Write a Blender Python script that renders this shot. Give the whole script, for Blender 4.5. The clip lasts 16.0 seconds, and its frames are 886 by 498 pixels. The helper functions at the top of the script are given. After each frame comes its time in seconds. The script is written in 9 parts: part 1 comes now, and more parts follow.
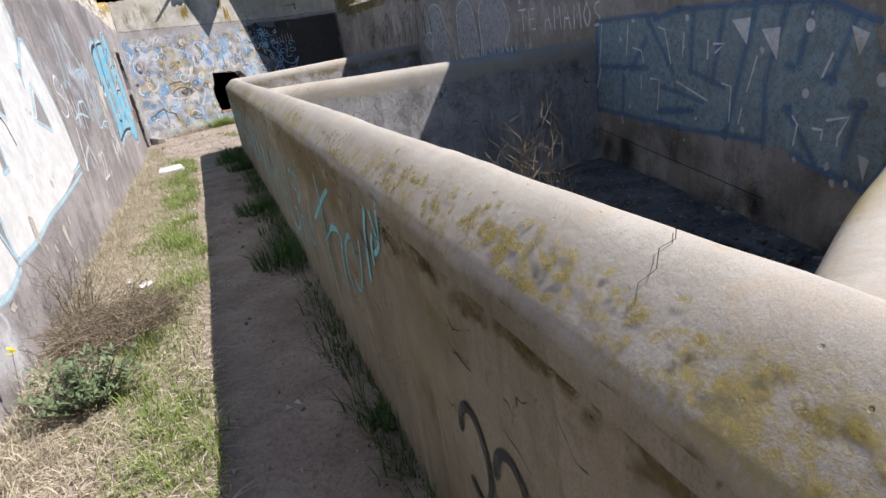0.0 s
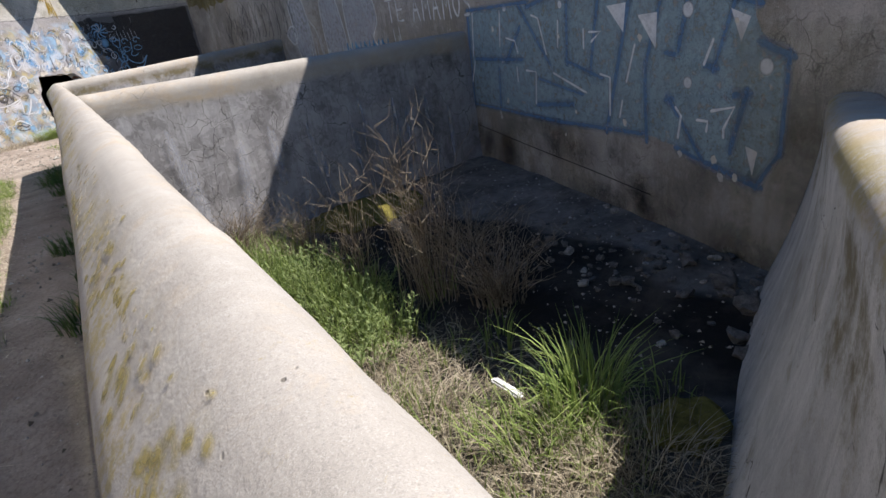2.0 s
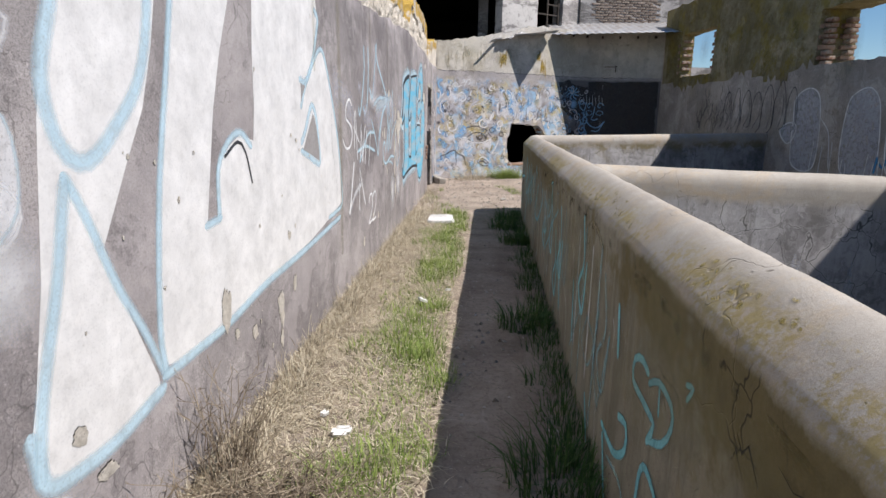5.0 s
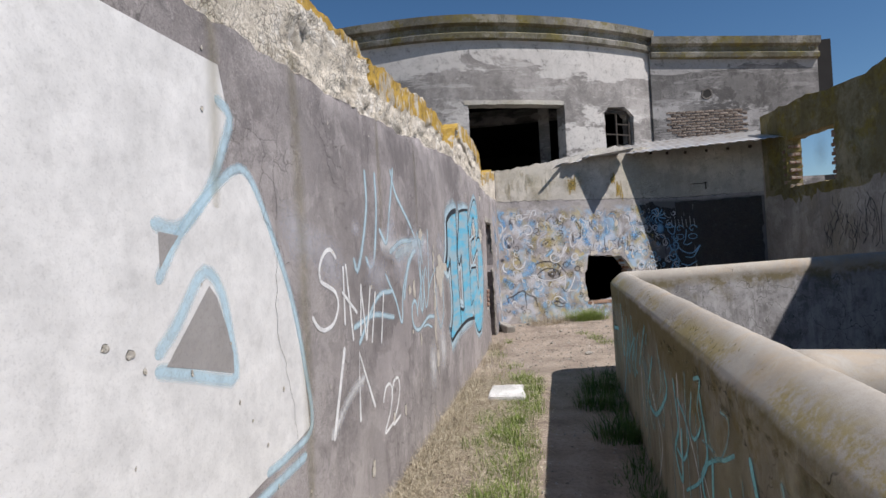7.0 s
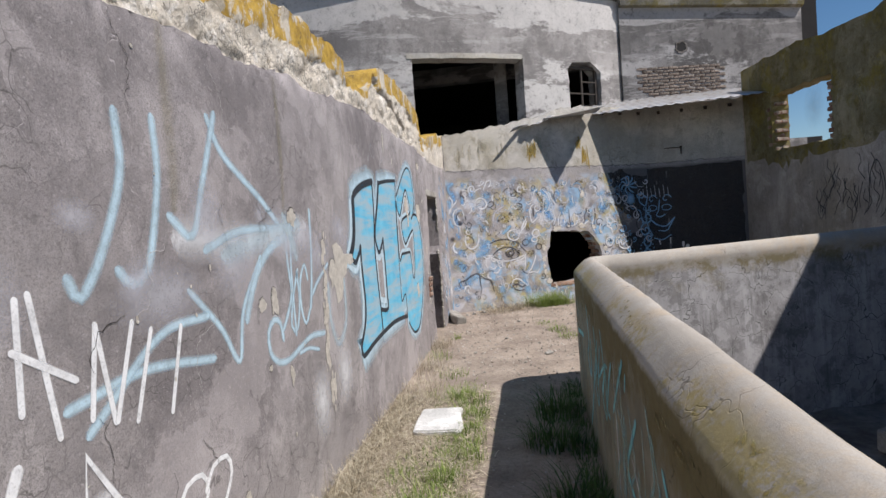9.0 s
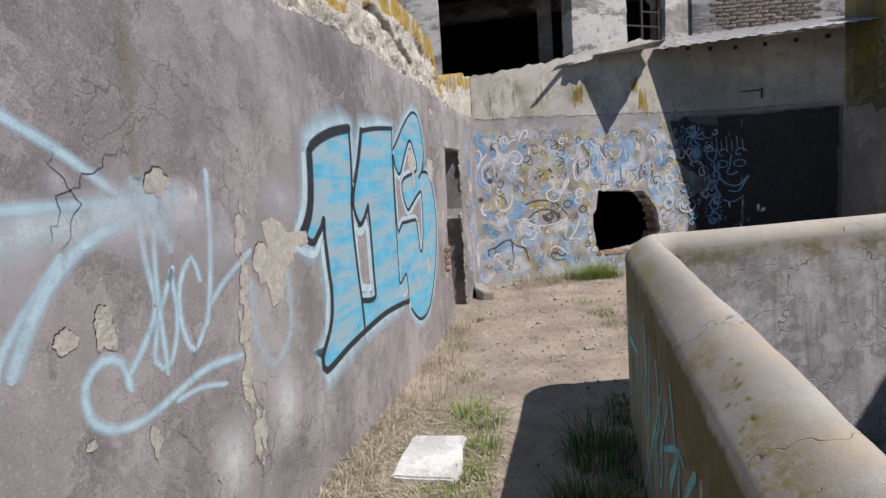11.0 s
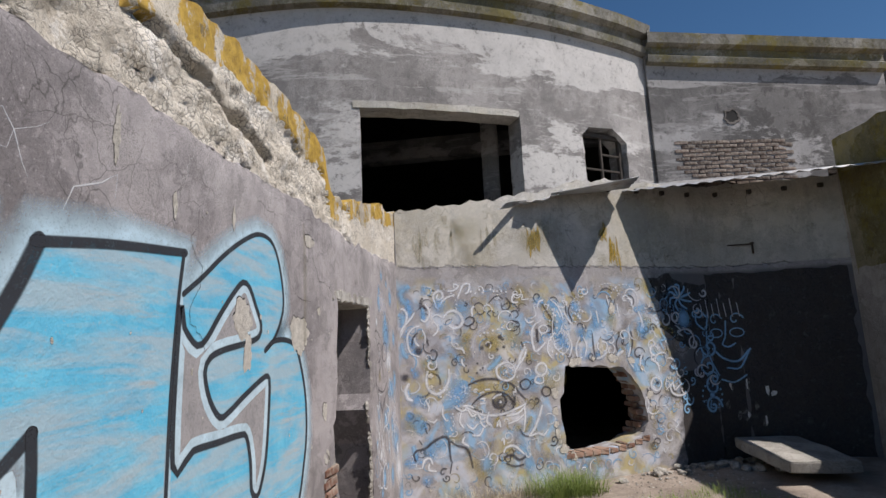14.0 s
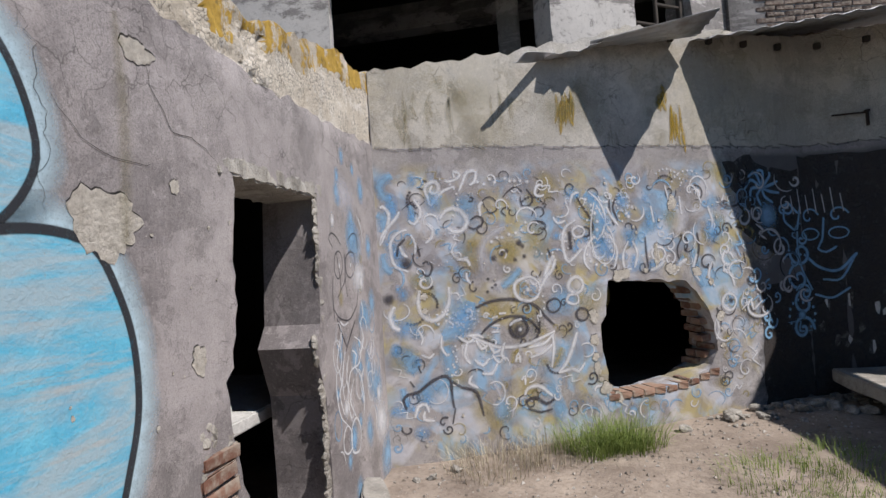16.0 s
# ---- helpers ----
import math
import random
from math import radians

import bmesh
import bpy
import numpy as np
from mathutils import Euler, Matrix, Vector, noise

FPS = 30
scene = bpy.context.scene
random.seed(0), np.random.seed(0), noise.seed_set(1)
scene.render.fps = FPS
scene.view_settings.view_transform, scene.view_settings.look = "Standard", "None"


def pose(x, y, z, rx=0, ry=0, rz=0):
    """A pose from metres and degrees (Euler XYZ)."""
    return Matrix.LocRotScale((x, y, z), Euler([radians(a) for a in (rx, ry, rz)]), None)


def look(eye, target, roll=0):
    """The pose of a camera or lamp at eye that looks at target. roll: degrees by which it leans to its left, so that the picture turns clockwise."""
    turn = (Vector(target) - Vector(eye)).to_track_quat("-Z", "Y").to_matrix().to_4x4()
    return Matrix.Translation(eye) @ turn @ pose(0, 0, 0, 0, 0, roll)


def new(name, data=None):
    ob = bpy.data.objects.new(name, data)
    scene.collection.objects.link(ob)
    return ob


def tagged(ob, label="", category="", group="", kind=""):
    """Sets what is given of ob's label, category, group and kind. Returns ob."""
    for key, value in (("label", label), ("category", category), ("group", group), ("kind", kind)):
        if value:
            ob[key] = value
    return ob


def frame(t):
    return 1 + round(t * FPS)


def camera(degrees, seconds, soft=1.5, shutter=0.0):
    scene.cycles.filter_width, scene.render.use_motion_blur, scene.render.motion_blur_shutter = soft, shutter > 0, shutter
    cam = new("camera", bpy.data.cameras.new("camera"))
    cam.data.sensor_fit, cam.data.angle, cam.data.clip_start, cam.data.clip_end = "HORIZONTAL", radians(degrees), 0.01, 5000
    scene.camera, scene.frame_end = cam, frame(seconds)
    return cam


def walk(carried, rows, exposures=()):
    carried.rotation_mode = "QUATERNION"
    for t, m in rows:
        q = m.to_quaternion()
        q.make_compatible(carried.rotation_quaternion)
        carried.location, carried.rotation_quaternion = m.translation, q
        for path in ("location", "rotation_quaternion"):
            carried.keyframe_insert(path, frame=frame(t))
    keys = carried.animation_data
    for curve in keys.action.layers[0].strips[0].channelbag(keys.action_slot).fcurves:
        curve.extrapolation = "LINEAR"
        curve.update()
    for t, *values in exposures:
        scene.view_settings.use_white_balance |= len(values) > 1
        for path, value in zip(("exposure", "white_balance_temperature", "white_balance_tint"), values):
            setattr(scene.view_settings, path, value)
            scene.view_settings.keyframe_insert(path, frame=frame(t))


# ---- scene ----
cam = camera(76.0, 16.0)
PATH = [
    (0, (1.179, 1.046, 1.357), (1.828, 2.805, 0.661), -9.15),
    (0.5, (1.443, 1.323, 1.343), (2.281, 3.041, 0.755), -8.93),
    (1, (1.566, 1.502, 1.316), (2.471, 3.178, 0.705), -10.81),
    (1.5, (1.606, 1.587, 1.286), (2.537, 3.198, 0.552), -11.46),
    (2, (1.593, 1.551, 1.299), (2.557, 3.126, 0.530), -9.87),
    (2.5, (1.486, 1.382, 1.338), (2.191, 3.167, 0.776), -7.97),
    (3, (1.255, 1.511, 1.366), (1.689, 3.407, 0.899), -1.11),
    (3.5, (1.096, 1.955, 1.335), (1.322, 3.872, 0.815), 0.15),
    (4, (1.118, 2.273, 1.325), (1.172, 4.206, 0.813), -0.85),
    (4.5, (1.156, 2.619, 1.383), (1.034, 4.557, 0.906), 0.49),
    (5, (1.102, 3.074, 1.410), (0.969, 5.020, 0.966), 0.93),
    (5.2, (1.119, 3.240, 1.417), (0.962, 5.205, 1.080), -1.06),
    (7.3, (1.118, 5.416, 1.500), (0.679, 7.367, 1.523), -1.79),
    (7.5, (1.084, 5.632, 1.504), (0.632, 7.579, 1.417), -0.49),
    (8, (1.119, 6.024, 1.554), (0.855, 8.004, 1.462), -3.32),
    (8.5, (1.217, 6.319, 1.572), (0.944, 8.300, 1.523), -4.06),
    (8.7, (1.257, 6.452, 1.569), (0.976, 8.431, 1.513), -4.23),
    (10.8, (1.425, 7.861, 1.614), (0.997, 9.801, 1.387), -2.98),
    (11, (1.398, 8.009, 1.622), (0.936, 9.941, 1.393), -3.76),
    (11.5, (1.409, 8.460, 1.626), (0.857, 10.377, 1.487), -2.76),
    (12, (1.431, 8.861, 1.622), (0.827, 10.767, 1.635), -1.98),
    (12.5, (1.345, 9.394, 1.697), (0.864, 11.329, 1.849), -2.79),
    (13, (1.390, 9.742, 1.700), (0.944, 11.664, 2.027), -3.10),
    (13.5, (1.363, 10.033, 1.689), (0.943, 11.950, 2.075), -1.78),
    (14, (1.292, 10.336, 1.685), (1.032, 12.292, 2.011), -2.76),
    (14.5, (1.276, 10.691, 1.619), (0.945, 12.661, 1.729), -5.04),
    (15, (1.254, 11.109, 1.666), (0.751, 13.044, 1.727), -5.60),
    (15.5, (1.173, 11.604, 1.619), (0.737, 13.549, 1.779), -4.33),
    (16, (1.305, 12.058, 1.575), (0.923, 14.021, 1.635), -3.90),
]
EXPOSURES = [(0, 0.62), (1, 0.72), (2.5, 0.68), (3.5, 0.55), (5, 0.38), (7.5, 0.1), (8.5, 0.2), (11, 0.06), (13, 0.0), (14.5, 0.02), (16, 0.0)]
walk(cam, [(t, look(eye, target, roll)) for t, eye, target, roll in PATH], EXPOSURES)

# ---------------------------------------------------------------- light
SUN_WAY = Vector((-0.72, 0.30, -1.08)).normalized()
world = bpy.data.worlds.new("sky")
scene.world = world
world.use_nodes = True
wn = world.node_tree
sky = wn.nodes.new("ShaderNodeTexSky")
sky.sky_type = "NISHITA"
sky.sun_disc = False
sky.sun_elevation = math.asin(-SUN_WAY.z)
sky.sun_rotation = math.atan2(-SUN_WAY.x, -SUN_WAY.y)
sky.altitude = 900
sky.air_density = 1.0
sky.dust_density = 0.0
sky.ozone_density = 2.0
bg = wn.nodes["Background"]
bg.inputs["Strength"].default_value = 0.08
clear = wn.nodes.new("ShaderNodeHueSaturation")
clear.inputs["Saturation"].default_value = 1.2
wn.links.new(sky.outputs["Color"], clear.inputs["Color"])
wn.links.new(clear.outputs["Color"], bg.inputs["Color"])
sun_data = bpy.data.lights.new("sun", "SUN")
sun_data.energy = 5.2
sun_data.angle = radians(0.55)
sun_data.color = (1.0, 0.945, 0.92)
sun = new("sun", sun_data)
sun.matrix_world = SUN_WAY.to_track_quat("-Z", "Y").to_matrix().to_4x4()


# ---------------------------------------------------------------- nodes
class Nodes:
    """A material with short calls for its nodes."""

    def __init__(self, name, rough=0.9):
        self.m = bpy.data.materials.new(name)
        self.m.use_nodes = True
        self.t = self.m.node_tree
        self.b = self.t.nodes["Principled BSDF"]
        self.b.inputs["Roughness"].default_value = rough
        self.b.inputs["Specular IOR Level"].default_value = 0.25
        tc = self.t.nodes.new("ShaderNodeTexCoord")
        self.co = tc.outputs["Object"]
        self.uv = tc.outputs["UV"]

    def put(self, sock, v):
        if isinstance(v, bpy.types.NodeSocket):
            self.t.links.new(v, sock)
        elif isinstance(v, (tuple, list)) and len(v) == 3 and sock.type == "RGBA":
            sock.default_value = (*v, 1)
        else:
            sock.default_value = v

    def scaled(self, x=1, y=1, z=1, co=None):
        n = self.t.nodes.new("ShaderNodeMapping")
        self.put(n.inputs["Vector"], co or self.co)
        n.inputs["Scale"].default_value = (x, y, z)
        return n.outputs["Vector"]

    def noise(self, scale, detail=4, rough=0.6, co=None, distort=0.0):
        n = self.t.nodes.new("ShaderNodeTexNoise")
        self.put(n.inputs["Vector"], co or self.co)
        n.inputs["Scale"].default_value = scale
        n.inputs["Detail"].default_value = detail
        n.inputs["Roughness"].default_value = rough
        n.inputs["Distortion"].default_value = distort
        return n.outputs["Fac"]

    def warped(self, scale, amount):
        n = self.t.nodes.new("ShaderNodeTexNoise")
        self.put(n.inputs["Vector"], self.co)
        n.inputs["Scale"].default_value = scale
        n.inputs["Detail"].default_value = 3
        a = self.t.nodes.new("ShaderNodeVectorMath")
        a.operation = "SCALE"
        self.put(a.inputs[0], n.outputs["Color"])
        a.inputs["Scale"].default_value = amount
        b = self.t.nodes.new("ShaderNodeVectorMath")
        self.put(b.inputs[0], self.co)
        self.put(b.inputs[1], a.outputs[0])
        return b.outputs[0]

    def edges(self, scale, co=None):
        n = self.t.nodes.new("ShaderNodeTexVoronoi")
        n.feature = "DISTANCE_TO_EDGE"
        self.put(n.inputs["Vector"], co or self.co)
        n.inputs["Scale"].default_value = scale
        return n.outputs["Distance"]

    def cells(self, scale, co=None):
        n = self.t.nodes.new("ShaderNodeTexVoronoi")
        self.put(n.inputs["Vector"], co or self.co)
        n.inputs["Scale"].default_value = scale
        return n.outputs["Distance"]

    def span(self, v, a, b, c=0.0, d=1.0):
        n = self.t.nodes.new("ShaderNodeMapRange")
        self.put(n.inputs["Value"], v)
        for key, x in zip(("From Min", "From Max", "To Min", "To Max"), (a, b, c, d)):
            n.inputs[key].default_value = x
        return n.outputs["Result"]

    def math(self, op, a, b=0.0):
        n = self.t.nodes.new("ShaderNodeMath")
        n.operation = op
        self.put(n.inputs[0], a)
        self.put(n.inputs[1], b)
        return n.outputs[0]

    def mix(self, f, a, b, kind="MIX"):
        n = self.t.nodes.new("ShaderNodeMix")
        n.data_type = "RGBA"
        n.blend_type = kind
        self.put(n.inputs["Factor"], f)
        self.put(n.inputs["A"], a)
        self.put(n.inputs["B"], b)
        return n.outputs["Result"]

    def axis(self, which, co=None):
        n = self.t.nodes.new("ShaderNodeSeparateXYZ")
        self.put(n.inputs[0], co or self.co)
        return n.outputs[which]

    def up(self):
        n = self.t.nodes.new("ShaderNodeNewGeometry")
        return self.axis("Z", n.outputs["Normal"])

    def island(self):
        n = self.t.nodes.new("ShaderNodeNewGeometry")
        return n.outputs["Random Per Island"]

    def chance(self):
        n = self.t.nodes.new("ShaderNodeObjectInfo")
        return n.outputs["Random"]

    def bump(self, height, strength=0.5, far=0.01):
        n = self.t.nodes.new("ShaderNodeBump")
        n.inputs["Strength"].default_value = strength
        n.inputs["Distance"].default_value = far
        self.put(n.inputs["Height"], height)
        if self.b.inputs["Normal"].is_linked:
            self.put(n.inputs["Normal"], self.b.inputs["Normal"].links[0].from_socket)
        self.put(self.b.inputs["Normal"], n.outputs["Normal"])

    def done(self, colour):
        self.put(self.b.inputs["Base Color"], colour)
        return self.m


def weathered(n, light, dark, patch, patch_amount=0.5, crack=0.003, crack_scale=3.0, streak=0.35, lichen=None, lichen_at=0.62, lumps=0.3):
    """Colour and relief of old cement render: clouds, stains, runs, hair cracks, pits, grit."""
    c = n.mix(n.span(n.noise(0.9, 8, 0.66, None, 0.6), 0.41, 0.59), dark, light)
    c = n.mix(n.math("MULTIPLY", n.span(n.noise(0.6, 7, 0.68, n.warped(1.2, 0.6)), 0.46, 0.56), patch_amount), c, patch)
    c = n.mix(n.math("MULTIPLY", n.span(n.noise(2.7, 8, 0.75, n.warped(3.0, 0.25)), 0.50, 0.60), 0.5), c, tuple(0.75 * v for v in dark))
    runs = n.noise(1.0, 7, 0.7, n.scaled(6.0, 6.0, 0.45))
    c = n.mix(n.math("MULTIPLY", n.span(runs, 0.5, 0.68), streak), c, tuple(0.55 * v for v in dark))
    wash = n.noise(1.0, 6, 0.7, n.scaled(9.0, 9.0, 0.8))
    c = n.mix(n.math("MULTIPLY", n.span(wash, 0.56, 0.72), 0.5 * streak), c, tuple(min(1, 1.35 * v) for v in light))
    c = n.mix(n.math("MULTIPLY", n.span(n.noise(11, 8, 0.8), 0.53, 0.66), 0.28), c, tuple(min(1, 1.32 * v) for v in light))
    c = n.mix(n.math("MULTIPLY", n.span(n.noise(17, 8, 0.8), 0.55, 0.68), 0.32), c, tuple(0.6 * v for v in dark))
    c = n.mix(n.span(n.noise(120, 4, 0.8), 0.50, 0.60, 0.0, 0.55), c, tuple(0.48 * v for v in dark), "MIX")
    c = n.mix(n.span(n.noise(70, 4, 0.85), 0.59, 0.64, 0.0, 0.65), c, tuple(min(1, 1.5 * v) for v in light))
    c = n.mix(n.span(n.noise(280, 3, 0.75), 0.50, 0.62, 0.0, 0.5), c, tuple(0.5 * v for v in dark))
    c = n.mix(n.span(n.noise(33, 8, 0.85), 0.58, 0.62, 0.0, 0.55), c, tuple(0.52 * v for v in dark))
    c = n.mix(n.span(n.noise(26, 7, 0.82, n.warped(5, 0.1)), 0.58, 0.67, 0.0, 0.4), c, tuple(min(1, 1.38 * v) for v in light))
    if lichen:
        f = n.math("ADD", n.noise(2.2, 5, 0.65), n.math("MULTIPLY", n.math("SUBTRACT", n.noise(26, 5, 0.8), 0.5), 0.55))
        c = n.mix(n.math("MULTIPLY", n.span(f, lichen_at, lichen_at + 0.1), 0.8), c, lichen)
        c = n.mix(n.math("MULTIPLY", n.span(n.noise(7, 6, 0.8), lichen_at + 0.02, lichen_at + 0.1), 0.6), c, tuple(0.45 * v for v in lichen))
    peel = n.noise(1.15, 10, 0.68, n.warped(2.2, 0.35))
    c = n.mix(n.span(peel, 0.540, 0.549, 0.0, 0.30), c, tuple(0.74 * v for v in dark))
    c = n.mix(n.span(peel, 0.455, 0.448, 0.0, 0.26), c, tuple(min(1, 1.28 * v) for v in light))
    c = n.mix(n.math("MULTIPLY", n.span(n.math("ABSOLUTE", n.math("SUBTRACT", peel, 0.540)), 0.004, 0.001), 0.45), c, tuple(0.35 * v for v in dark))
    d = n.edges(crack_scale, n.warped(3.4, 0.42))
    here = n.span(n.noise(0.9, 2, 0.5), 0.47, 0.56)
    line = n.math("MULTIPLY", n.span(d, crack, 0.0), here)
    fine = n.math("MULTIPLY", n.span(n.edges(crack_scale * 2.6, n.warped(6.0, 0.2)), 8.0 * crack, 2.0 * crack), n.span(n.noise(1.1, 3, 0.6, n.scaled(1, 1, 1.3)), 0.49, 0.58))
    tone = n.mix(n.span(n.noise(1.7, 2, 0.5), 0.46, 0.54), (0.05, 0.046, 0.042), tuple(min(1, 1.4 * v) for v in light))
    c = n.mix(n.math("MULTIPLY", line, 0.6), c, tone)
    c = n.mix(n.math("MULTIPLY", fine, 0.55), c, (0.05, 0.046, 0.042))
    n.bump(n.noise(240, 3, 0.8), 0.4, 0.002)
    n.bump(n.noise(85, 5, 0.8), 0.5, 0.004)
    n.bump(n.noise(9, 7, 0.7), lumps, 0.012)
    n.bump(n.math("SUBTRACT", 1.0, line), 0.4, 0.004)
    return c


def plaster(name, light, dark, patch, *more, **named):
    n = Nodes(name, 0.93)
    return n.done(weathered(n, light, dark, patch, *more, **named))


def coping(name, out_dark, out_light, moss, rim):
    """The pool parapets: pale worn top, lichen along its outer crease, patchy olive mould below it, stained faces, the
    outer one darkened for its shade (UV y across the profile).
    """
    n = Nodes(name, 0.93)
    v0 = n.axis("Y", n.uv)
    v = n.math("ADD", v0, n.math("MULTIPLY", n.math("SUBTRACT", n.noise(4.5, 8, 0.75), 0.5), 0.10))
    c = n.mix(n.span(n.noise(1.1, 8, 0.72), 0.38, 0.62), (0.325, 0.295, 0.255), (0.43, 0.398, 0.35))
    c = n.mix(n.math("MULTIPLY", n.span(n.noise(2.6, 8, 0.78, n.warped(3, 0.3)), 0.50, 0.62), 0.55), c, (0.45, 0.345, 0.225))
    c = n.mix(n.math("MULTIPLY", n.span(n.noise(7.0, 8, 0.8), 0.50, 0.62), 0.30), c, (0.50, 0.475, 0.435))
    c = n.mix(n.span(n.noise(260, 3, 0.8), 0.52, 0.66, 0.0, 0.40), c, (0.22, 0.20, 0.18))
    c = n.mix(n.span(n.noise(900, 2, 0.7), 0.52, 0.62, 0.0, 0.32), c, (0.20, 0.18, 0.155))
    c = n.mix(n.span(n.noise(620, 2, 0.7), 0.56, 0.64, 0.0, 0.2), c, (0.66, 0.63, 0.58))
    c = n.mix(n.math("MULTIPLY", n.span(n.noise(55, 6, 0.85), 0.62, 0.68), 0.5), c, (0.20, 0.175, 0.14))
    pit = n.math("MULTIPLY", n.span(n.cells(34, n.warped(9.0, 0.06)), 0.10, 0.05), n.span(n.noise(5, 3, 0.6), 0.52, 0.58))
    c = n.mix(n.math("MULTIPLY", pit, 0.75), c, (0.10, 0.085, 0.065))
    hair = n.math("MULTIPLY", n.span(n.edges(1.3, n.warped(4.0, 0.5)), 0.0032, 0.0), n.span(n.noise(0.9, 2, 0.5), 0.50, 0.54))
    c = n.mix(n.math("MULTIPLY", hair, 0.75), c, (0.09, 0.075, 0.06))
    spread = n.math("ADD", n.noise(1.6, 6, 0.7), n.math("MULTIPLY", n.math("SUBTRACT", n.noise(38, 6, 0.85), 0.5), 0.85))
    lichen = n.math("MULTIPLY", n.span(n.math("ABSOLUTE", n.math("SUBTRACT", v, 0.35)), 0.12, 0.03), n.span(spread, 0.48, 0.58))
    c = n.mix(n.math("MULTIPLY", lichen, 0.78), c, n.mix(n.noise(45, 5, 0.8), (0.17, 0.14, 0.045), (0.44, 0.35, 0.13)))
    dots = n.math("MULTIPLY", n.span(n.noise(30, 7, 0.85), 0.60, 0.66), n.span(n.noise(2.4, 4, 0.6), 0.50, 0.56))
    c = n.mix(n.math("MULTIPLY", dots, 0.6), c, (0.34, 0.27, 0.11))
    # outer face: lowered tones hold its shade, stains and mould go over them
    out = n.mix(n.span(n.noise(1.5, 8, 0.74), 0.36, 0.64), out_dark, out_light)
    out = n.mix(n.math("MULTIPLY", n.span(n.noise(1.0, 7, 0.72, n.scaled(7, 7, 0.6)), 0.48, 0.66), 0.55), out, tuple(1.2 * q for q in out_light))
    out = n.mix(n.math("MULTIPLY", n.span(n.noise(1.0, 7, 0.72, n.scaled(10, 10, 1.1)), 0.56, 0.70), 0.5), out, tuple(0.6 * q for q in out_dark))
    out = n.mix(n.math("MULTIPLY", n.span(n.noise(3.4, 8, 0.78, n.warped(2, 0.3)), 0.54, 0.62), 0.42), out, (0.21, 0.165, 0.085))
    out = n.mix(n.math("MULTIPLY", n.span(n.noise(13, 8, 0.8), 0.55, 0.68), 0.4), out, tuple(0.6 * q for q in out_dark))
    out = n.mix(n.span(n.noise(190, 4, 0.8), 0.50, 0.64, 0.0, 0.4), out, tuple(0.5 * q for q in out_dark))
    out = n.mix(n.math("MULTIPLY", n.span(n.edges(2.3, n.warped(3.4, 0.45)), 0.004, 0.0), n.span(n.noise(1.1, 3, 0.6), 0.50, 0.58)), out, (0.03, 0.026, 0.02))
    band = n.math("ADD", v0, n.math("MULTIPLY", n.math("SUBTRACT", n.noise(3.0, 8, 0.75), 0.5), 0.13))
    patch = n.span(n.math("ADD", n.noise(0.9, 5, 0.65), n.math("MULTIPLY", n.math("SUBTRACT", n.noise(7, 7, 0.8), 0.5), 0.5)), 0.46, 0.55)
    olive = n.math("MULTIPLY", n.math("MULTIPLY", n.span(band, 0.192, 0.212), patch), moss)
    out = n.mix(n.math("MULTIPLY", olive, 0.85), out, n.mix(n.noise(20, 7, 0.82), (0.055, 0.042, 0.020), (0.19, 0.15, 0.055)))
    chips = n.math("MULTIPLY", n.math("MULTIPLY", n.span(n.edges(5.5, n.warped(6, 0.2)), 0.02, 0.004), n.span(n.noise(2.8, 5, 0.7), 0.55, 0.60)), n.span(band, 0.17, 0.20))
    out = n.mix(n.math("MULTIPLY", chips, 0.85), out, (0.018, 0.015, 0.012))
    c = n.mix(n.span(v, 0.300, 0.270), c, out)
    pool = n.mix(n.span(n.noise(1.7, 8, 0.75), 0.36, 0.64), (0.20, 0.19, 0.188), (0.36, 0.35, 0.348))
    pool = n.mix(n.math("MULTIPLY", n.span(n.noise(1.0, 7, 0.72, n.scaled(5, 5, 0.6)), 0.50, 0.64), 0.6), pool, (0.50, 0.49, 0.49))
    pool = n.mix(n.math("MULTIPLY", n.span(n.noise(1.0, 7, 0.75, n.scaled(11, 11, 0.9)), 0.54, 0.66), 0.5), pool, (0.11, 0.105, 0.095))
    pool = n.mix(n.math("MULTIPLY", n.span(n.noise(16, 8, 0.8), 0.53, 0.66), 0.45), pool, (0.13, 0.125, 0.12))
    flake = n.noise(3.4, 10, 0.75, n.warped(3, 0.2))
    pool = n.mix(n.span(flake, 0.535, 0.548, 0.0, 0.42), pool, (0.47, 0.455, 0.45))
    pool = n.mix(n.span(flake, 0.455, 0.444, 0.0, 0.45), pool, (0.10, 0.095, 0.09))
    pool = n.mix(n.math("MULTIPLY", n.span(n.edges(3.6, n.warped(4, 0.3)), 0.03, 0.012), n.span(n.noise(1.0, 3, 0.6), 0.40, 0.50, 0.2, 0.6)), pool, (0.46, 0.45, 0.44))
    pool = n.mix(n.math("MULTIPLY", n.span(n.edges(3.6, n.warped(4, 0.3)), 0.016, 0.004), n.span(n.noise(1.0, 3, 0.6), 0.40, 0.50, 0.2, 0.85)), pool, (0.05, 0.048, 0.045))
    c = n.mix(n.span(v, 0.80, 0.83), c, pool)
    edge = n.math("MULTIPLY", n.span(n.math("ABSOLUTE", n.math("SUBTRACT", v, 0.81)), 0.045, 0.015), n.span(n.noise(2.6, 7, 0.78), 0.44, 0.54))
    c = n.mix(n.math("MULTIPLY", edge, rim), c, (0.17, 0.135, 0.05))
    n.bump(n.noise(230, 4, 0.8), 0.30, 0.0022)
    n.bump(n.noise(60, 6, 0.8), 0.28, 0.004)
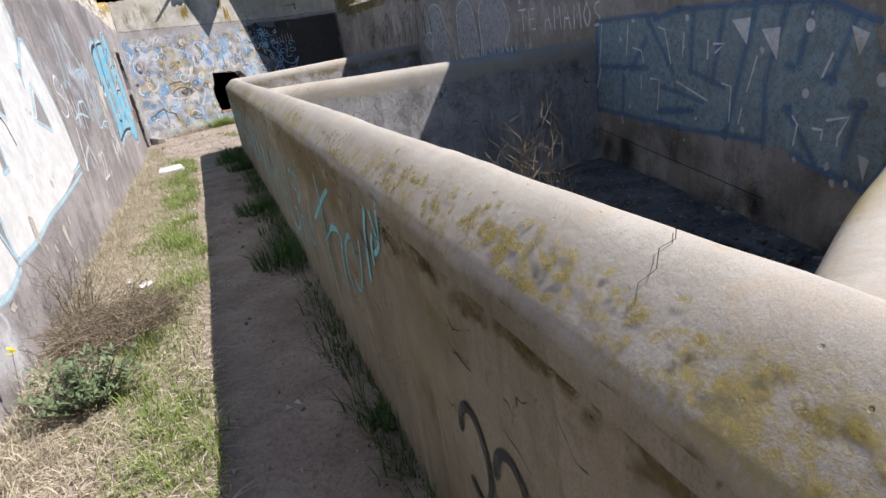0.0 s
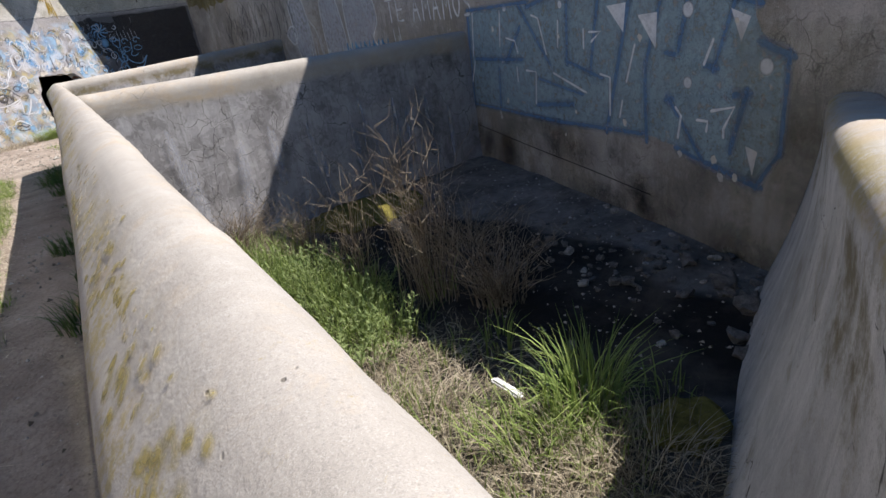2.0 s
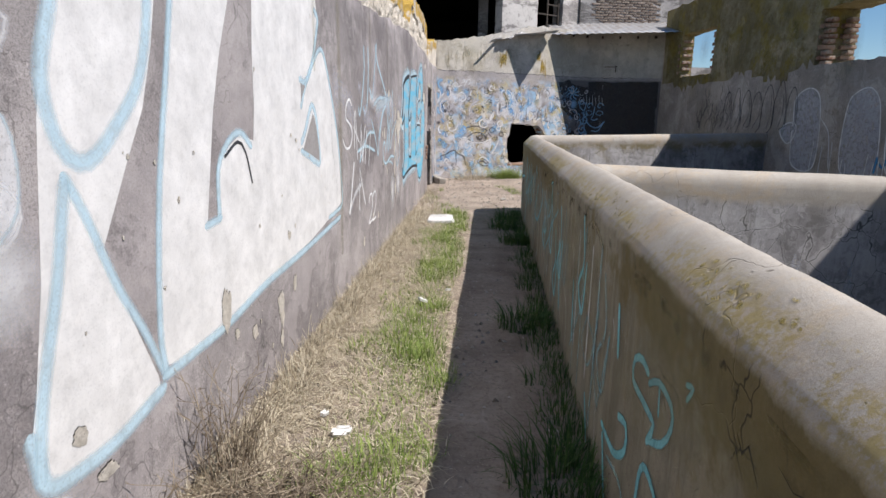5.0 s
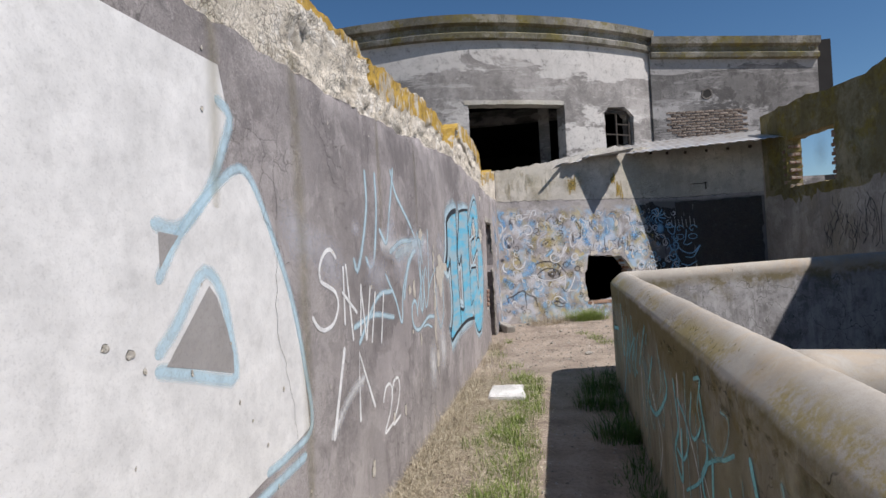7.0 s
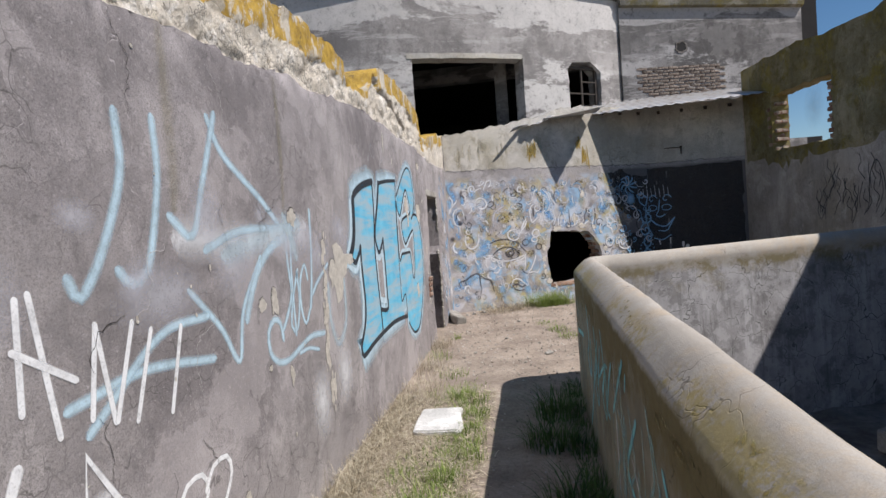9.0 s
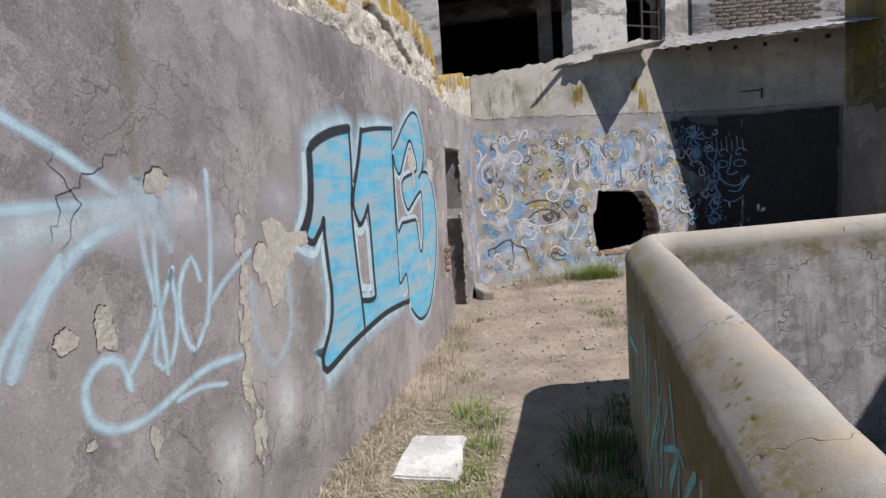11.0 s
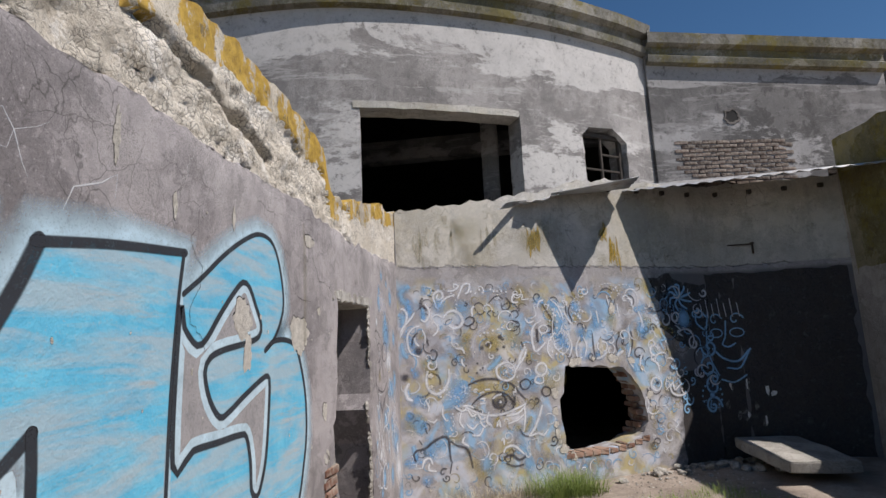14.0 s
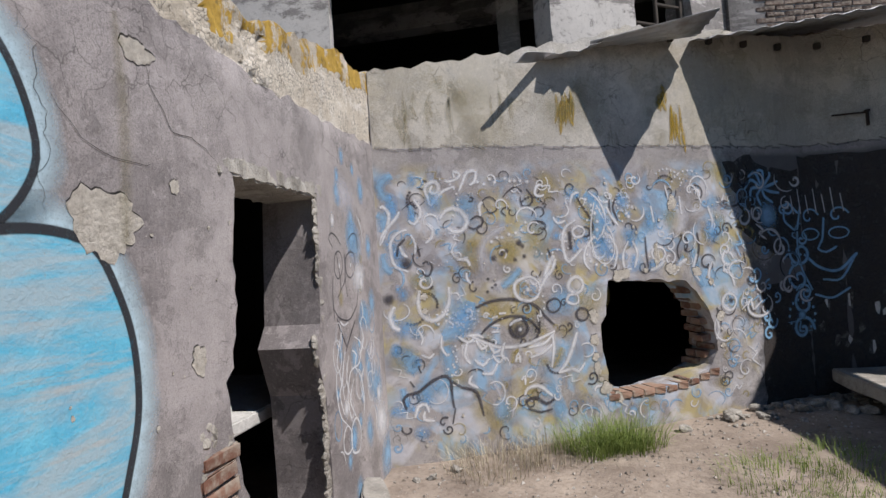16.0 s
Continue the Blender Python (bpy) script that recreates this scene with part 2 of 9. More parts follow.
    n.bump(n.noise(9, 7, 0.7), 0.25, 0.012)
    n.bump(n.math("SUBTRACT", 1.0, n.math("MAXIMUM", pit, hair)), 0.5, 0.004)
    return n.done(c)


GREY = plaster("grey_render", (0.405, 0.37, 0.365), (0.22, 0.199, 0.198), (0.46, 0.425, 0.41), 0.6, 0.0025, 2.6, 0.28)
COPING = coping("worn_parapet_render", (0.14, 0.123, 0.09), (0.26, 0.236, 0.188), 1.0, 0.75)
# pool-side face set paler, making up for missing bounced light
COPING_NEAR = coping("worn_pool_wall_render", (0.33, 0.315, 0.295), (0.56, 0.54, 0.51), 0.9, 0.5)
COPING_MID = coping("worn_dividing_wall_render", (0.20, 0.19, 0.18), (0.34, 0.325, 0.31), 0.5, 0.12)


def mural_ground():
    """Grey render under soft sprayed clouds of ochre, blue and off-white."""
    n = Nodes("mural_render", 0.9)
    c = weathered(n, (0.46, 0.43, 0.42), (0.31, 0.288, 0.288), (0.42, 0.39, 0.355), 0.5, 0.002, 1.8, 0.2)
    low = n.span(n.axis("Z"), 2.40, 2.22)
    here = n.span(n.axis("X"), 3.9, 3.0)
    for colour, scale, seed, most in (((0.46, 0.385, 0.19), 2.3, 0.0, 0.85), ((0.27, 0.46, 0.66), 2.6, 7.0, 0.8), ((0.62, 0.62, 0.66), 3.1, 15.0, 0.6), ((0.22, 0.21, 0.23), 2.9, 24.0, 0.5)):
        shift = n.t.nodes.new("ShaderNodeMapping")
        shift.inputs["Location"].default_value = (seed, seed * 0.7, seed * 1.3)
        n.put(shift.inputs["Vector"], n.co)
        f = n.span(n.noise(scale, 4, 0.55, shift.outputs["Vector"], 0.7), 0.50, 0.62, 0.0, most)
        c = n.mix(n.math("MULTIPLY", n.math("MULTIPLY", f, low), here), c, colour)
    old = n.span(n.math("ADD", n.axis("X"), n.math("MULTIPLY", n.math("SUBTRACT", n.noise(2.4, 7, 0.75), 0.5), 1.6)), 3.0, 3.2, 0.0, 0.85)
    c = n.mix(n.math("MULTIPLY", old, n.span(n.axis("Z"), 2.45, 2.40)), c, (0.115, 0.11, 0.112))
    return n.done(c)


MURAL = mural_ground()
MURAL_TOP = plaster("mural_upper_render", (0.60, 0.57, 0.52), (0.46, 0.43, 0.38), (0.47, 0.41, 0.28), 0.5, 0.002, 1.8, 0.35)
DARKWALL = plaster("right_wall_render", (0.50, 0.455, 0.41), (0.31, 0.28, 0.245), (0.35, 0.30, 0.22), 0.7, 0.002, 1.6, 0.5)
MOSSWALL = plaster("mossy_wall_render", (0.33, 0.29, 0.20), (0.17, 0.145, 0.075), (0.20, 0.165, 0.06), 0.8, 0.002, 1.6, 0.5, (0.20, 0.155, 0.03), 0.5)


def limewash(name, light, dark, white, band):
    """Tower render: flaking white limewash, worn away in one level band and thinning out below it."""
    n = Nodes(name, 0.93)
    c = weathered(n, light, dark, light, 0.4, 0.0015, 2.0, 0.35)
    z = n.axis("Z", n.co)
    edge = n.math("ADD", z, n.math("MULTIPLY", n.math("SUBTRACT", n.noise(0.7, 9, 0.7, n.scaled(0.6, 0.6, 1.6), 0.4), 0.5), 2.0))
    above = n.span(edge, band, band + 0.05)
    below = n.math("MULTIPLY", n.span(edge, band - 0.62, band - 0.75), n.span(n.noise(0.9, 9, 0.75, n.scaled(0.7, 0.7, 1.5)), 0.50, 0.53))
    streak = n.math("MULTIPLY", n.span(n.noise(1.0, 8, 0.75, n.scaled(1.0, 1.0, 7.0)), 0.55, 0.58), 0.5)
    wash = n.math("MAXIMUM", n.math("MAXIMUM", above, below), streak)
    flake = n.span(n.noise(6, 9, 0.8), 0.57, 0.60, 1.0, 0.25)
    coat = n.mix(n.span(n.noise(3, 8, 0.75), 0.4, 0.6), white, tuple(0.84 * v for v in white))
    c = n.mix(n.math("MULTIPLY", n.math("MULTIPLY", wash, flake), 0.85), c, coat)
    c = n.mix(n.math("MULTIPLY", n.span(n.noise(22, 8, 0.85), 0.55, 0.62), 0.5), c, tuple(0.7 * v for v in dark))
    return n.done(c)


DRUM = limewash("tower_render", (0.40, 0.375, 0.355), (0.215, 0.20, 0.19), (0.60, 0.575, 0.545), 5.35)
# same limewash in darker tones, for the flat wall and the inner supports
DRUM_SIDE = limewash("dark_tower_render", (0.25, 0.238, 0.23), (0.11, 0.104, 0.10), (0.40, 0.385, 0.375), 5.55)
CORNICE = plaster("mossy_cornice_render", (0.40, 0.38, 0.34), (0.17, 0.16, 0.13), (0.17, 0.15, 0.06), 0.8, 0.003, 3.0, 0.6, (0.20, 0.165, 0.045), 0.52)


def rubble():
    n = Nodes("broken_masonry", 0.95)
    c = n.mix(n.span(n.noise(2.5, 8, 0.75), 0.36, 0.64), (0.60, 0.53, 0.43), (0.86, 0.79, 0.68))
    c = n.mix(n.math("MULTIPLY", n.span(n.noise(6.0, 8, 0.8, n.warped(5, 0.2)), 0.545, 0.56), 0.55), c, (0.90, 0.86, 0.80))
    c = n.mix(n.math("MULTIPLY", n.span(n.noise(10, 8, 0.8, n.warped(8, 0.1)), 0.43, 0.41), 0.5), c, (0.42, 0.35, 0.26))
    grain = n.edges(34, n.warped(14, 0.08))
    c = n.mix(n.math("MULTIPLY", n.span(grain, 0.09, 0.02), n.span(n.noise(5, 5, 0.7), 0.44, 0.52, 0.0, 0.75)), c, (0.16, 0.135, 0.105))
    pits = n.span(n.noise(24, 8, 0.85, n.warped(8, 0.1)), 0.40, 0.37)
    c = n.mix(n.math("MULTIPLY", pits, 0.8), c, (0.08, 0.07, 0.058))
    n.bump(grain, 0.7, 0.012)
    n.bump(n.noise(30, 8, 0.85), 0.8, 0.02)
    return n.done(c)


def lichen_cap():
    """Sound top layer of the long wall: pale render under broad runs of ochre lichen."""
    n = Nodes("lichen_wall_cap", 0.95)
    c = weathered(n, (0.66, 0.60, 0.50), (0.44, 0.38, 0.29), (0.56, 0.50, 0.42), 0.5, 0.003, 5.0, 0.3)
    f = n.math("ADD", n.noise(1.0, 7, 0.7, n.scaled(3.0, 3.0, 1.3)), n.math("MULTIPLY", n.math("SUBTRACT", n.noise(20, 7, 0.85), 0.5), 0.35))
    c = n.mix(n.span(f, 0.455, 0.485, 0.0, 0.92), c, n.mix(n.span(n.noise(16, 8, 0.8), 0.38, 0.62), (0.30, 0.175, 0.02), (0.56, 0.36, 0.05)))
    c = n.mix(n.span(n.noise(7, 8, 0.8), 0.57, 0.60, 0.0, 0.75), c, (0.14, 0.11, 0.06))
    return n.done(c)


RUBBLE = rubble()
CAP = lichen_cap()
# Near-black colour carries the darkness of the unlit rooms and the vent hole.
SHADE_BLACK = Nodes("dark_interior", 0.95)
SHADE_BLACK = SHADE_BLACK.done(SHADE_BLACK.mix(SHADE_BLACK.noise(3), (0.020, 0.019, 0.018), (0.045, 0.042, 0.04)))


def ground_material():
    n = Nodes("dry_ground", 0.97)
    c = n.mix(n.span(n.noise(2.0, 7, 0.65), 0.35, 0.68), (0.205, 0.165, 0.135), (0.40, 0.335, 0.275))
    c = n.mix(n.math("MULTIPLY", n.span(n.noise(28, 5, 0.8), 0.48, 0.66), 0.55), c, (0.13, 0.095, 0.068))
    c = n.mix(n.math("MULTIPLY", n.span(n.cells(46), 0.22, 0.08), 0.5), c, (0.47, 0.41, 0.34))
    n.bump(n.noise(14, 6, 0.7), 0.6, 0.02)
    n.bump(n.cells(46), 0.35, 0.008)
    return n.done(c)


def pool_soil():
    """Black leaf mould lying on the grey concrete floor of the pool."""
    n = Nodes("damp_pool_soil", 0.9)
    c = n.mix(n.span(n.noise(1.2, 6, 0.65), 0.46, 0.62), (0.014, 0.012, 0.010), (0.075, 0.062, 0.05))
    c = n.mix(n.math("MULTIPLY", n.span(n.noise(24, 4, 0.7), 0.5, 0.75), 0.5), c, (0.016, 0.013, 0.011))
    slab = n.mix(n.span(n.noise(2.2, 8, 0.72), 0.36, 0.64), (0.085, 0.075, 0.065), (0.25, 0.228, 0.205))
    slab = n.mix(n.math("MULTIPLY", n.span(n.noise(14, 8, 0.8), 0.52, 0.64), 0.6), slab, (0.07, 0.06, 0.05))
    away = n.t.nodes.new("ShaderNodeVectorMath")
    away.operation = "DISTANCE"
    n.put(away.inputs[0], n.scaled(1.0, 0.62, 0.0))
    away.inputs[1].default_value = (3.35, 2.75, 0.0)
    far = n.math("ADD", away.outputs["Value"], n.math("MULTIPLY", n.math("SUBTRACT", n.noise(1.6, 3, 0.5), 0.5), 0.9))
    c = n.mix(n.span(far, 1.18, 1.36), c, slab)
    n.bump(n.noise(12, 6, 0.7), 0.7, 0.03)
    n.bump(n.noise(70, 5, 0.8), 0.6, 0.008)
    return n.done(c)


GROUND = ground_material()
POOL_SOIL = pool_soil()
STEEL = Nodes("zinc_sheet", 0.45)
STEEL.b.inputs["Metallic"].default_value = 0.55
STEEL = STEEL.done(STEEL.mix(STEEL.span(STEEL.noise(5, 6, 0.7), 0.5, 0.72), (0.50, 0.50, 0.50), (0.26, 0.19, 0.14)))


# ---------------------------------------------------------------- builders
def mesh_of(bm, name, *mats):
    me = bpy.data.meshes.new(name)
    bm.normal_update()
    bm.to_mesh(me)
    bm.free()
    for m in mats:
        me.materials.append(m)
    return me


def part(name, bm, material, parent, label=""):
    mats = material if isinstance(material, (list, tuple)) else [material]
    ob = new(name, mesh_of(bm, name, *mats))
    ob.parent = parent
    if label:
        ob["label"] = label
    return ob


def inside(p, loop):
    hit, j = False, len(loop) - 1
    for i in range(len(loop)):
        (x1, y1), (x2, y2) = loop[i], loop[j]
        if (y1 > p[1]) != (y2 > p[1]) and p[0] < (x2 - x1) * (p[1] - y1) / (y2 - y1) + x1:
            hit = not hit
        j = i
    return hit


def resample(loop, step, rag=0.0, closed=True):
    out = []
    n = len(loop)
    for i in range(n if closed else n - 1):
        a, b = Vector(loop[i]), Vector(loop[(i + 1) % n])
        k = max(1, int((b - a).length / step))
        side = Vector((-(b - a).y, (b - a).x)).normalized()
        for j in range(k):
            p = a.lerp(b, j / k)
            if rag and j:
                p = p + side * (rag * (noise.noise((p.x * 7.3, p.y * 7.3, 3.1)) + 0.6 * noise.noise((p.x * 21, p.y * 21, 8.1))))
            out.append((p.x, p.y))
    if not closed:
        out.append(tuple(loop[-1]))
    return out


def plate(outer, holes, place, thick, step=0.25, depth=None, face_mat=None, back=True, seams=(), extra=(), flat=()):
    """A wall from its outline and openings in (s, z); place(s, z, d) gives the point d behind the face."""
    from mathutils.geometry import delaunay_2d_cdt
    loops = [outer, *holes]
    verts, edges = [], []
    for loop in loops:
        k = len(verts)
        verts += [Vector(p) for p in loop]
        edges += [(k + i, k + (i + 1) % len(loop)) for i in range(len(loop))]
    for seam in seams:
        k = len(verts)
        verts += [Vector(p) for p in seam]
        edges += [(k + i, k + i + 1) for i in range(len(seam) - 1)]
    s0, s1 = min(p[0] for p in outer), max(p[0] for p in outer)
    z0, z1 = min(p[1] for p in outer), max(p[1] for p in outer)
    rng = random.Random(5)
    ns, nz = int((s1 - s0) / step), int((z1 - z0) / step)
    for i in range(1, ns):
        for j in range(1, nz):
            p = (s0 + (s1 - s0) * (i + rng.uniform(-0.2, 0.2)) / ns, z0 + (z1 - z0) * (j + rng.uniform(-0.2, 0.2)) / nz)
            if inside(p, outer) and not any(inside(p, h) for h in holes):
                verts.append(Vector(p))
    verts += [Vector(p) for p in extra if inside(p, outer) and not any(inside(p, h) for h in holes)]
    vs, _, fs, *_ = delaunay_2d_cdt(verts, edges, [], 1, 1e-5)
    keep = []
    for f in fs:
        c = sum((vs[i] for i in f), Vector((0, 0))) / len(f)
        if inside(c, outer) and not any(inside(c, h) for h in holes):
            keep.append(f)
    bm = bmesh.new()
    front = [bm.verts.new(place(v.x, v.y, depth(v.x, v.y) if depth else 0.0)) for v in vs]
    rear = [bm.verts.new(place(v.x, v.y, thick)) for v in vs] if back else None
    used = {}
    for f in keep:
        face = bm.faces.new([front[i] for i in f])
        face.smooth = True
        if face_mat:
            c = sum((vs[i] for i in f), Vector((0, 0))) / len(f)
            face.material_index = face_mat(c.x, c.y)
            face.smooth = face.material_index not in flat
        if back:
            bm.faces.new([rear[i] for i in reversed(f)]).material_index = face.material_index
        for a, b in zip(f, f[1:] + f[:1]):
            used[(a, b)] = face.material_index
    if back:
        for (a, b), mi in used.items():
            if (b, a) not in used:
                bm.faces.new([front[b], front[a], rear[a], rear[b]]).material_index = mi
                bm.edges.get((front[a], front[b])).smooth = False
    bmesh.ops.delete(bm, geom=[v for v in bm.verts if not v.link_faces], context="VERTS")
    return bm


def smooth_line(points, step=0.3):
    """Catmull-Rom through points, as a list of 2D vectors at even steps."""
    p = [Vector(q) for q in points]
    p = [2 * p[0] - p[1], *p, 2 * p[-1] - p[-2]]
    fine = []
    for a, b, c, d in zip(p, p[1:], p[2:], p[3:]):
        for k in range(24):
            t = k / 24
            fine.append(0.5 * (2 * b + (c - a) * t + (2 * a - 5 * b + 4 * c - d) * t * t + (3 * b - a - 3 * c + d) * t**3))
    fine.append(p[-2])
    return fine


class Line:
    """A plan line with places and normals by its length."""

    def __init__(self, points):
        self.p = smooth_line(points) if len(points) > 2 else [Vector(q) for q in points]
        self.s = [0.0]
        for a, b in zip(self.p, self.p[1:]):
            self.s.append(self.s[-1] + (b - a).length)
        self.length = self.s[-1]

    def at(self, s):
        i = 0
        while i < len(self.s) - 2 and self.s[i + 1] < s:
            i += 1
        a, b = self.p[i], self.p[i + 1]
        way = (b - a).normalized()
        return a + way * (s - self.s[i]), way

    def place(self, s, z, d):
        """d behind the face: to the left of the line's way."""
        q, w = self.at(s)
        return Vector((q.x - w.y * d, q.y + w.x * d, z))

    def near_x(self, x):
        return min(zip(self.p, self.s), key=lambda q: abs(q[0].x - x))[1]

    def near_y(self, y):
        return min(zip(self.p, self.s), key=lambda q: abs(q[0].y - y))[1]


def grid_box(bm, lo, hi, bevel=0.01):
    r = bmesh.ops.create_cube(bm, size=1.0, matrix=Matrix.Translation([(a + b) / 2 for a, b in zip(lo, hi)]) @ Matrix.Diagonal([b - a for a, b in zip(lo, hi)] + [1]))
    if bevel:
        es = list({e for v in r["verts"] for e in v.link_edges})
        bmesh.ops.bevel(bm, geom=es, offset=bevel, segments=2, affect="EDGES")


def wall_thing(name, bm, mats, label, category="wall"):
    ob = new(name, mesh_of(bm, name, *mats))
    return tagged(ob, label, category, "", "structure")


# ---------------------------------------------------------------- plan
LEFT = Line([(0.0, -7.0), (0.0, 16.18)])
MURAL_LINE = Line([(0.0, 16.18), (1.0, 16.62), (2.0, 17.15), (2.7, 17.52), (3.75, 18.1), (4.5, 18.1), (5.40, 18.02), (5.60, 18.0)])
RIGHT = Line([(5.42, 18.02), (5.62, 15.5), (5.85, 12.5), (6.0, 9.5), (5.9, 7.6), (5.45, 5.4), (5.0, 3.8), (4.65, 2.6), (4.0, 0.6), (3.2, -1.8)])
TOWER = Line([(-9.0, 20.5), (-6.0, 17.7), (-4.4, 16.95), (-2.7, 16.72), (-0.72, 16.85), (1.36, 17.68), (2.8, 18.62), (3.5, 19.2)])


def parapet_x(y):
    return 1.455 + 0.034 * y - 0.0012 * y * y


def parapet_top(y):
    return 1.082 + 0.0105 * max(y, 0.0)



PIT = -0.45

TOWER_FLAT = Line([(3.5, 19.12), (7.35, 19.87)])
POOL_NEAR = Line([(1.66, 1.285), (1.82, 1.36), (2.30, 1.61), (3.50, 2.19), (4.20, 2.50), (4.78, 2.74)])
POOL_MID = Line([(1.80, 7.085), (6.0, 7.28)])


# ---------------------------------------------------------------- ground
def ground_height(x, y):
    z = 0.10 * min(1, max(0, (y - 12.3) / 4.5)) if y > 12.3 else 0.0
    z += 0.012 * noise.noise((x * 1.7, y * 1.7, 0)) + 0.006 * noise.noise((x * 6, y * 6, 4))
    q, w = POOL_NEAR.at(min(max(0, (x - 1.65) / 0.905), POOL_NEAR.length))
    if parapet_x(y) + 0.14 < x < 7 and q.y + 0.02 < y < 12.0 + 0.32 * (x - 2.0) and x < RIGHT.at(RIGHT.near_y(y))[0].x + 0.17:
        z += PIT + 0.05 * noise.noise((x * 0.9, y * 0.9, 7)) + 0.02 * noise.noise((x * 4, y * 4, 9))
        z += 0.10 * max(0, 1 - math.hypot(x - 2.5, y - 2.7) / 1.3)
    elif abs(x) > 8 or y < -8 or y > 24:
        z += 0.4 * noise.noise((x * 0.02, y * 0.02, 2))
    return z


def ground_lines(lo, hi, step):
    near = [lo + i * step for i in range(int((hi - lo) / step) + 1)]
    far, d = [], step
    reach = 0.0
    while reach < 2500:
        d *= 1.6
        reach += d
        far.append(reach)
    return [lo - f for f in reversed(far)] + near + [near[-1] + f for f in far]


def build_ground():
    xs, ys = ground_lines(-1.0, 7.0, 0.1), ground_lines(-4.0, 20.0, 0.1)
    bm = bmesh.new()
    rows = [[bm.verts.new((x, y, ground_height(x, y))) for x in xs] for y in ys]
    for a, b in zip(rows, rows[1:]):
        for i in range(len(xs) - 1):
            f = bm.faces.new((a[i], a[i + 1], b[i + 1], b[i]))
            f.smooth = True
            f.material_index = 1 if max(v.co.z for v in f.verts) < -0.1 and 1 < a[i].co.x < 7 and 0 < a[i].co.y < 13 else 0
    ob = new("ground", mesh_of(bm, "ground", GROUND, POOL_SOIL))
    return tagged(ob, "dry trodden earth path with sparse dry grass and gravel", "ground", "", "structure")


build_ground()


# ---------------------------------------------------------------- walls
def broken_line(y):
    """Height at which the smooth render of the long wall gives out."""
    table = ((-7, 2.32), (7.3, 2.37), (8.6, 2.41), (10.8, 2.57), (11.4, 2.62), (12, 2.60), (13.5, 2.57), (15, 2.50), (16.3, 2.54))
    for (a, u), (b, v) in zip(table, table[1:]):
        if y <= b:
            return u + (v - u) * (y - a) / (b - a) + 0.05 * noise.noise((y * 2.1, 0, 5)) + 0.03 * noise.noise((y * 9, 0, 1))
    return 2.47


RIDGE = [(-7, 3.0), (3, 2.85), (6, 2.8), (8.6, 2.80), (9.3, 2.84), (10.0, 2.92), (10.6, 2.95), (10.87, 2.92), (11.0, 2.80), (11.33, 2.79), (11.53, 2.80), (11.66, 2.86), (11.87, 3.05), (12.03, 3.14), (12.2, 3.18), (13.2, 3.18), (14.0, 3.08), (14.15, 2.80), (14.5, 2.78), (14.71, 2.88), (15.0, 2.90), (15.3, 2.97), (15.55, 3.05), (15.9, 3.02), (16.26, 3.12)]


def ridge_height(y):
    for (a, u), (b, v) in zip(RIDGE, RIDGE[1:]):
        if y <= b:
            return u + (v - u) * (y - a) / (b - a)
    return 3.10


def cap_foot(y):
    """Lower edge of the sound, lichen-grown layer along the wall's top."""
    sound = 0.19 if 12.0 < y < 14.3 or 8.6 < y < 10.9 else (0.16 if y > 14.6 else 0.05)
    return ridge_height(y) - sound - 0.07 * noise.noise((y * 3.1, 0, 9)) - 0.03 * noise.noise((y * 11, 0, 2))


def left_depth(s, z):
    y = s - 7
    over = z - broken_line(y)
    if over < -0.015:
        return 0.0
    if z > cap_foot(y):
        return 0.008 + 0.012 * noise.noise((y * 6, z * 6, 2)) + 0.008 * noise.noise((y * 25, z * 25, 2))
    if y > 14.6:
        return 0.010 + 0.009 * noise.noise((y * 7, z * 7, 3))
    p = Vector((y * 5.5 + 0.4 * noise.noise((y * 3, z * 3, 1)), z * 8 + 0.5 * noise.noise((y * 3, z * 3, 8)), 0.5))
    d = 0.012 + min(1.0, over / 0.07) * 0.014 * noise.cell(p) + min(1.0, 0.3 + over / 0.1) * 0.026 * noise.noise((y * 4, z * 5, 2)) + 0.020 * noise.noise((y * 13, z * 15, 3)) + 0.016 * noise.noise((y * 30, z * 30, 3))
    gap = abs(z - (2.97 - 0.20 * (y - 11.95)) + 0.04 * noise.noise((y * 5, 0, 4)))
    if 11.8 < y < 13.2:
        d += 0.07 * math.exp(-((gap / 0.025) ** 2))
    return max(-0.006, min(0.2, d))


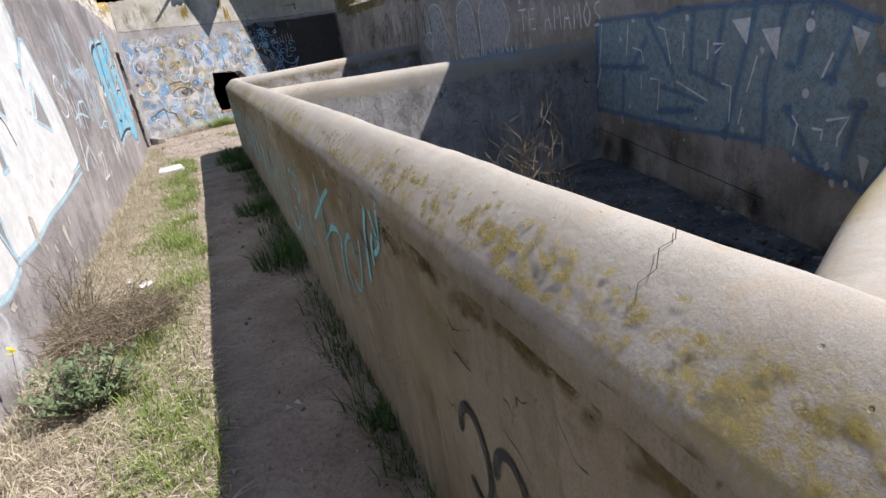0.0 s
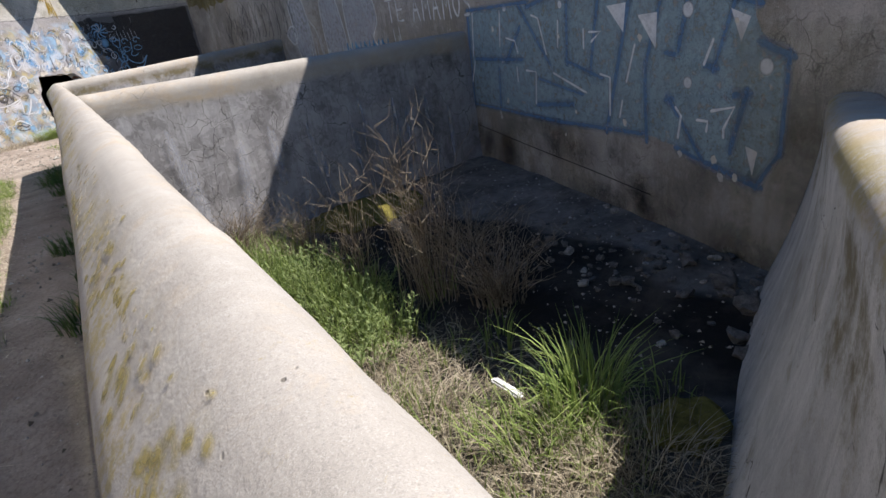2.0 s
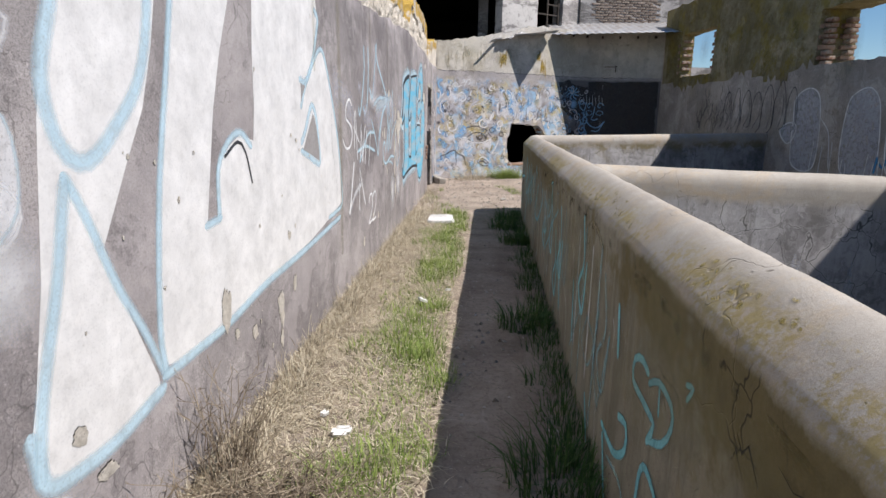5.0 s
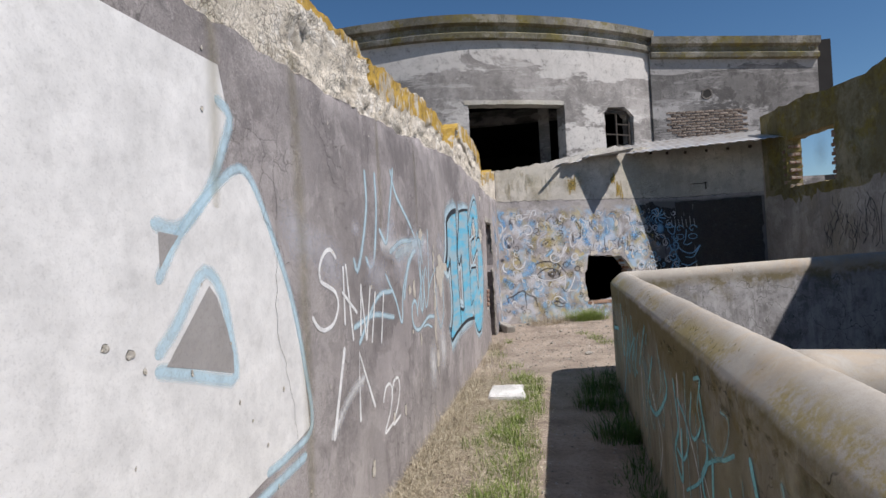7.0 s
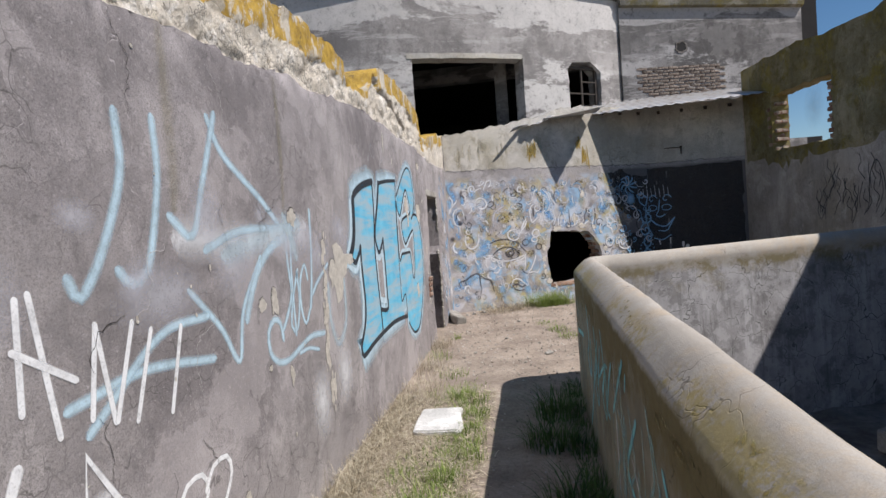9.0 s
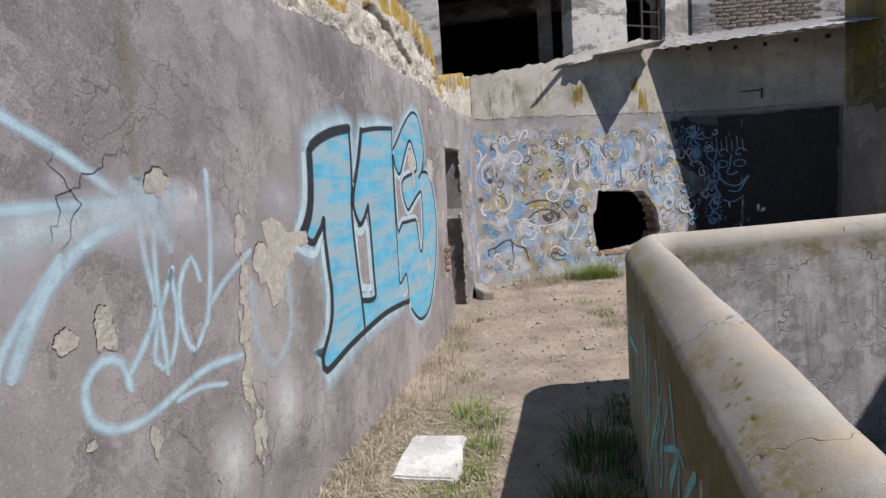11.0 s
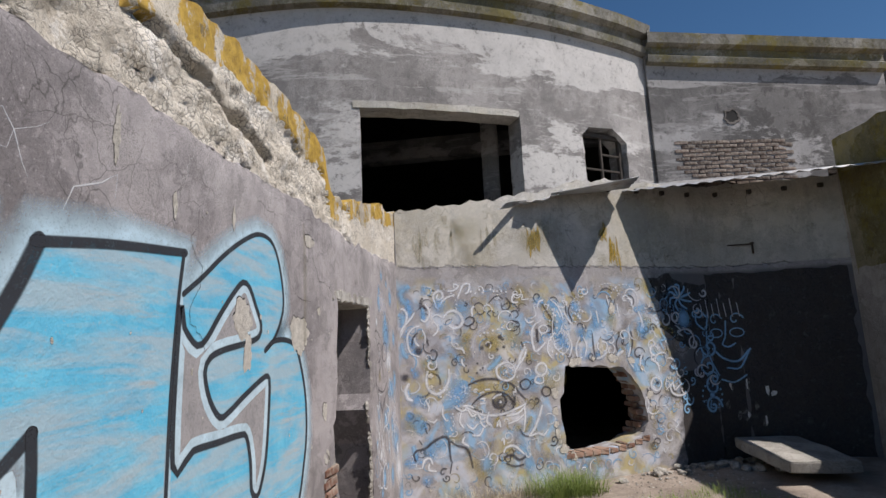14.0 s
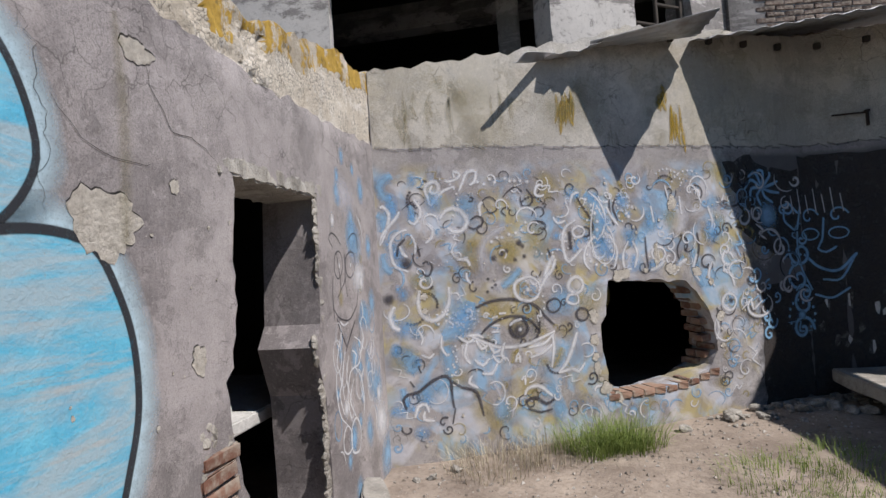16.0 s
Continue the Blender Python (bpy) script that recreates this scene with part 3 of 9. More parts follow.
def build_left_wall():
    top = resample([(y + 7, z) for y, z in reversed(RIDGE)], 0.05, 0.05, closed=False)
    jamb = resample([(21.30, -0.15), (21.27, 0.25), (21.21, 0.6), (21.13, 0.95), (21.12, 1.1), (21.16, 1.22), (21.19, 1.35), (21.23, 2.02)], 0.06, 0.05, closed=False)
    outer = [(0.0, -0.15), *jamb, (22.10, 2.04), (22.04, 1.3), (21.95, 1.18), (22.06, 0.9), (22.08, 0.4), (22.06, -0.15), (23.26, -0.15)] + top
    outer = resample(outer, 0.12, 0.0)
    rng = random.Random(15)
    extra = []
    for i in range(380):
        y = 7.4 + 0.0235 * i
        z = broken_line(y) - 0.02
        while z < 3.1 and y < 16.15:
            extra.append((y + 7 + rng.uniform(-0.008, 0.008), z + rng.uniform(-0.008, 0.008)))
            z += 0.0235

    def layer(s, z):
        if z > cap_foot(s - 7) and s - 7 > 7.5:
            return 2
        return 1 if z > broken_line(s - 7) else 0

    bm = plate(outer, [], LEFT.place, 0.34, 0.13, left_depth, layer, seams=[[(0.02 + 0.055 * i, broken_line(0.02 + 0.055 * i - 7)) for i in range(420)]], extra=extra)
    return wall_thing("wall_west", bm, [GREY, RUBBLE, CAP], "grey cement rendered wall with graffiti and crumbling lichen-grown top")


def mural_top_z(x):
    if x < 1.2:
        return 3.09 + 0.17 * x
    return 3.29 + 0.29 * min(1, (x - 1.2) / 1.0)


def build_mural_wall():
    line = MURAL_LINE
    top = resample([(s, mural_top_z(line.at(s)[0].x)) for s in [line.length * (1 - i / 30) for i in range(31)]], 0.06, 0.06, closed=False)
    outer = resample([(0.0, -0.15), (line.length, -0.15)], 0.3, 0, closed=False)[:-1] + [(line.length, -0.15)] + top
    hole = [(1.86, 0.42), (2.16, 0.38), (2.51, 0.42), (2.71, 0.46), (2.91, 0.54), (2.99, 0.66), (2.99, 0.85), (2.93, 1.02), (2.81, 1.20), (2.71, 1.30), (2.46, 1.33), (2.16, 1.34), (1.92, 1.36), (1.88, 1.08), (1.82, 1.00), (1.82, 0.85), (1.86, 0.60)]
    hole = resample(hole, 0.06, 0.03)
    band = 2.50
    bm = plate(outer, [hole], line.place, 0.32, 0.16, None, lambda s, z: 1 if z > band else 0, seams=[[(0.01 + (line.length - 0.02) * i / 60, band) for i in range(61)]])
    return wall_thing("wall_north", bm, [MURAL, MURAL_TOP], "painted mural wall with swirling graffiti and broken hole")


def wall_crest(y):
    table = ((-3, 1.9), (2.4, 2.1), (3.2, 2.4), (4.2, 3.1), (6.4, 3.85), (7.3, 3.9), (9.0, 3.95), (11.3, 3.95), (13.5, 4.0), (14.6, 3.86), (15.6, 3.92), (16.2, 4.0), (18.5, 4.05))
    for (a, u), (b, v) in zip(table, table[1:]):
        if y <= b:
            return u + (v - u) * (y - a) / (b - a)
    return 4.05


def build_right_wall():
    line = RIGHT
    top = []
    for i in range(61):
        s = line.length * (1 - i / 60)
        y = line.at(s)[0].y
        z = wall_crest(y)
        top.append((s, z))
    top = resample(top, 0.15, 0.06, closed=False)
    outer = resample([(0.0, -0.8), (line.length, -0.8)], 0.3, 0, closed=False) + top
    holes = []
    for y1, y0, z0, z1 in ((17.0, 15.4, 2.45, 3.32), (12.1, 10.1, 2.27, 3.0), (5.85, 4.5, 1.90, 2.75)):
        a, b = line.near_y(y1), line.near_y(y0)
        holes.append(resample([(a, z0), (b, z0 - 0.04), (b + 0.02, z1), (a, z1 + 0.04)], 0.07, 0.03))

    def place(s, z, d):
        wide = 0.28 + 0.27 * min(1, max(0, (s - 4.0) / 1.2))
        q = line.place(s, z, d * wide)
        return q

    def mossy(s, z):
        edge = 2.25 + 0.25 * noise.noise((s * 0.9, 0, 3)) + 0.12 * noise.noise((s * 4, z * 3, 3)) + (0.5 if s > 10 else 0)
        return 1 if z > edge else 0

    bm = plate(outer, holes, place, 1.0, 0.12, None, mossy)
    return wall_thing("wall_east", bm, [DARKWALL, MOSSWALL], "stained brown rendered wall with mossy patches and empty window openings")


def build_tower():
    line = TOWER
    n = int(line.length / 0.2)
    outer = [(line.length * i / n, -0.3 if line.at(line.length * i / n)[0].x < -0.9 else 2.4) for i in range(n + 1)] + [(line.length * (1 - i / n), 6.42) for i in range(n + 1)]
    a, b = line.near_x(-0.59), line.near_x(1.43)
    c, d = line.near_x(2.34), line.near_x(2.99)
    holes = [resample([(a, 2.95), (b, 2.95), (b + 0.02, 4.68), (a + 1.3, 4.74), (a, 4.73)], 0.1, 0.015), resample([(c, 3.65), (d, 3.6), (d + 0.03, 4.5), (d - 0.25, 4.69), (c + 0.1, 4.65), (c - 0.03, 4.52)], 0.08, 0.02)]
    bm = plate(outer, holes, line.place, 0.35, 0.25)
    wall_thing("wall_tower", bm, [DRUM], "weathered pale round tower wall with black window openings")
    flat = TOWER_FLAT
    end = flat.length
    outer = [(0, -0.3), (end, -0.3), (end, 2.92), (2.72, 2.92), (2.72, 4.1), (end, 4.1), (end, 6.08), (0, 6.3)]
    bm = plate(resample(outer, 0.25), [], flat.place, 0.35, 0.3)
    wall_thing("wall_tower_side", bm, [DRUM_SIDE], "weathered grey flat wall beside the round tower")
    # cornice: a stepped profile swept along both lines
    profile = [(0.0, 5.78), (-0.10, 5.80), (-0.12, 5.90), (-0.05, 5.95), (-0.05, 6.06), (-0.16, 6.10), (-0.18, 6.26), (0.3, 6.28)]
    bm = bmesh.new()
    rows = []
    for l in (line, flat):
        k = max(2, int(l.length / 0.25))
        for i in range(k + 1):
            s = l.length * i / k
            rows.append([bm.verts.new(l.place(s, z + (0.08 - 0.05 * s if l is flat else 0.24), d)) for d, z in profile])
    for r, t in zip(rows, rows[1:]):
        for i in range(len(profile) - 1):
            bm.faces.new((r[i], t[i], t[i + 1], r[i + 1]))
    wall_thing("trim_cornice", bm, [CORNICE], "mossy projecting cornice on the old tower", "cornice")
    # unseen ceiling, floor and rear walls, added in near-black to keep the rooms dark
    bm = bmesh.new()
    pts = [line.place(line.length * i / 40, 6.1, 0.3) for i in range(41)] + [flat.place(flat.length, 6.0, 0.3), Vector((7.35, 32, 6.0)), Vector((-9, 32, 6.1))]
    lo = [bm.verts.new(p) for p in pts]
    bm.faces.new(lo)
    ceiling = new("ceiling", mesh_of(bm, "ceiling", SHADE_BLACK))
    tagged(ceiling, "added near-black ceiling that keeps the sky out of the tower rooms", "ceiling", "", "structure")
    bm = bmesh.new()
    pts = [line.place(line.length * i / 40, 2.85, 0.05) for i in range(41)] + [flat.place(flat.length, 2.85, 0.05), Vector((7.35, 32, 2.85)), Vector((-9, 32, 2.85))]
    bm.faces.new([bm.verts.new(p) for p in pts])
    storey = new("floor_upper", mesh_of(bm, "floor_upper", SHADE_BLACK))
    tagged(storey, "added near-black slab that keeps the lower tower storey dark", "floor", "", "structure")
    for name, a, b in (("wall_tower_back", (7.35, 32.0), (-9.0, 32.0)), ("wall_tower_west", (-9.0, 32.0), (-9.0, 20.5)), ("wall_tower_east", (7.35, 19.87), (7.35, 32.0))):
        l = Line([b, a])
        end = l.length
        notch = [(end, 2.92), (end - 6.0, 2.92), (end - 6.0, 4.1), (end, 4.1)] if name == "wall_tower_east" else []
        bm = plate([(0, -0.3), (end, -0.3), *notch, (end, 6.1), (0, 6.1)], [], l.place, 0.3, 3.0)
        wall_thing(name, bm, [SHADE_BLACK], "added near-black wall closing off the tower rooms from light")


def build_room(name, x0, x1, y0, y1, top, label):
    """Walls, floor and ceiling added behind an opening, the darkness put into their colour."""
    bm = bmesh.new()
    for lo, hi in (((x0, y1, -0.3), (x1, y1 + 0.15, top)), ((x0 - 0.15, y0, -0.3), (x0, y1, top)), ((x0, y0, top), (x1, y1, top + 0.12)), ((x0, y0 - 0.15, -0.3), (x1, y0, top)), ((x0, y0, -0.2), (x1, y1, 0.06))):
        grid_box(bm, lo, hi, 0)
    wall_thing(name, bm, [SHADE_BLACK], label, "room")


build_room("wall_side_room", -4.4, -0.345, 11.5, 16.6, 2.45, "side room behind the doorway, coloured near-black for its darkness")
build_left_wall()
build_mural_wall()
build_right_wall()
build_tower()


# ---------------------------------------------------------------- pool parapets
# across the long parapet, from its outer crease to its pool side: offset, drop below the crown, place in the profile
WORN_TOP = ((0.105, 0.150, 0.25), (0.104, 0.128, 0.275), (0.098, 0.110, 0.30), (0.084, 0.092, 0.33), (0.062, 0.069, 0.37), (0.034, 0.041, 0.42), (0.004, 0.016, 0.47), (-0.026, 0.003, 0.52), (-0.052, 0.0, 0.57), (-0.078, 0.011, 0.62), (-0.098, 0.034, 0.67), (-0.112, 0.068, 0.72), (-0.116, 0.108, 0.77))


def sweep(path, tops, thick, foot_out, foot_in, batter=0.0, lean=0.0, worn=False):
    """A rounded coping wall along a plan path (outer side to the left of its way)."""
    bm = bmesh.new()
    uv = bm.loops.layers.uv.new("UVMap")
    r = thick / 2
    rows, across = [], []
    for i, (p, top) in enumerate(zip(path, tops)):
        a, b = path[max(0, i - 1)], path[min(len(path) - 1, i + 1)]
        w = (Vector(b) - Vector(a)).normalized()
        side = Vector((-w.y, w.x))
        high = top - 0.15
        slope = lean * min(1.0, max(0.0, (i / len(path) - 0.05) / 0.3))
        prof = [(r - 0.004 + slope * (1 - f) ** 1.5, foot_out + (high - foot_out) * f, 0.24 * f) for f in (0.0, 0.25, 0.45, 0.62, 0.76, 0.88, 0.95)]
        if worn:
            prof += [(off, top - drop, v) for off, drop, v in WORN_TOP]
        else:
            for k in range(13):
                th = math.pi * k / 12
                c, q = math.cos(th), math.sin(th)
                prof.append((r * math.copysign(abs(c) ** 0.72, c), top - 0.11 + 0.11 * q**0.75, 0.26 + 0.48 * k / 12))
        prof += [(-r + 0.006, top - 0.17, 0.80), (-r + 0.008, top - 0.24, 0.84), (-r - 0.45 * batter, (top + foot_in) / 2, 0.92), (-r - batter, foot_in, 1.0)]
        across = [v for _, _, v in prof]
        row = []
        for off, z, _ in prof:
            q = Vector(p) + side * off
            wob = 0.006 * noise.noise((q.x * 1.6, q.y * 1.6, z * 1.6)) + (0.0 if off > 0.09 else 0.004 * noise.noise((q.x * 11, q.y * 11, z * 11)))
            q += side * wob * (1 if off > 0 else -1)
            row.append(bm.verts.new((q.x, q.y, z + 0.6 * wob)))
        rows.append(row)
    for r0, r1 in zip(rows, rows[1:]):
        for i in range(len(r0) - 1):
            f = bm.faces.new((r0[i], r0[i + 1], r1[i + 1], r1[i]))
            f.smooth = True
            for loop, k in zip(f.loops, (i, i + 1, i + 1, i)):
                loop[uv].uv = (0, across[k])
    for row in (rows[0], list(reversed(rows[-1]))):
        for loop in bm.faces.new(row).loops:
            loop[uv].uv = (0, 0.5)
    bmesh.ops.recalc_face_normals(bm, faces=bm.faces)
    return bm


def build_parapets():
    path, tops = [], []
    y = -5.0
    while y < 11.72:
        path.append(Vector((parapet_x(y) + 0.105, y)))
        tops.append(parapet_top(y))
        y += 0.1
    x0 = parapet_x(11.72) + 0.105
    for k in range(1, 9):
        th = radians(90 * k / 9)
        path.append(Vector((x0 + 0.26 * (1 - math.cos(th)), 11.74 + 0.26 * math.sin(th))))
        tops.append(parapet_top(12))
    x = x0 + 0.30
    while x < 5.95:
        path.append(Vector((x, 12.0 + 0.32 * (x - x0 - 0.3))))
        tops.append(parapet_top(12) + 0.02 * (x - x0 - 0.3))
        x += 0.12
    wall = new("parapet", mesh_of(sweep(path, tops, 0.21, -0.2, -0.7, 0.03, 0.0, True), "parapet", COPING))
    tagged(wall, "pale rounded concrete parapet around the empty pools, lichen stained", "parapet", "pool parapets", "structure")
    for line, t0, t1, lean in ((POOL_MID, 1.13, 1.03, 0.0), (POOL_NEAR, 1.075, 0.63, 0.32)):
        n = int(line.length / 0.12)
        path = [line.at(line.length * i / n)[0] for i in range(n + 1)]
        tops = [t0 + (t1 - t0) * i / n for i in range(n + 1)]
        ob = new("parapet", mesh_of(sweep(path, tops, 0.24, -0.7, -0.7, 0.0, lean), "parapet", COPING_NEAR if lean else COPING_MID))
        tagged(ob, "rounded concrete dividing wall between the empty pools", "parapet", "pool parapets", "structure")


build_parapets()


# ---------------------------------------------------------------- roof sheets over the mural wall
def build_lean_roof():
    bm = bmesh.new()
    rows = []
    n = 60
    for i in range(n + 1):
        f = i / n
        x = 2.64 + (5.75 - 2.64) * f
        wave = 0.012 * math.sin(f * n * 1.9)
        rows.append([bm.verts.new((x, 17.38 - 0.36 * f + v * (1.9 + 0.4 * f), 3.42 + 0.03 * f + v * 0.55 + wave)) for v in (0, 0.25, 0.5, 1)])
    for a, b in zip(rows, rows[1:]):
        for i in range(3):
            bm.faces.new((a[i], b[i], b[i + 1], a[i + 1])).smooth = True
    ob = new("roof_sheet", mesh_of(bm, "roof_sheet", STEEL))
    ob.modifiers.new("thick", "SOLIDIFY").thickness = 0.004
    tagged(ob, "corrugated zinc roof sheeting on the mural wall", "roof sheet", "roof sheets")


build_lean_roof()

# ---------------------------------------------------------------- unseen slab added to keep the mural hole dark
def build_dark_slab():
    bm = bmesh.new()
    pts = [MURAL_LINE.place(MURAL_LINE.length * i / 24, 0, 0.33) for i in range(25)]
    back = [TOWER.place(TOWER.near_x(x), 0, -0.02) for x in (3.45, 2.6, 1.6, 0.6, -0.4)]
    ring = pts + [Vector((5.5, 19.4, 0))] + back + [Vector((-0.9, 16.6, 0)), Vector((-0.36, 16.2, 0))]
    lo = [bm.verts.new((p.x, p.y, 2.48)) for p in ring]
    hi = [bm.verts.new((p.x, p.y, 2.56)) for p in ring]
    bm.faces.new(lo)
    bm.faces.new(list(reversed(hi)))
    for i in range(len(ring)):
        j = (i + 1) % len(ring)
        bm.faces.new((lo[i], hi[i], hi[j], lo[j]))
    ob = new("ceiling", mesh_of(bm, "ceiling", SHADE_BLACK))
    tagged(ob, "added near-black slab that keeps the mural hole dark", "ceiling", "", "structure")


build_dark_slab()


# ---------------------------------------------------------------- spray paint
def paint(name, colour, cover=0.9, soft=0.45, grain=0.25):
    """Sprayed paint: full in the middle of a stroke, thinning to its edges (UV y from -1 to 1)."""
    n = Nodes(name, 0.75)
    c = n.mix(n.span(n.noise(6, 5, 0.65), 0.3, 0.75), tuple(0.82 * v for v in colour), tuple(min(1, 1.12 * v) for v in colour))
    n.put(n.b.inputs["Base Color"], c)
    v = n.math("ABSOLUTE", n.axis("Y", n.uv))
    a = n.span(v, 1.0, 1.0 - soft)
    worn = n.span(n.noise(16, 6, 0.75), 0.34, 0.52, 1.0 - grain, 1.0)
    speck = n.span(n.noise(120, 2, 0.6), 0.32, 0.45, 1.0 - 0.8 * grain, 1.0)
    a = n.math("MULTIPLY", n.math("MULTIPLY", a, worn), n.math("MULTIPLY", speck, cover))
    n.bump(n.noise(60, 4, 0.7), 0.2, 0.003)
    clear = n.t.nodes.new("ShaderNodeBsdfTransparent")
    mixer = n.t.nodes.new("ShaderNodeMixShader")
    n.put(mixer.inputs[0], a)
    n.put(mixer.inputs[1], clear.outputs[0])
    n.put(mixer.inputs[2], n.b.outputs[0])
    n.put(n.t.nodes["Material Output"].inputs["Surface"], mixer.outputs[0])
    return n.m


def streaky_blue():
    """Bright blue in broad level passes, with the grey wall showing between them."""
    n = Nodes("sky_blue_paint", 0.7)
    c = n.mix(n.span(n.noise(5, 6, 0.7), 0.35, 0.68), (0.085, 0.40, 0.60), (0.17, 0.53, 0.70))
    bands = n.noise(1.0, 5, 0.62, n.scaled(1.6, 1.6, 11.0), 0.5)
    c = n.mix(n.math("MULTIPLY", n.span(bands, 0.42, 0.58), 0.75), c, (0.40, 0.46, 0.485))
    c = n.mix(n.math("MULTIPLY", n.span(n.noise(1.0, 5, 0.65, n.scaled(2.2, 2.2, 16.0)), 0.58, 0.68), 0.5), c, (0.45, 0.41, 0.37))
    c = n.mix(n.span(n.noise(70, 4, 0.8), 0.56, 0.68, 0.0, 0.4), c, (0.40, 0.40, 0.40))
    n.bump(n.noise(60, 4, 0.7), 0.3, 0.004)
    n.bump(n.noise(9, 7, 0.72), 0.4, 0.02)
    return n.done(c)


def bare_mortar():
    n = Nodes("bare_mortar", 0.95)
    c = n.mix(n.span(n.noise(22, 7, 0.8), 0.35, 0.65), (0.46, 0.42, 0.36), (0.74, 0.69, 0.61))
    c = n.mix(n.span(n.cells(55), 0.2, 0.05, 0.0, 0.6), c, (0.20, 0.18, 0.15))
    n.bump(n.noise(40, 6, 0.8), 0.9, 0.02)
    return n.done(c)


WHITE = paint("white_paint", (0.80, 0.80, 0.80), 0.97, 0.35, 0.3)
WHITE_FILL = paint("white_wall_paint", (0.75, 0.74, 0.725), 0.97, 0.05, 0.12)
WHITE_THIN = paint("thin_white_spray", (0.78, 0.78, 0.79), 0.72, 0.95, 0.45)
PALE_BLUE = paint("pale_blue_spray", (0.52, 0.69, 0.78), 0.85, 0.75, 0.3)
PALE_THIN = paint("thin_pale_blue_spray", (0.56, 0.68, 0.74), 0.55, 0.9, 0.4)
SKY_BLUE = streaky_blue()
BLACK = paint("black_paint", (0.035, 0.038, 0.045), 0.95, 0.3, 0.2)
GREY_FILL = paint("grey_patch_paint", (0.36, 0.34, 0.33), 0.9, 0.1, 0.2)
TEAL = paint("turquoise_spray", (0.20, 0.50, 0.57), 0.92, 0.5, 0.4)
TEAL_THIN = paint("thin_turquoise_drips", (0.26, 0.46, 0.50), 0.55, 0.8, 0.5)
DULL_BLUE = paint("dull_blue_fill", (0.35, 0.47, 0.52), 0.78, 0.2, 0.75)
DEEP_BLUE = paint("deep_blue_spray", (0.15, 0.27, 0.44), 0.7, 0.8, 0.4)
BRIGHT_BLUE = paint("bright_blue_spray", (0.07, 0.30, 0.55), 0.8, 0.7, 0.3)
MURAL_DEEP = paint("mural_deep_blue_spray", (0.20, 0.44, 0.74), 0.62, 0.97, 0.4)
MURAL_BLUE = paint("mural_blue_spray", (0.27, 0.47, 0.68), 0.8, 0.95, 0.35)
MURAL_WHITE = paint("mural_white_spray", (0.76, 0.76, 0.78), 0.85, 0.85, 0.35)
MURAL_DARK = paint("mural_dark_line", (0.07, 0.065, 0.075), 0.85, 0.7, 0.3)
MURAL_OCHRE = paint("mural_ochre_spray", (0.43, 0.35, 0.14), 0.62, 0.98, 0.4)
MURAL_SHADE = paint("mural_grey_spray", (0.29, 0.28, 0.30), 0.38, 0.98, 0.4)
MURAL_PALE = paint("mural_pale_spray", (0.62, 0.61, 0.65), 0.6, 0.95, 0.4)
LETTER_GREY = paint("grey_letter_fill", (0.60, 0.60, 0.62), 0.62, 0.2, 0.8)
CHALK = paint("chalky_white_letters", (0.80, 0.79, 0.76), 0.95, 0.6, 0.5)
DARK_COAT = paint("old_black_paint", (0.060, 0.052, 0.049), 0.92, 0.08, 0.5)
PANEL_BLUE = paint("panel_blue_spray", (0.26, 0.47, 0.68), 0.95, 0.7, 0.3)
CRACK = paint("crack_shadow", (0.018, 0.016, 0.014), 0.95, 0.25, 0.25)
CHIP = bare_mortar()
RUN_OFF = paint("lichen_run_off", (0.30, 0.265, 0.15), 0.30, 0.98, 0.6)


WALL_GREY = paint("bare_grey_inside", (0.36, 0.335, 0.33), 0.95, 0.1, 0.3)
PALE_EDGE = paint("pale_blue_edging", (0.56, 0.70, 0.77), 0.9, 0.5, 0.2)
PALE_CRACK = paint("pale_hair_crack", (0.62, 0.60, 0.57), 0.8, 0.5, 0.3)
LICHEN = paint("yellow_lichen_stain", (0.40, 0.27, 0.035), 0.8, 0.9, 0.45)
RANK = {"olive_mould": 0.4, "dry_yellow_lichen": 0.4, "thin_white_spray": 0.5, "white_wall_paint": 1, "pale_blue_spray": 2, "thin_pale_blue_spray": 2.5, "sky_blue_paint": 3, "grey_patch_paint": 4, "pale_blue_edging": 4.5, "bare_grey_inside": 5.0, "black_paint": 5.5, "white_paint": 6, "lichen_run_off": 6.5, "crack_shadow": 7, "damp_brown_stain": 0.6, "pale_hair_crack": 6.8, "bare_mortar": 7.6, "dull_blue_fill": 1, "deep_blue_spray": 2, "mural_ochre_spray": 1, "mural_grey_spray": 0.7, "mural_pale_spray": 2.6, "mural_blue_spray": 2, "mural_dark_line": 3, "mural_white_spray": 4, "old_black_paint": 0.5, "panel_blue_spray": 2.2, "grey_letter_fill": 1}


def curve(points, closed=False):
    """Points of a smooth stroke through a few given ones."""
    if len(points) < 3:
        return [Vector(p) for p in points]
    p = [Vector(q) for q in points]
    p = [p[-1], *p, p[0], p[1]] if closed else [2 * p[0] - p[1], *p, 2 * p[-1] - p[-2]]
    out = []
    for a, b, c, d in zip(p, p[1:], p[2:], p[3:]):
        k = max(2, min(9, int((c - b).length / 0.035)))
        for i in range(k):
            t = i / k
            out.append(0.5 * (2 * b + (c - a) * t + (2 * a - 5 * b + 4 * c - d) * t * t + (3 * b - a - 3 * c + d) * t**3))
    out.append(p[-2])
    return out


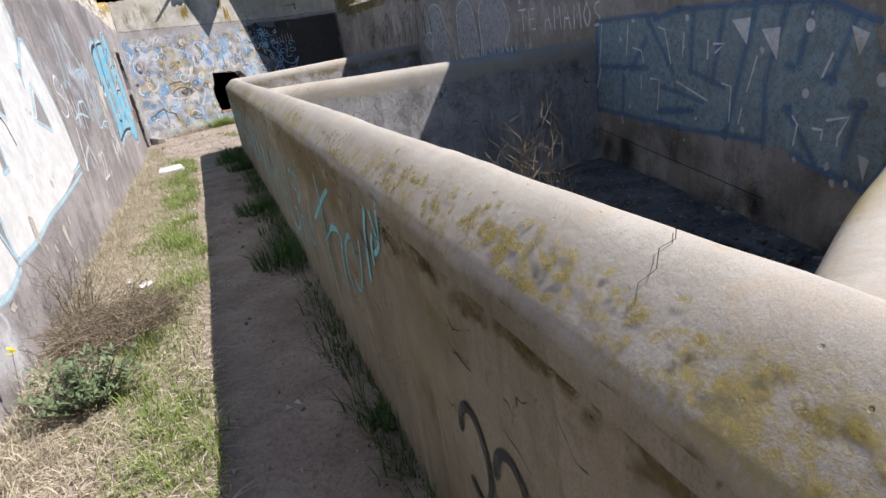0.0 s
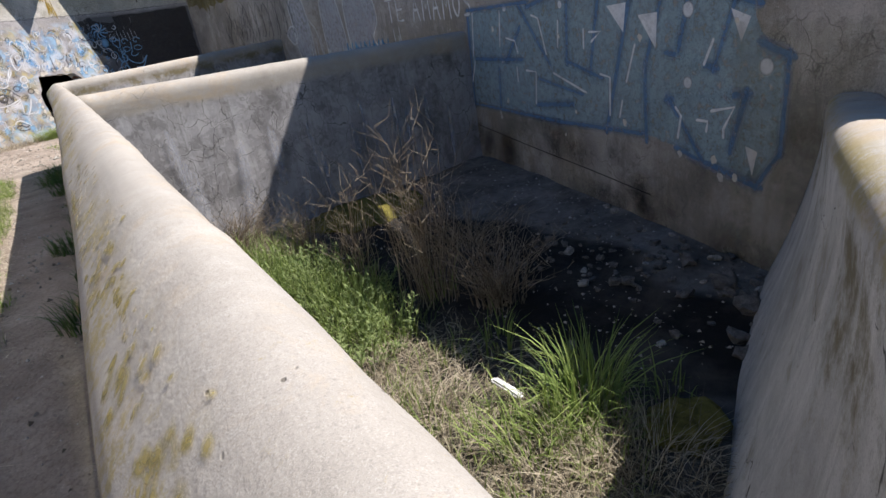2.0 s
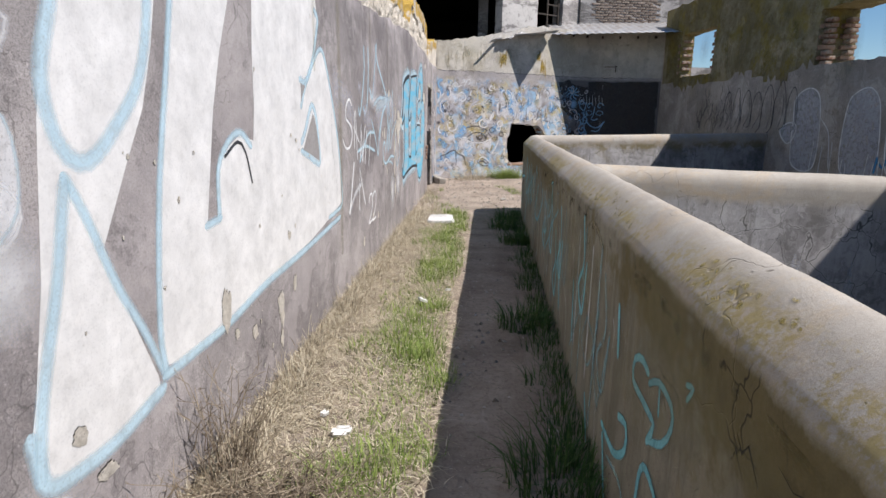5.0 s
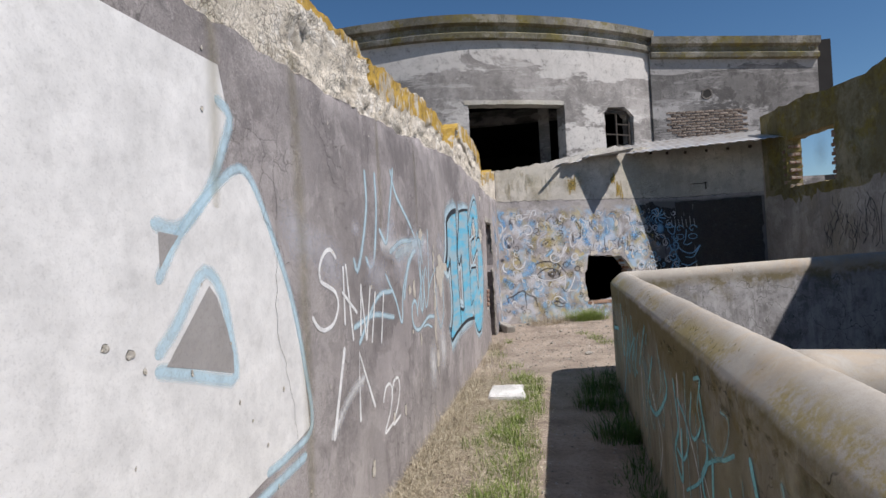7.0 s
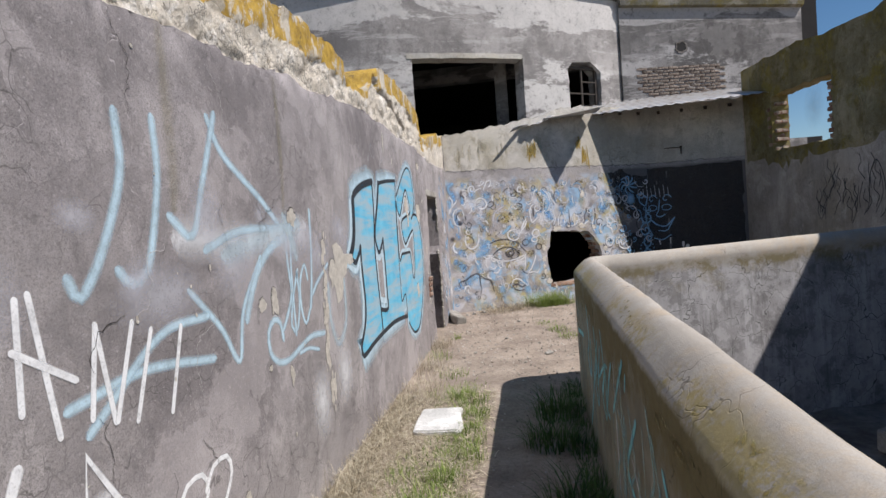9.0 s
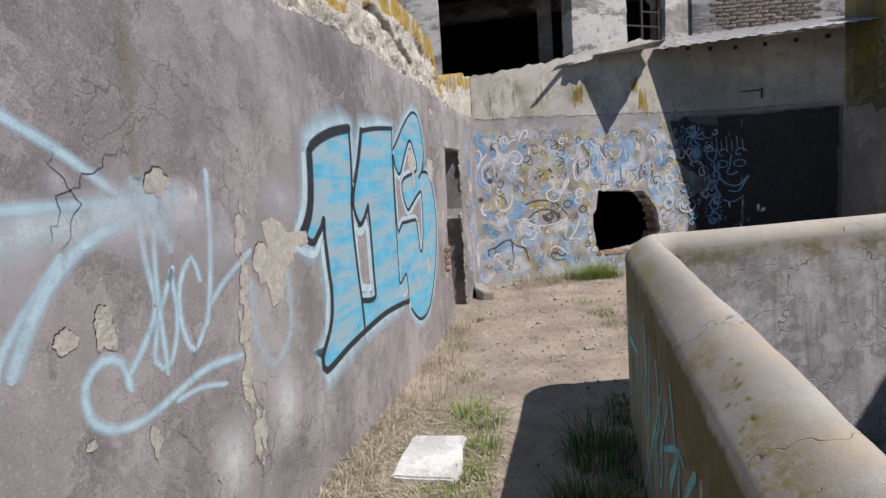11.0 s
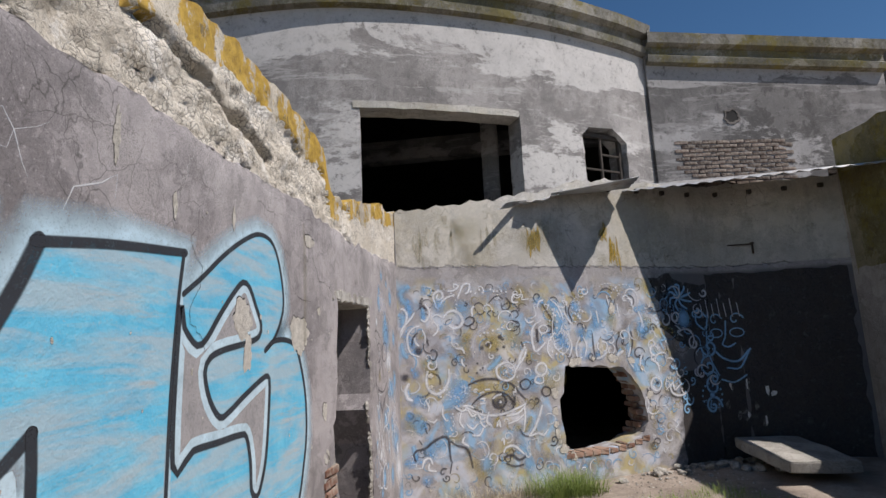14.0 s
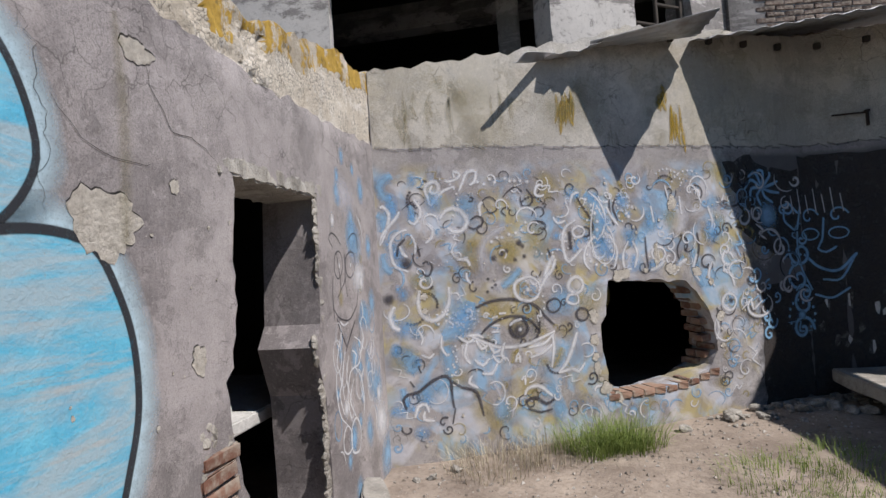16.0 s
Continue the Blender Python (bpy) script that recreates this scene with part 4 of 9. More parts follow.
class Painter:
    """Gathers strokes on one face by paint, then makes one part for each paint."""

    def __init__(self, place, parent, base=0.0008):
        self.place, self.parent, self.sets, self.level, self.base = place, parent, {}, 0, base

    def bm(self, m):
        if m not in self.sets:
            b = bmesh.new()
            self.sets[m] = (b, b.loops.layers.uv.new("UVMap"))
        self.level += 1
        return (*self.sets[m], self.base + 0.00028 * RANK.get(m.name, 5) + 0.0000008 * self.level)

    def ribbon(self, m, pts, width, smooth=True, taper=0.0, closed=False):
        b, uv, d = self.bm(m)
        pts = curve(pts, closed) if smooth else [Vector(p) for p in pts]
        if closed:
            pts = pts[:-1] if (pts[0] - pts[-1]).length < 1e-6 else pts
        n, run, rows = len(pts), 0.0, []
        for i, p in enumerate(pts):
            a = pts[i - 1] if (i or closed) else pts[0]
            c = pts[(i + 1) % n] if (i < n - 1 or closed) else pts[-1]
            w = (c - a)
            w = w.normalized() if w.length > 1e-9 else Vector((1, 0))
            side = Vector((-w.y, w.x)) * width / 2
            if taper:
                side *= 1 - taper * abs(2 * i / max(1, n - 1) - 1) ** 2
            run += (p - a).length if i else 0
            rows.append((b.verts.new(self.place(p.x + side.x, p.y + side.y, -d)), b.verts.new(self.place(p.x - side.x, p.y - side.y, -d)), run))
        if not closed and not taper and n > 1 and width > 0.02:
            head, tail = [], []
            for ends, p, q in ((head, pts[0], pts[1]), (tail, pts[-1], pts[-2])):
                w = (p - q).normalized()
                s = Vector((-w.y, w.x)) * width / 2
                for f in (0.5, 0.85, 0.99):
                    c, h = p + w * width / 2 * f, s * math.sqrt(1 - f * f)
                    x0, x1 = b.verts.new(self.place(c.x + h.x, c.y + h.y, -d)), b.verts.new(self.place(c.x - h.x, c.y - h.y, -d))
                    ends.append((x1, x0, 0.0) if ends is head else (x0, x1, run))
            rows = list(reversed(head)) + rows + tail
        pairs = list(zip(rows, rows[1:]))
        if closed:
            pairs.append((rows[-1], rows[0]))
        for r0, r1 in pairs:
            try:
                f = b.faces.new((r0[0], r0[1], r1[1], r1[0]))
            except ValueError:
                continue
            for loop, u in zip(f.loops, ((r0[2], 1), (r0[2], -1), (r1[2], -1), (r1[2], 1))):
                loop[uv].uv = u

    def dab(self, m, x, y, r, sx=1.0, turn=0.0):
        """A round dab, soft at its rim."""
        b, uv, d = self.bm(m)
        mid = b.verts.new(self.place(x, y, -d))
        rim = []
        for k in range(12):
            a = math.tau * k / 12
            px, py = r * sx * math.cos(a), r * math.sin(a)
            rim.append(b.verts.new(self.place(x + px * math.cos(turn) - py * math.sin(turn), y + px * math.sin(turn) + py * math.cos(turn), -d)))
        for k in range(12):
            f = b.faces.new((mid, rim[k], rim[(k + 1) % 12]))
            for loop, v in zip(f.loops, (0, 1, 1)):
                loop[uv].uv = (x, v)

    def fill(self, m, loop_pts, smooth=False, step=0.2, rag=0.0):
        from mathutils.geometry import delaunay_2d_cdt
        b, uv, d = self.bm(m)
        ring = [tuple(p) for p in (curve(loop_pts, True)[:-1] if smooth else [Vector(p) for p in resample(loop_pts, 0.07, rag)])]
        verts = [Vector(p) for p in ring]
        edges = [(i, (i + 1) % len(ring)) for i in range(len(ring))]
        xs, ys = [p[0] for p in ring], [p[1] for p in ring]
        for i in range(1, int((max(xs) - min(xs)) / step) + 1):
            for j in range(1, int((max(ys) - min(ys)) / step) + 1):
                q = (min(xs) + i * step, min(ys) + j * step)
                if inside(q, ring):
                    verts.append(Vector(q))
        vs, _, fs, *_ = delaunay_2d_cdt(verts, edges, [], 1, 1e-6)
        made = [b.verts.new(self.place(v.x, v.y, -d)) for v in vs]
        for f in fs:
            c = sum((vs[i] for i in f), Vector((0, 0))) / len(f)
            if inside(c, ring):
                face = b.faces.new([made[i] for i in f])
                for loop in face.loops:
                    loop[uv].uv = (0, 0)

    def chip(self, x, y, r, tall=1.0, seed=0):
        """A spot where the render has flaked off: bare mortar, its upper-edge shadow painted dark."""
        rng = random.Random(seed)
        ring = []
        off = rng.uniform(0, 90)
        n = 44 if r > 0.02 else 14
        for k in range(n):
            a = math.tau * k / n
            c, s = math.cos(a), math.sin(a)
            q = 0.85 + 0.42 * noise.noise((1.1 * c + off, 1.1 * s, 0)) + 0.24 * noise.noise((3 * c + off, 3 * s, 5)) + 0.09 * noise.noise((8 * c + off, 8 * s, 9))
            ring.append((x + r * q * c, y + r * q * tall * s))
        lift = min(0.14 * r, 0.009)
        self.fill(CRACK, [(x + 0.97 * (px - x) - 0.4 * lift, y + 0.97 * (py - y) + lift) for px, py in ring])
        self.fill(CHIP, ring)

    def close(self, what):
        for m, (b, _) in self.sets.items():
            part(what, b, m, self.parent, m.name.replace("_", " "))


def spiral(x, y, r, turns, start, hand=1):
    n = int(10 * turns) + 4
    return [(x + r * (1 - 0.85 * i / n) * math.cos(start + hand * math.tau * turns * i / n), y + r * (1 - 0.85 * i / n) * math.sin(start + hand * math.tau * turns * i / n)) for i in range(n + 1)]


def arc(x, y, r, a0, a1, sy=1.0):
    return [(x + r * math.cos(radians(a0 + (a1 - a0) * i / 10)), y + sy * r * math.sin(radians(a0 + (a1 - a0) * i / 10))) for i in range(11)]


# ---- the long grey wall
left_wall = bpy.data.objects["wall_west"]
west = Painter(lambda y, z, d: Vector((-d, y, z)), left_wall)


def big_white_letters(p):
    p.fill(WHITE_FILL, [(4.62, 2.15), (4.51, 1.7), (4.43, 1.4), (4.40, 1.2), (4.37, 0.99), (4.30, 0.70), (4.26, 0.58), (4.28, 0.46), (4.42, 0.43), (4.58, 0.42), (4.83, 0.47), (4.82, 0.53), (4.70, 0.80), (4.62, 1.03), (4.76, 1.25), (4.88, 1.43), (4.96, 1.63), (5.05, 1.95), (5.05, 2.15)])
    p.fill(WHITE_FILL, [(5.20, 2.15), (5.12, 1.83), (5.00, 1.43), (4.92, 1.1), (4.86, 0.80), (4.86, 0.55), (5.00, 0.50), (5.37, 0.52), (5.84, 0.57), (6.58, 0.63), (7.07, 0.70), (7.43, 0.77), (7.40, 1.05), (7.31, 1.34), (7.18, 1.59), (7.06, 1.78), (6.98, 1.84), (6.90, 1.82), (6.78, 1.76), (6.85, 1.90), (6.90, 2.03), (6.85, 2.2), (5.86, 2.2), (5.80, 1.71), (5.79, 1.45), (5.76, 1.30), (5.61, 1.33), (5.43, 1.26), (5.37, 1.20), (5.34, 0.99), (5.25, 0.98), (5.31, 1.21), (5.37, 1.44), (5.46, 1.67), (5.60, 1.95), (5.68, 2.15)])
    p.fill(GREY_FILL, [(6.52, 1.22), (6.62, 1.32), (6.74, 1.44), (6.78, 1.40), (6.83, 1.29), (6.86, 1.20), (6.86, 1.13), (6.68, 1.18)])
    p.fill(GREY_FILL, [(6.51, 1.61), (6.60, 1.60), (6.55, 1.55), (6.51, 1.50)])
    p.ribbon(PALE_BLUE, [(4.60, 2.0), (4.53, 1.71), (4.46, 1.5), (4.49, 1.34), (4.56, 1.28), (4.64, 1.30), (4.74, 1.38), (4.86, 1.5), (4.94, 1.68), (5.00, 2.0)], 0.07)
    p.ribbon(PALE_BLUE, [(4.50, 1.24), (4.56, 1.13), (4.66, 0.90), (4.77, 0.71), (4.86, 0.52)], 0.05)
    p.ribbon(PALE_BLUE, [(4.27, 0.60), (4.30, 0.46), (4.44, 0.43), (4.60, 0.43), (4.83, 0.47)], 0.07)
    p.ribbon(PALE_BLUE, [(4.49, 1.22), (4.42, 0.97), (4.32, 0.69), (4.28, 0.5)], 0.06)
    p.ribbon(PALE_BLUE, [(5.18, 2.1), (5.05, 1.6), (4.93, 1.15), (4.86, 0.7), (4.87, 0.52)], 0.05)
    p.ribbon(PALE_BLUE, [(4.87, 0.51), (5.07, 0.51), (5.40, 0.52), (5.84, 0.57), (6.46, 0.60), (7.36, 0.66)], 0.06)
    p.ribbon(PALE_BLUE, [(6.85, 2.07), (6.91, 2.03), (6.85, 1.90), (6.76, 1.75), (6.64, 1.64), (6.57, 1.62), (6.51, 1.63)], 0.06)
    p.ribbon(PALE_BLUE, [(6.51, 1.48), (6.60, 1.60), (6.76, 1.74), (6.91, 1.84), (6.99, 1.85), (7.07, 1.78), (7.19, 1.59), (7.32, 1.34), (7.41, 1.05), (7.45, 0.77), (7.24, 0.72), (7.07, 0.71)], 0.05)
    p.ribbon(PALE_BLUE, [(6.50, 1.27), (6.57, 1.33), (6.69, 1.47), (6.75, 1.48), (6.81, 1.41), (6.85, 1.26), (6.87, 1.12), (6.80, 1.12), (6.64, 1.17), (6.50, 1.21)], 0.06)
    p.ribbon(PALE_BLUE, [(5.36, 1.0), (5.38, 1.2), (5.50, 1.31), (5.62, 1.34), (5.72, 1.28)], 0.05)
    p.ribbon(PALE_BLUE, [(5.25, 0.98), (5.36, 0.99)], 0.05)
    p.ribbon(BLACK, [(5.44, 1.24), (5.58, 1.30), (5.66, 1.25), (5.72, 1.1)], 0.018)


def white_scrawl(p):
    """The earlier, thin white scribbles: a washed-out pear shape and broad faint letters below it."""
    pear = [(4.08, 1.40), (4.15, 1.44), (4.25, 1.45), (4.33, 1.40), (4.35, 1.30), (4.33, 1.18), (4.24, 1.10), (4.14, 1.09), (4.06, 1.13), (4.02, 1.21), (4.03, 1.30)]
    knob = [(4.05, 1.25), (4.14, 1.28), (4.27, 1.27), (4.34, 1.20), (4.32, 1.13), (4.23, 1.08), (4.11, 1.09), (4.04, 1.16)]
    p.fill(WHITE_THIN, pear, True)
    p.fill(WHITE_THIN, knob, True)
    p.ribbon(PALE_THIN, pear, 0.018, closed=True)
    p.ribbon(WHITE_THIN, knob, 0.02, closed=True)
    broad = [
        [(3.79, 1.06), (3.89, 1.14), (3.88, 0.99), (3.99, 1.09), (4.03, 0.95)], [(3.80, 1.14), (3.79, 1.01), (3.81, 0.98)],
        [(3.76, 0.91), (3.90, 0.90), (4.06, 0.90)], [(3.84, 0.85), (3.86, 0.64), (3.88, 0.44)], [(4.01, 0.86), (4.04, 0.75), (4.05, 0.64)],
        [(3.90, 0.76), (3.94, 0.53), (3.97, 0.34)], [(3.70, 0.80), (3.75, 0.75), (3.71, 0.71), (3.76, 0.64)], [(3.67, 0.71), (3.71, 0.63), (3.82, 0.69)],
        [(4.23, 0.43), (4.34, 0.39), (4.36, 0.30), (4.24, 0.28), (4.19, 0.36), (4.23, 0.43)], [(4.13, 0.52), (4.14, 0.39), (4.21, 0.31)],
        [(4.00, 1.48), (4.09, 1.50), (4.08, 1.40), (4.01, 1.30), (3.96, 1.33), (3.98, 1.44), (4.00, 1.48)], [(3.84, 1.31), (3.90, 1.39), (3.92, 1.35), (3.85, 1.26)],
    ]
    fine = [
        [(3.62, 0.51), (3.67, 0.52), (3.72, 0.46), (3.68, 0.40), (3.61, 0.43), (3.59, 0.46)], [(3.60, 0.42), (3.63, 0.30)], [(3.74, 0.27), (3.75, 0.53), (3.79, 0.54), (3.87, 0.21)],
        [(3.73, 0.43), (3.89, 0.39)], [(4.02, 0.37), (3.92, 0.26)], [(4.24, 1.57), (4.31, 1.63), (4.38, 1.62), (4.32, 1.53), (4.25, 1.55)],
        [(4.10, 1.53), (4.14, 1.46), (4.16, 1.40)], [(4.01, 1.54), (4.14, 1.61), (4.20, 1.64)], [(4.15, 0.95), (4.13, 0.83), (4.13, 0.69)],
    ]
    for pts in broad:
        p.ribbon(WHITE_THIN, pts, 0.055)
    for pts in fine:
        p.ribbon(WHITE_THIN, pts, 0.032)
    rng = random.Random(4)
    for k in range(16):
        y = 2.3 + 0.09 * k
        p.ribbon(WHITE_THIN, [(y, rng.uniform(0.8, 1.3)), (y + rng.uniform(-0.04, 0.08), 0.75), (y + rng.uniform(0, 0.12), rng.uniform(0.2, 0.6))], rng.uniform(0.03, 0.07))
    for k in range(22):
        y, z = rng.uniform(1.8, 4.4), rng.uniform(0.1, 1.6)
        p.dab(WHITE_THIN, y, z, rng.uniform(0.05, 0.22), rng.uniform(0.6, 1.6), rng.uniform(0, 3))
    for k in range(13):
        y, z = 7.3 + 0.26 * k + rng.uniform(-0.1, 0.1), rng.uniform(1.35, 1.75)
        p.dab(MURAL_PALE, y, z, rng.uniform(0.05, 0.2), rng.uniform(0.8, 2.2), rng.uniform(-0.4, 0.4))


def white_tag(p):
    """Plain strokes where a name stands, and the lettering below it."""
    p.ribbon(WHITE, [(7.82, 1.52), (7.76, 1.56), (7.68, 1.54), (7.62, 1.48), (7.62, 1.41), (7.70, 1.38), (7.80, 1.34), (7.83, 1.27), (7.76, 1.19), (7.64, 1.17), (7.56, 1.20), (7.52, 1.24)], 0.028)
    for a, b in (((7.91, 1.17), (7.92, 1.46)), ((7.96, 1.47), (8.02, 1.07)), ((7.90, 1.33), (8.09, 1.21)), ((8.14, 1.08), (8.18, 1.35)), ((8.18, 1.35), (8.23, 1.04)), ((8.24, 1.04), (8.34, 1.33)), ((8.33, 1.01), (8.43, 1.29)), ((8.51, 0.98), (8.60, 1.27))):
        p.ribbon(WHITE, [a, b], 0.026)
    p.ribbon(WHITE, [(7.88, 1.03), (7.70, 0.64)], 0.042)
    p.ribbon(WHITE_THIN, [(7.70, 0.66), (7.94, 0.78), (8.14, 0.82)], 0.09)
    p.ribbon(WHITE, [(8.07, 0.62), (8.10, 0.98), (8.32, 0.63)], 0.036, smooth=False)
    for dy in (0.12, 0.30):
        p.ribbon(WHITE, [(8.37 + dy, 0.61), (8.43 + dy, 0.68), (8.53 + dy, 0.68), (8.56 + dy, 0.60), (8.48 + dy, 0.49), (8.37 + dy, 0.41), (8.54 + dy, 0.42)], 0.028)


def pale_tag(p):
    p.ribbon(PALE_BLUE, [(8.35, 2.02), (8.35, 1.82), (8.24, 1.57), (8.14, 1.44), (8.10, 1.49)], 0.055)
    p.ribbon(PALE_BLUE, [(8.54, 2.03), (8.54, 1.81), (8.45, 1.50), (8.36, 1.46), (8.31, 1.50)], 0.055)
    p.ribbon(PALE_BLUE, [(8.91, 2.10), (9.01, 1.96), (9.33, 1.78), (9.55, 1.63)], 0.055)
    p.ribbon(PALE_BLUE, [(9.55, 1.63), (9.11, 1.62), (8.82, 1.55)], 0.055)
    p.ribbon(PALE_BLUE, [(8.96, 2.12), (8.83, 1.82), (8.73, 1.61), (8.60, 1.68)], 0.055)
    p.ribbon(PALE_BLUE, [(8.06, 1.13), (8.39, 1.16), (8.80, 1.10)], 0.05)
    p.ribbon(PALE_BLUE, [(8.68, 1.39), (8.88, 1.21), (9.01, 1.04), (9.08, 1.26), (9.28, 1.48)], 0.045)
    p.ribbon(PALE_BLUE, [(8.13, 1.04), (8.48, 1.26), (8.78, 1.28)], 0.05)
    p.ribbon(PALE_BLUE, [(9.11, 1.22), (9.18, 1.34), (9.28, 1.45), (9.41, 1.53), (9.57, 1.57)], 0.07)
    p.ribbon(PALE_BLUE, [(9.47, 1.05), (9.45, 1.13), (9.38, 1.16), (9.31, 1.11), (9.31, 1.01), (9.39, 0.94), (9.52, 0.92), (9.68, 0.95), (9.85, 0.98), (10.06, 0.96)], 0.05)
    p.ribbon(PALE_BLUE, [(9.68, 0.92), (9.80, 0.92), (9.95, 0.88)], 0.035)
    p.ribbon(PALE_BLUE, [(9.59, 1.64), (9.60, 1.44), (9.62, 1.27), (9.55, 1.16), (9.49, 1.10)], 0.045)
    p.ribbon(PALE_BLUE, [(9.72, 1.38), (9.63, 1.23), (9.59, 1.09), (9.66, 1.06), (9.72, 1.21), (9.71, 1.37)], 0.04)
    p.ribbon(PALE_BLUE, [(9.86, 1.33), (9.83, 1.41), (9.75, 1.32), (9.74, 1.17), (9.79, 1.07), (9.88, 1.16)], 0.04)
    p.ribbon(PALE_BLUE, [(9.97, 1.72), (9.95, 1.46), (9.91, 1.25), (9.88, 1.16)], 0.05)
    p.ribbon(PALE_BLUE, [(10.21, 1.38), (10.02, 1.29), (9.93, 1.23)], 0.045)
    p.ribbon(PALE_BLUE, [(9.68, 1.63), (9.64, 1.4), (9.64, 1.04)], 0.04)
    p.ribbon(PALE_THIN, [(9.0, 1.53), (9.31, 1.58), (9.55, 1.62), (9.74, 1.64)], 0.16)
    p.ribbon(PALE_THIN, [(9.62, 1.66), (9.66, 1.60), (9.70, 1.50)], 0.14)
    p.ribbon(PALE_THIN, [(10.2, 1.22), (10.2, 1.02), (10.32, 0.84), (10.5, 0.95), (10.52, 1.2), (10.48, 1.4)], 0.10)
    p.ribbon(WHITE_THIN, [(8.7, 1.60), (9.2, 1.57), (9.8, 1.62)], 0.22)
    p.dab(WHITE_THIN, 10.4, 0.62, 0.24, 0.8)
    p.dab(WHITE_THIN, 9.95, 0.55, 0.26, 0.7)


def shrunk(loop, by):
    """The loop drawn inwards by a little, on whichever side its inside lies."""
    n = len(loop)
    turn = sum(loop[i - 1][0] * loop[i][1] - loop[i][0] * loop[i - 1][1] for i in range(n))
    out = []
    for i in range(n):
        w = Vector(loop[(i + 2) % n]) - Vector(loop[i - 2])
        s = Vector((-w.y, w.x)).normalized() * (by if turn > 0 else -by)
        q = (loop[i][0] + s.x, loop[i][1] + s.y)
        if inside(q, loop) and all((Vector(q) - Vector(v)).length > 0.8 * by for v in loop):
            out.append(q)
    return out


def number_letters(p):
    """The big blue 113."""
    one = [(10.90, 1.89), (11.00, 1.93), (11.17, 1.97), (11.33, 2.01), (11.47, 2.01), (11.47, 1.86), (11.45, 1.65), (11.42, 1.54), (11.41, 1.42), (11.42, 1.23), (11.44, 1.04), (11.46, 0.89), (11.46, 0.72), (10.86, 0.61), (10.82, 0.70), (11.00, 0.84), (11.01, 1.11), (10.99, 1.27), (10.99, 1.37), (10.99, 1.46), (10.94, 1.42), (10.89, 1.37), (10.84, 1.35), (10.79, 1.36), (10.71, 1.40), (10.75, 1.43), (10.82, 1.53), (10.86, 1.64), (10.88, 1.76)]
    two = [(11.69, 2.02), (11.99, 2.05), (12.36, 2.08), (12.31, 1.67), (12.28, 1.30), (12.28, 1.00), (12.30, 0.86), (12.36, 0.70), (11.50, 0.69), (11.46, 0.89), (11.62, 0.86), (11.72, 0.87), (11.72, 0.99), (11.72, 1.34), (11.71, 1.50), (11.59, 1.41), (11.53, 1.39), (11.46, 1.47), (11.44, 1.54), (11.47, 1.62), (11.55, 1.74), (11.63, 1.88)]
    three = [(12.37, 1.92), (12.5, 2.0), (12.66, 2.11), (12.84, 2.21), (13.0, 2.27), (13.14, 2.26), (13.22, 2.19), (13.28, 2.06), (13.3, 1.93), (13.25, 1.82), (13.16, 1.73), (13.08, 1.69), (13.18, 1.735), (13.34, 1.74), (13.47, 1.7), (13.55, 1.58), (13.61, 1.41), (13.62, 1.2), (13.57, 1.02), (13.5, 0.86), (13.31, 0.6), (13.1, 0.44), (12.85, 0.42), (12.68, 0.49), (12.56, 0.58), (12.52, 0.78), (12.34, 0.74), (12.32, 1.24)]
    counter = [(12.35, 1.87), (12.38, 1.79), (12.47, 1.72), (12.54, 1.75), (12.63, 1.84), (12.74, 1.94), (12.84, 2.01), (12.91, 1.99), (12.97, 1.91), (13.03, 1.82), (13.01, 1.76), (12.9, 1.73), (12.68, 1.7), (12.57, 1.67), (12.53, 1.61), (12.57, 1.5), (12.65, 1.42), (12.72, 1.43), (12.87, 1.49), (13.04, 1.55), (13.11, 1.56), (13.13, 1.51), (13.11, 1.29), (13.08, 1.14), (13.02, 1.03), (12.98, 1.02), (12.94, 1.06), (12.93, 1.18), (12.89, 1.3), (12.83, 1.32), (12.64, 1.32), (12.46, 1.32), (12.33, 1.29)]
    slot = [(11.42, 1.40), (11.47, 1.39), (11.53, 1.36), (11.60, 1.39), (11.66, 1.42), (11.68, 1.31), (11.68, 1.00), (11.66, 0.92), (11.54, 0.94), (11.47, 0.96), (11.43, 1.07), (11.42, 1.23)]
    halo = PALE_BLUE
    p.ribbon(halo, one, 0.30, smooth=False, closed=True)
    p.ribbon(halo, two, 0.26, smooth=False, closed=True)
    p.ribbon(halo, three, 0.22, smooth=False, closed=True)
    p.ribbon(PALE_EDGE, [(10.95, 1.38), (10.94, 1.24), (10.96, 1.05), (10.90, 0.84)], 0.07)
    p.ribbon(PALE_EDGE, [(10.81, 1.80), (10.80, 1.68), (10.77, 1.57), (10.71, 1.48), (10.64, 1.40), (10.63, 1.36)], 0.08)
    p.ribbon(PALE_EDGE, [(10.63, 1.36), (10.74, 1.31), (10.85, 1.29), (10.93, 1.37)], 0.07)
    for loop in (one, two, three):
        p.fill(SKY_BLUE, loop)
    counter = [(q.x, q.y) for q in curve(counter, True)][:-1]
    slot = [(q.x, q.y) for q in curve(slot, True)][:-1]
    for loop in (counter, slot):
        p.fill(PALE_EDGE, loop)
        p.fill(WALL_GREY, shrunk(loop, 0.05))
    p.ribbon(BLACK, [(10.91, 1.87), (11.00, 1.91), (11.17, 1.96), (11.33, 1.99), (11.47, 2.01)], 0.07)
    p.ribbon(BLACK, [(11.47, 2.00), (11.47, 1.86), (11.45, 1.65), (11.42, 1.54), (11.41, 1.42), (11.42, 1.23), (11.44, 1.04), (11.46, 0.89), (11.47, 0.72)], 0.04)
